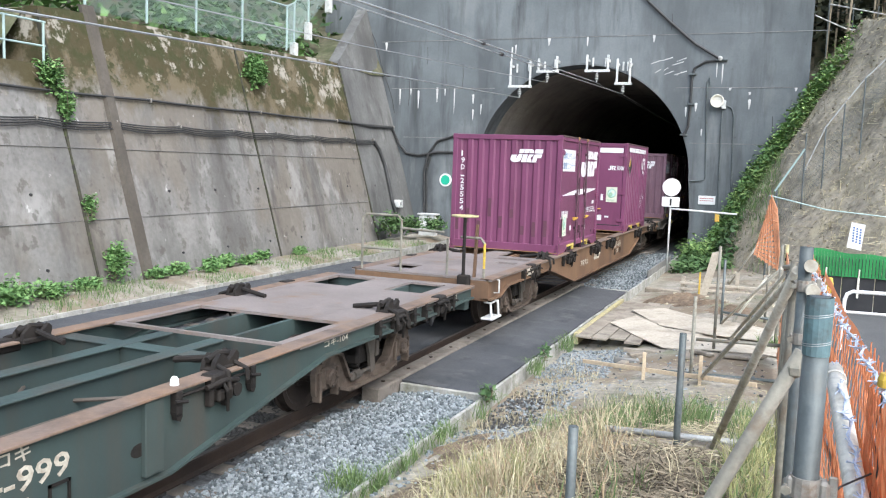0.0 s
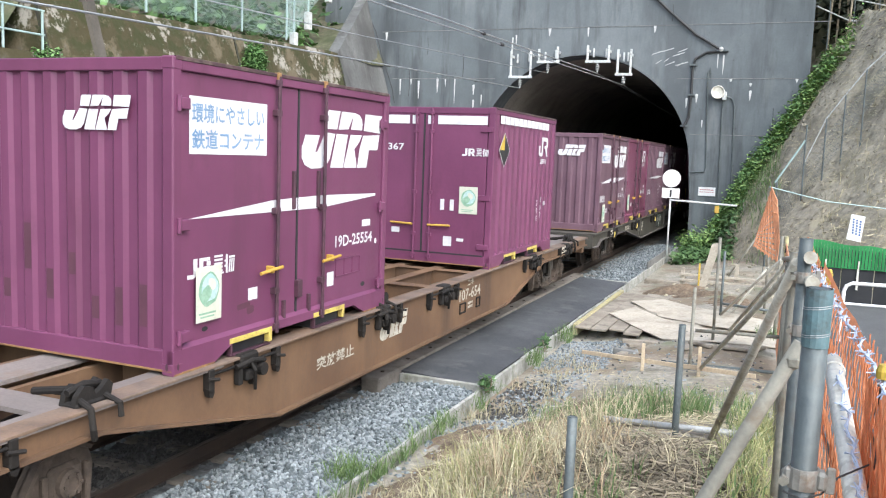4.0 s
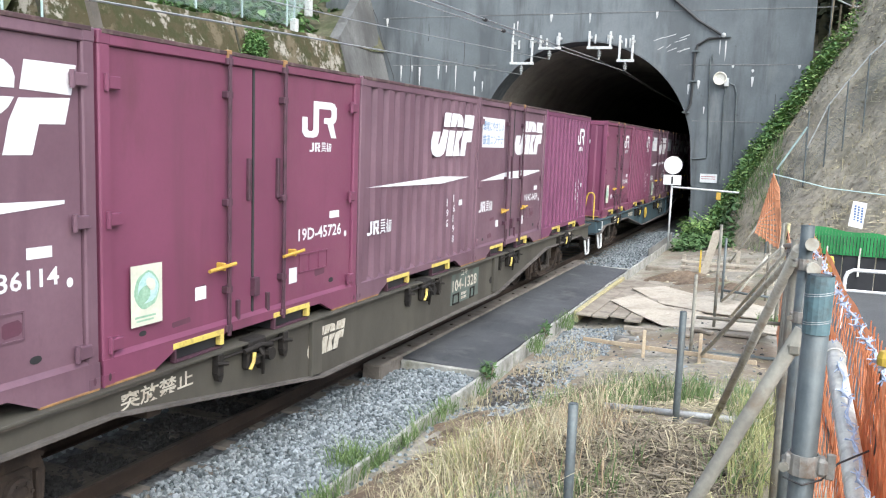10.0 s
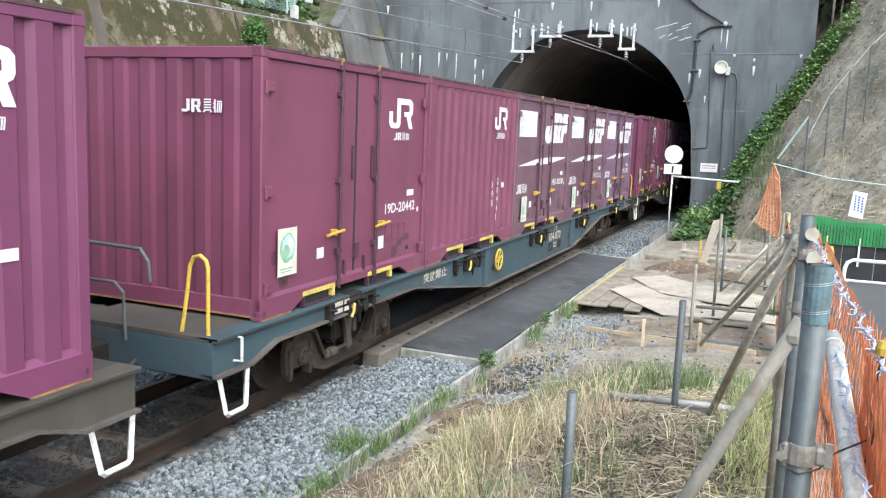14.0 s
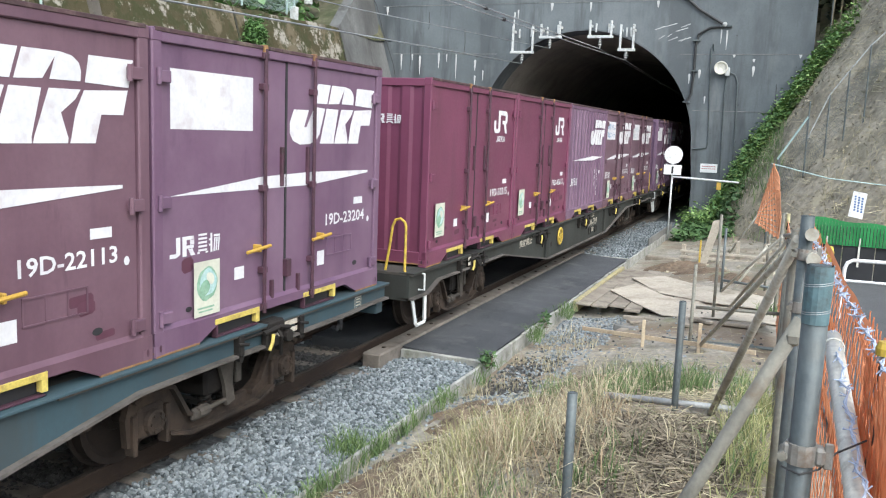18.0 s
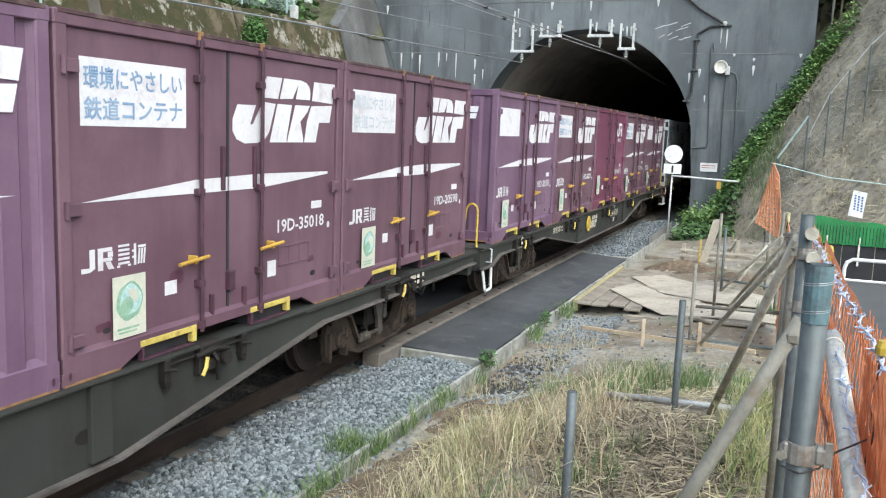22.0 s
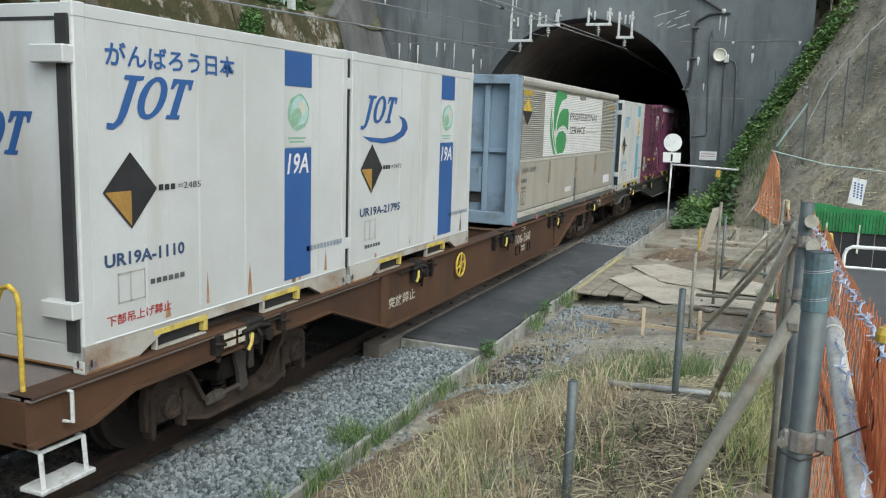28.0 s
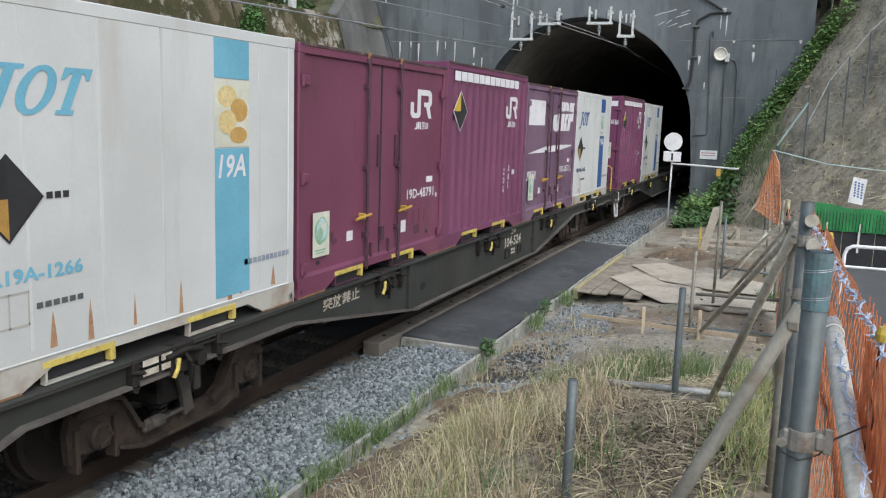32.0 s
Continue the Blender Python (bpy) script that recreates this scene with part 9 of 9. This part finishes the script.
g = Geo()
g.box(5.92, 5.98, 7.05, 7.11, 1.92, 2.02, 0.012)
part("housing", g, M["yellow"], lamp)
g = Geo()
g.tube([(5.95, 7.08, land(5.95, 7.08) - 0.2), (5.95, 7.08, 1.93)], 0.015, 8)
part("stick", g, M["pipe_rust"], lamp)
g = Geo()
g.lathe([(0.0, 0.03), (0.02, 0.025), (0.026, 0.0)], (5.95, 7.08, 2.02), "z", 12)
part("housing", g, M["yellow"], lamp)
lump = thing("cream_cap", "cream plastic cap on the fence", "cap")
g = Geo()
g.lathe([(0.0, 0.02), (0.012, 0.018), (0.017, 0.005), (0.016, -0.01), (0.0, -0.012)], (5.81, 1.83, 2.425), "z", 12)
part("cap", g, M["yellow"], lump)

# green line and netting fence up the slope
g = Geo()
g.tube([(5.3, 16.1, 2.46), (6.3, 17.5, 2.2), (7.6, 19.0, 2.05), (9.5, 20.0, 1.95)], 0.012, 6)
tagged(part("green_line", g, M["pale_green"]), "thin green line strung across the slope's foot", "line")
slope_fence = thing("slope_fence", "wire-mesh fence climbing the slope on thin posts", "fence")
g = Geo()
g.tube([(5.24, 26.2, 2.36), (5.96, 26.2, 3.61)], 0.03, 8)
part("low_rail", g, M["pale_green"], slope_fence, "pale blue-green pipe rail")
top = [(6.0, 26.2, 3.0), (6.05, 26.2, 3.16), (6.46, 26.2, 4.24), (6.89, 26.2, 4.9), (7.38, 26.2, 5.62), (7.73, 26.2, 5.99), (9.2, 26.2, 7.9)]
g = Geo()
g.tube(top, 0.02, 8)
part("top_rail", g, M["pipe_mid"], slope_fence)
for x, z0, z1 in ((5.97, 1.6, 4.06), (6.47, 2.6, 4.24), (6.91, 3.5, 4.9), (7.38, 4.4, 5.62), (8.3, 5.6, 6.75), (5.3, 0.6, 2.4)):
    g = Geo()
    g.tube([(x, 26.2, min(z0, slope_height(x, 26.2)) - 0.2), (x, 26.2, z1)], 0.022, 8)
    part("post", g, M["pipe"], slope_fence)
g = Geo()
for x0, x1, low, high in ((5.24, 5.96, lambda x: 1.0 + 0.8 * (x - 5.24), lambda x: 2.36 + 1.736 * (x - 5.24)), (6.0, 9.2, lambda x: 1.9 + 1.75 * (x - 6.0), lambda x: 3.05 + 1.52 * (x - 6.0))):
    m = int((x1 - x0) / 0.06)
    for k in range(m):
        for s in (-1, 1):
            xa = x0 + (x1 - x0) * k / m
            xb = min(max(xa + s * 0.45, x0), x1)
            g.tube([(xa, 26.2, low(xa)), (xb, 26.2, high(xb))], 0.0028, 3, False)
part("mesh", g, M["pipe"], slope_fence, "thin grey wire mesh")

crest = thing("crest_fence", "thin weathered pipe fence along the crest of the slope", "fence")
for pts in ([(6.05, 33.6, 8.66), (7.13, 33.6, 8.13), (8.41, 33.6, 7.95), (10.5, 33.6, 7.9)], [(6.5, 33.6, 9.04), (8.33, 33.6, 8.6), (10.5, 33.6, 8.5)]):
    g = Geo()
    g.tube(pts, 0.026, 8)
    part("rail", g, M["pipe_mid"], crest)
for x, z in ((6.5, 9.2), (7.3, 9.0), (8.1, 8.9), (9.0, 8.8)):
    g = Geo()
    g.tube([(x, 33.6, slope_height(x, 33.6) - 0.2), (x, 33.6, z)], 0.024, 8)
    part("post", g, M["pipe"], crest)

# ---- things on the portal ----
FACE = PORTAL - 0.006


def bracket(x0, x1, top0, top1, low, drop):
    """A white U-shaped arm with an insulator hung under it."""
    b = thing("wire_bracket", "white U-shaped steel bracket with an insulator over the tunnel mouth", "bracket", "wire brackets")
    y = PORTAL - 0.35
    for x, t in ((x0, top0), (x1, top1)):
        g = Geo()
        g.box(x - 0.04, x + 0.04, y - 0.04, y + 0.04, low, t, 0.01)
        g.box(x - 0.035, x + 0.035, y, PORTAL + 0.02, t - 0.25, t - 0.15, 0.01)
        part("arm", g, M["white_steel"], b)
        g = Geo()
        xs = x + (0.16 if x == x0 else -0.16)
        g.box(xs - 0.03, xs + 0.03, PORTAL - 0.06, PORTAL + 0.02, t - 0.42, t - 0.08, 0.008)
        part("wall_strap", g, M["white_steel"], b)
    g = Geo()
    g.box(x0 - 0.08, x1 + 0.08, y - 0.05, y + 0.05, low - 0.05, low + 0.05, 0.01)
    part("crossbar", g, M["white_steel"], b)
    m = (x0 + x1) / 2
    g = Geo()
    g.lathe([(0.0, 0.0), (0.03, 0.0), (0.03, -0.06), (0.1, -0.08), (0.03, -0.12), (0.1, -0.16), (0.03, -0.2), (0.08, -0.24), (0.03, -0.3), (0.03, -drop), (0.0, -drop)], (m, y, low - 0.05), "z", 12)
    part("insulator", g, M["porcelain"], b, "ribbed grey insulator")


bracket(-4.83, -4.03, 6.95, 7.0, 5.95, 0.36)
bracket(-3.70, -2.97, 7.02, 7.1, 6.52, 0.36)
bracket(-1.80, -1.0, 7.14, 7.12, 6.52, 0.36)
bracket(-0.64, -0.16, 6.97, 6.97, 6.04, 0.3)
g = Geo()
g.tube([(-4.87, PORTAL - 0.2, 6.9), (-4.85, PORTAL - 0.2, 7.5)], 0.03, 6)
tagged(part("bracket_rod", g, M["white_steel"]), "white rod above the wire bracket", "rod")

# overhead wires of both tracks
def past(a, b, y):
    """The point at y of the line from a through b."""
    k = (y - a[1]) / (b[1] - a[1])
    return tuple(p + (q - p) * k for p, q in zip(a, b))


for nm, a, b, r in (("contact_wire", (-1.4, 31.65, 6.08), (-0.3, 13.38, 5.21), 0.017), ("messenger_wire", (-0.4, 31.65, 5.66), (0.0, 11.9, 4.96), 0.011), ("messenger_wire", (-3.33, 31.65, 6.1), (-3.8, 17.35, 5.49), 0.011),
                    ("contact_wire", (-4.43, 31.65, 5.52), (-3.9, 17.56, 4.95), 0.019)):
    g = Geo()
    mid = (b[0], 0.0, past(a, b, 5.0)[2] + 0.1)
    g.tube([a, b, (mid[0], 4.0, past(a, b, 6.0)[2]), (mid[0], -30, past(a, b, 6.0)[2] + 0.3)], r, 6)
    tagged(part(nm, g, M["wire"]), "thin overhead wire above the track", "wire", "overhead wires")
for pts in ([(-1.4, 31.65, 6.08), (-0.6, 60, 5.3)], [(-0.4, 31.65, 5.66), (-0.2, 60, 4.9)]):
    g = Geo()
    g.tube(pts, 0.012, 6)
    tagged(part("contact_wire", g, M["wire"]), "thin overhead wire running into the tunnel", "wire", "overhead wires")
for y, z0, z1 in ((36, 5.55, 5.94), (42, 5.39, 5.78)):
    g = Geo()
    g.tube([(-0.37, y, z0), (-1.2, y, z1)], 0.007, 5)
    tagged(part("dropper_wire", g, M["wire"]), "short dropper between overhead wires", "wire", "overhead wires")
for x, y, z in ((-4.0, 19.2, 5.02), (-4.28, 26.3, 5.30), (-0.5, 16.6, 5.36), (-0.09, 16.6, 5.13)):
    g = Geo()
    g.lathe([(0.0, -0.08), (0.04, -0.06), (0.04, 0.06), (0.0, 0.08)], (x, y, z), "y", 10)
    tagged(part("wire_clamp", g, M["cable"]), "small dark clamp on an overhead wire", "clamp", "wire clamps")


def cable(pts, r, material, label, name="cable"):
    g = Geo()
    g.tube(pts, r, 8)
    return tagged(part(name, g, M[material]), label, "cable", "cables")


cable([(-1.2, FACE - 0.1, 10.9), (-0.2, FACE - 0.08, 9.75), (0.32, FACE - 0.07, 9.08), (1.12, FACE - 0.07, 8.33), (2.08, FACE - 0.07, 7.5), (2.98, FACE - 0.08, 6.94)], 0.045, "cable", "thick black cable hanging down to the portal")
cable([(3.0, FACE - 0.06, 6.9), (2.5, FACE - 0.05, 6.85), (2.12, FACE - 0.05, 6.62), (2.05, FACE - 0.05, 6.2), (2.06, FACE - 0.05, 5.3), (2.02, FACE - 0.05, 4.5), (1.86, FACE - 0.1, 4.15)], 0.045, "cable", "black cable clipped down the portal face")
for x0, x1, z in ((1.95, 2.2, 6.4), (1.95, 2.2, 5.32), (1.75, 2.0, 4.2), (2.85, 3.25, 6.9)):
    g = Geo()
    g.box(x0, x1, FACE - 0.12, FACE + 0.01, z - 0.03, z + 0.03, 0.006)
    tagged(part("cable_clip", g, M["pipe"]), "steel cable clip on the portal", "clip", "cable clips")
for pts in ([(2.7, FACE - 0.03, 6.05), (2.67, FACE - 0.03, 6.3), (2.6, FACE - 0.03, 6.1), (2.62, FACE - 0.03, 5.4), (2.75, FACE - 0.03, 2.7), (2.7, FACE - 0.03, 2.55), (2.2, FACE - 0.03, 2.5)],
            [(3.2, FACE - 0.03, 5.35), (3.18, FACE - 0.03, 4.6), (3.25, FACE - 0.03, 1.6)], [(3.25, FACE - 0.03, 5.3), (3.5, FACE - 0.03, 5.2), (3.6, FACE - 0.03, 4.9), (3.68, FACE - 0.03, 1.9)]):
    cable(pts, 0.022, "pipe", "thin grey conduit running down the portal", "conduit")
g = Geo()
g.lathe([(0.0, -0.09), (0.06, -0.07), (0.085, 0.0), (0.06, 0.07), (0.0, 0.09)], (3.0, FACE - 0.1, 6.95), "z", 14)
tagged(part("cable_insulator", g, M["porcelain"]), "pale round insulator where the black cable is tied off", "insulator")
lampf = thing("flood_lamp", "round grey flood lamp on the portal face", "lamp")
g = Geo()
g.lathe([(0.0, 0.02), (0.17, 0.0), (0.24, -0.08), (0.22, -0.1), (0.15, -0.03), (0.0, -0.01)], (3.0, FACE - 0.14, 5.42), "y", 18)
part("reflector", g, M["pipe_pale"], lampf)
g = Geo()
g.box(3.15, 3.3, FACE - 0.16, FACE + 0.01, 5.15, 5.45, 0.015)
part("bracket", g, M["white_steel"], lampf)

# signs
sign = thing("wall_plate", "white plate with unreadable red print on the portal", "sign")
g = Geo()
g.box(2.55, 3.15, FACE - 0.03, FACE + 0.008, 1.66, 1.98, 0.004)
part("plate", g, M["white"], sign)
shapes("print", bars(0.5, 0.03, 8) + [[(a, b - 0.08) for a, b in o] for o in bars(0.5, 0.025, 7)], lambda a, b: (2.6 + a, FACE - 0.034, 1.87 + b), M["red_paint"], sign, "rows of red print")
post = thing("track_sign", "white round track sign on a thin post by the kerb", "sign")
bar("post", (2.19, 27.0, -0.5), (2.2, 27.0, 2.1), "white_steel", post, 0.03)
g = Geo()
g.lathe([(0.0, -0.015), (0.28, -0.015), (0.28, 0.015), (0.0, 0.015)], (2.2, 26.95, 2.34), "y", 24)
part("disc", g, M["white"], post)
g = Geo()
g.box(1.93, 2.47, 26.93, 26.96, 1.72, 2.03, 0.004)
part("plate", g, M["white"], post)
shapes("figure", [rect(2.17, 1.76, 0.06, 0.22)], lambda a, b: (a, 26.926, b), M["black"], post)
g = Geo()
g.tube([(2.19, 26.98, 1.66), (4.2, 27.1, 1.58)], 0.03, 8)
part("cross_pipe", g, M["white_steel"], post, "pale pipe running to the slope")
g = Geo()
g.box(3.55, 3.68, 27.0, 27.1, 1.32, 1.55, 0.01)
part("small_box", g, M["orange_paint"], post)
green = thing("green_disc", "round green sign with a white rim on the portal", "sign")
g = Geo()
g.lathe([(0.0, -0.02), (0.27, -0.02), (0.27, 0.02)], (-7.59, FACE - 0.02, 2.16), "y", 24)
part("rim", g, M["white"], green)
g = Geo()
g.lathe([(0.0, 0.0), (0.2, 0.0)], (-7.59, FACE - 0.05, 2.16), "y", 24)
part("face", g, surf("signal_green", (0.02, 0.42, 0.27), (0.02, 0.38, 0.24), 2, 40, 0.5, bump=0), green, "bright green face")
cab = thing("cable_cabinet", "pale grey cable cabinet at the foot of the portal", "cabinet")
g = Geo()
g.box(-8.45, -7.75, 31.3, 31.7, -0.36, 0.72, 0.02)
part("body", g, M["white_steel"], cab)
g = Geo()
g.box(-8.5, -7.7, 31.25, 31.75, 0.7, 0.76, 0.01)
part("lid", g, M["white_steel"], cab)
box2 = thing("socket_box", "small grey socket box on the wall", "socket box")
g = Geo()
g.box(-9.2, -8.85, 30.3, 30.6, 1.0, 1.3, 0.02)
part("body", g, M["white_steel"], box2)
g = Geo()
g.box(-8.86, -8.84, 30.33, 30.4, 1.1, 1.22)
part("socket", g, M["black"], box2)
cable([(-8.5, FACE - 0.06, 0.7), (-8.55, FACE - 0.06, 2.5), (-8.4, FACE - 0.06, 3.2), (-8.0, FACE - 0.06, 3.75), (-7.2, FACE - 0.06, 4.0), (-6.3, FACE - 0.06, 3.95)], 0.05, "cable", "black cable rising to the tunnel mouth")
cable([(-8.4, FACE - 0.05, 0.7), (-8.45, FACE - 0.05, 2.5), (-8.3, FACE - 0.05, 3.1)], 0.04, "cable", "black cable rising from the cabinet")
cable([(-10.0, FACE - 0.3, 4.25), (-9.75, FACE - 0.08, 3.6), (-9.4, FACE - 0.06, 3.22), (-8.8, FACE - 0.06, 3.15), (-8.0, FACE - 0.06, 3.3), (-6.3, FACE - 0.06, 3.32)], 0.05, "cable", "black cable sagging across the portal")

# lime runs on the portal
for x, z, h, w in ((-9.8, 5.9, 0.66, 0.04), (-8.95, 5.82, 0.75, 0.045), (-8.1, 5.94, 0.6, 0.05), (-7.33, 5.9, 1.0, 0.03), (-6.5, 5.66, 0.4, 0.05), (-6.49, 5.05, 0.4, 0.04), (-6.15, 5.26, 0.4, 0.03), (-10.5, 7.83, 0.35, 0.06),
                   (-3.42, 7.84, 0.3, 0.06), (-4.77, 7.6, 0.4, 0.03), (4.08, 5.74, 0.1, 0.05), (4.09, 5.48, 0.34, 0.05), (5.71, 5.42, 0.2, 0.04), (2.25, 5.35, 0.3, 0.05), (1.9, 5.2, 0.35, 0.04), (3.1, 6.75, 0.7, 0.03),
                   (2.9, 6.78, 0.5, 0.025), (0.6, 7.84, 0.25, 0.05), (-1.9, 7.84, 0.35, 0.04), (5.6, 5.9, 0.12, 0.05), (3.4, 5.9, 0.1, 0.05), (-7.75, 5.9, 0.3, 0.03), (2.5, 4.4, 0.25, 0.03), (-9.3, 5.9, 0.25, 0.04)):
    shp = [(-w, 0), (-w * 0.7, -h * 0.5), (-w * 0.25, -h), (w * 0.2, -h * 0.95), (w * 0.8, -h * 0.4), (w, 0), (0, 0.03)]
    ob = shapes("lime_run", [shp], lambda a, b: (x + a, FACE - 0.002, z + b), M["lime"], None)
    tagged(ob, "white lime run on the dark portal", "stain", "lime runs")
for k in range(9):
    x, z, w = RNG.uniform(0.4, 1.6), RNG.uniform(6.35, 7.0), RNG.uniform(0.15, 0.45)
    ob = shapes("lime_scrape", [[(0, 0), (w, 0.12), (w, 0.15), (0, 0.02)]], lambda a, b: (x + a, FACE - 0.002, z + b), M["lime"], None)
    tagged(ob, "thin pale scrape on the dark portal", "stain", "lime runs")
crack = [(-11.41, 8.62), (-11.0, 7.85), (-10.73, 6.92), (-10.42, 6.15), (-10.16, 5.47), (-10.05, 4.9)]
g = Geo()
g.tube([(x, FACE, z) for x, z in crack], 0.018, 5)
tagged(part("portal_crack", g, M["cable"]), "dark crack running down the portal", "crack", "cracks")
for x, z0, z1 in ((-9.4, 6.3, 5.2), (-7.0, 6.9, 5.9), (-8.6, 7.6, 6.9), (1.2, 8.6, 8.0), (4.9, 4.9, 3.2)):
    g = Geo()
    g.tube([(x, FACE, z0), (x + 0.03, FACE, (z0 + z1) / 2), (x, FACE, z1)], 0.01, 5)
    tagged(part("portal_crack", g, M["cable"]), "thin dark crack in the portal", "crack", "cracks")

# ---- things on the retaining wall ----
def on_wall(y, z, out):
    return (wall_x(y, z) + out, y, z)


def wall_line(y0, y1, z0, z1, r, out, sag, pitch, label):
    pts = []
    n = int((y1 - y0) / pitch)
    for k in range(n):
        for s in range(4):
            f = (k + s / 4) / n
            y = y0 + (y1 - y0) * f
            pts.append(on_wall(y, z0 + (z1 - z0) * f - sag * math.sin(math.pi * s / 4), out))
    pts.append(on_wall(y1, z1, out))
    g = Geo()
    g.tube(pts, r, 6)
    tagged(part("cable", g, M["cable"]), label, "cable", "cables")
    for k in range(n + 1):
        f = k / n
        y, z = y0 + (y1 - y0) * f, z0 + (z1 - z0) * f
        g = Geo()
        x = wall_x(y, z)
        g.box(x - 0.02, x + out + r + 0.02, y - 0.02, y + 0.02, z - 0.06, z + 0.05, 0.006)
        tagged(part("cable_clip", g, M["clamp"]), "small pale cable clip on the wall", "clip", "cable clips")


wall_line(-8, 31.8, 3.98, 4.3, 0.035, 0.07, 0.03, 4.6, "thick black cable along the retaining wall")
for k in range(4):
    wall_line(-8, 29.6, 3.32 - 0.045 * k, 3.68 - 0.045 * k, 0.018, 0.06 + 0.012 * (k % 2), 0.05 + 0.012 * k, 2.3, "thin black cable, one of a bundle along the wall") if k == 0 else None
    if k:
        pts = []
        for i in range(65):
            f = i / 64
            y = -8 + 37.6 * f
            pts.append(on_wall(y, 3.32 - 0.045 * k + 0.36 * f - (0.05 + 0.012 * k) * abs(math.sin(math.pi * i / 4)), 0.06 + 0.012 * (k % 2)))
        g = Geo()
        g.tube(pts, 0.017, 6)
        tagged(part("cable", g, M["cable"]), "thin black cable, one of a bundle along the wall", "cable", "cables")
cable([on_wall(29.6, 3.6, 0.06), on_wall(29.9, 3.3, 0.08), on_wall(30.1, 2.6, 0.08), on_wall(30.0, 1.2, 0.08), on_wall(30.3, 0.0, 0.1)], 0.07, "cable", "black cable bundle turning down the wall")
cable([on_wall(27.0, 4.3, 0.06), on_wall(29.5, 4.2, 0.06), on_wall(31.6, 4.25, 0.1)], 0.04, "cable", "black cable reaching the portal corner")

# seep holes and casting lines
for y in (6, 9.5, 12.6, 16.9, 18.8, 20.9, 22.7, 26.6, 28.9):
    for z in (1.9, 0.35):
        g = Geo()
        x = wall_x(y, z)
        g.tube([(x - 0.1, y, z), (x + 0.02, y, z - 0.01)], 0.035, 8)
        tagged(part("weep_hole", g, M["black"]), "small dark weep hole in the wall", "weep hole", "weep holes")
for z in (2.9, 1.3):
    g = Geo()
    for y0 in range(-8, 28, 2):
        y1 = y0 + 1.98
        a, b = wall_x(y0, z) - 0.02, wall_x(y1, z) - 0.02
        g.add([(a, y0, z - 0.012), (a + 0.045, y0, z), (a, y0, z + 0.012), (b, y1, z - 0.012), (b + 0.045, y1, z), (b, y1, z + 0.012)], [(0, 1, 4, 3), (1, 2, 5, 4)])
    tagged(part("casting_line", g, M["wall_pale"]), "faint casting ridge along the wall", "casting line", kind="structure")

# green mesh fence on the wall's crown
crown = thing("green_fence", "pale green wire-mesh fence on the crown of the retaining wall", "fence")


def mesh_panel(a, b, h):
    g = Geo()
    a, b = Vector(a), Vector(b)
    n = max(8, int((b - a).length / 0.09))
    rise = int(h / 0.09)
    for k in range(-rise, n):
        for s in (0, 1):
            p0, p1 = (max(k, 0), min(k + rise, n))
            if p1 <= p0:
                continue
            z0, z1 = (p0 - k) / rise * h, (p1 - k) / rise * h
            if s:
                z0, z1 = h - z0, h - z1
            q0, q1 = a.lerp(b, p0 / n), a.lerp(b, p1 / n)
            g.tube([(q0.x, q0.y, q0.z + z0), (q1.x, q1.y, q1.z + z1)], 0.0029, 3, False)
    me = bpy.data.meshes.new("mesh_panel")
    me.from_pydata(g.v, [], g.f)
    me.materials.append(M["pale_green"])
    return part("mesh_panel", me, None, crown)


spots = [(-10.75, 15.9, 6.25), (-10.8, 18.1, 6.35), (-10.85, 20.2, 6.42), (-10.9, 22.5, 6.5), (-11.0, 25.2, 6.6), (-11.6, 26.6, 7.0), (-12.0, 28.2, 8.0), (-12.3, 30.2, 9.4)]
for p in spots:
    g = Geo()
    g.tube([p, (p[0], p[1], p[2] + 1.55)], 0.035, 8)
    part("post", g, M["pale_green"], crown, "pale green post")
    if p[1] > 26:
        g = Geo()
        g.box(p[0] - 0.12, p[0] + 0.12, p[1] - 0.12, p[1] + 0.12, p[2] - 0.6, p[2] + 0.08, 0.02)
        part("footing", g, M["white_steel"], crown, "pale concrete footing")
for p, q in zip(spots, spots[1:]):
    mesh_panel((p[0], p[1], p[2] + 0.05), (q[0], q[1], q[2] + 0.05), 1.45)
    g = Geo()
    g.tube([(p[0], p[1], p[2] + 1.52), (q[0], q[1], q[2] + 1.52)], 0.022, 6)
    part("rail", g, M["pale_green"], crown)
low = thing("green_rail", "pale green pipe railing on the low part of the wall", "railing")
for y in (7.6, 10.2, 12.75, 13.75):
    g = Geo()
    g.tube([(-9.75, y, 4.6), (-9.75, y, 5.62)], 0.028, 8)
    part("post", g, M["pale_green"], low)
for z in (5.62, 5.1):
    g = Geo()
    g.tube([(-9.75, -4, z), (-9.75, 13.8, z)], 0.024, 8)
    part("rail", g, M["pale_green"], low)

motions()
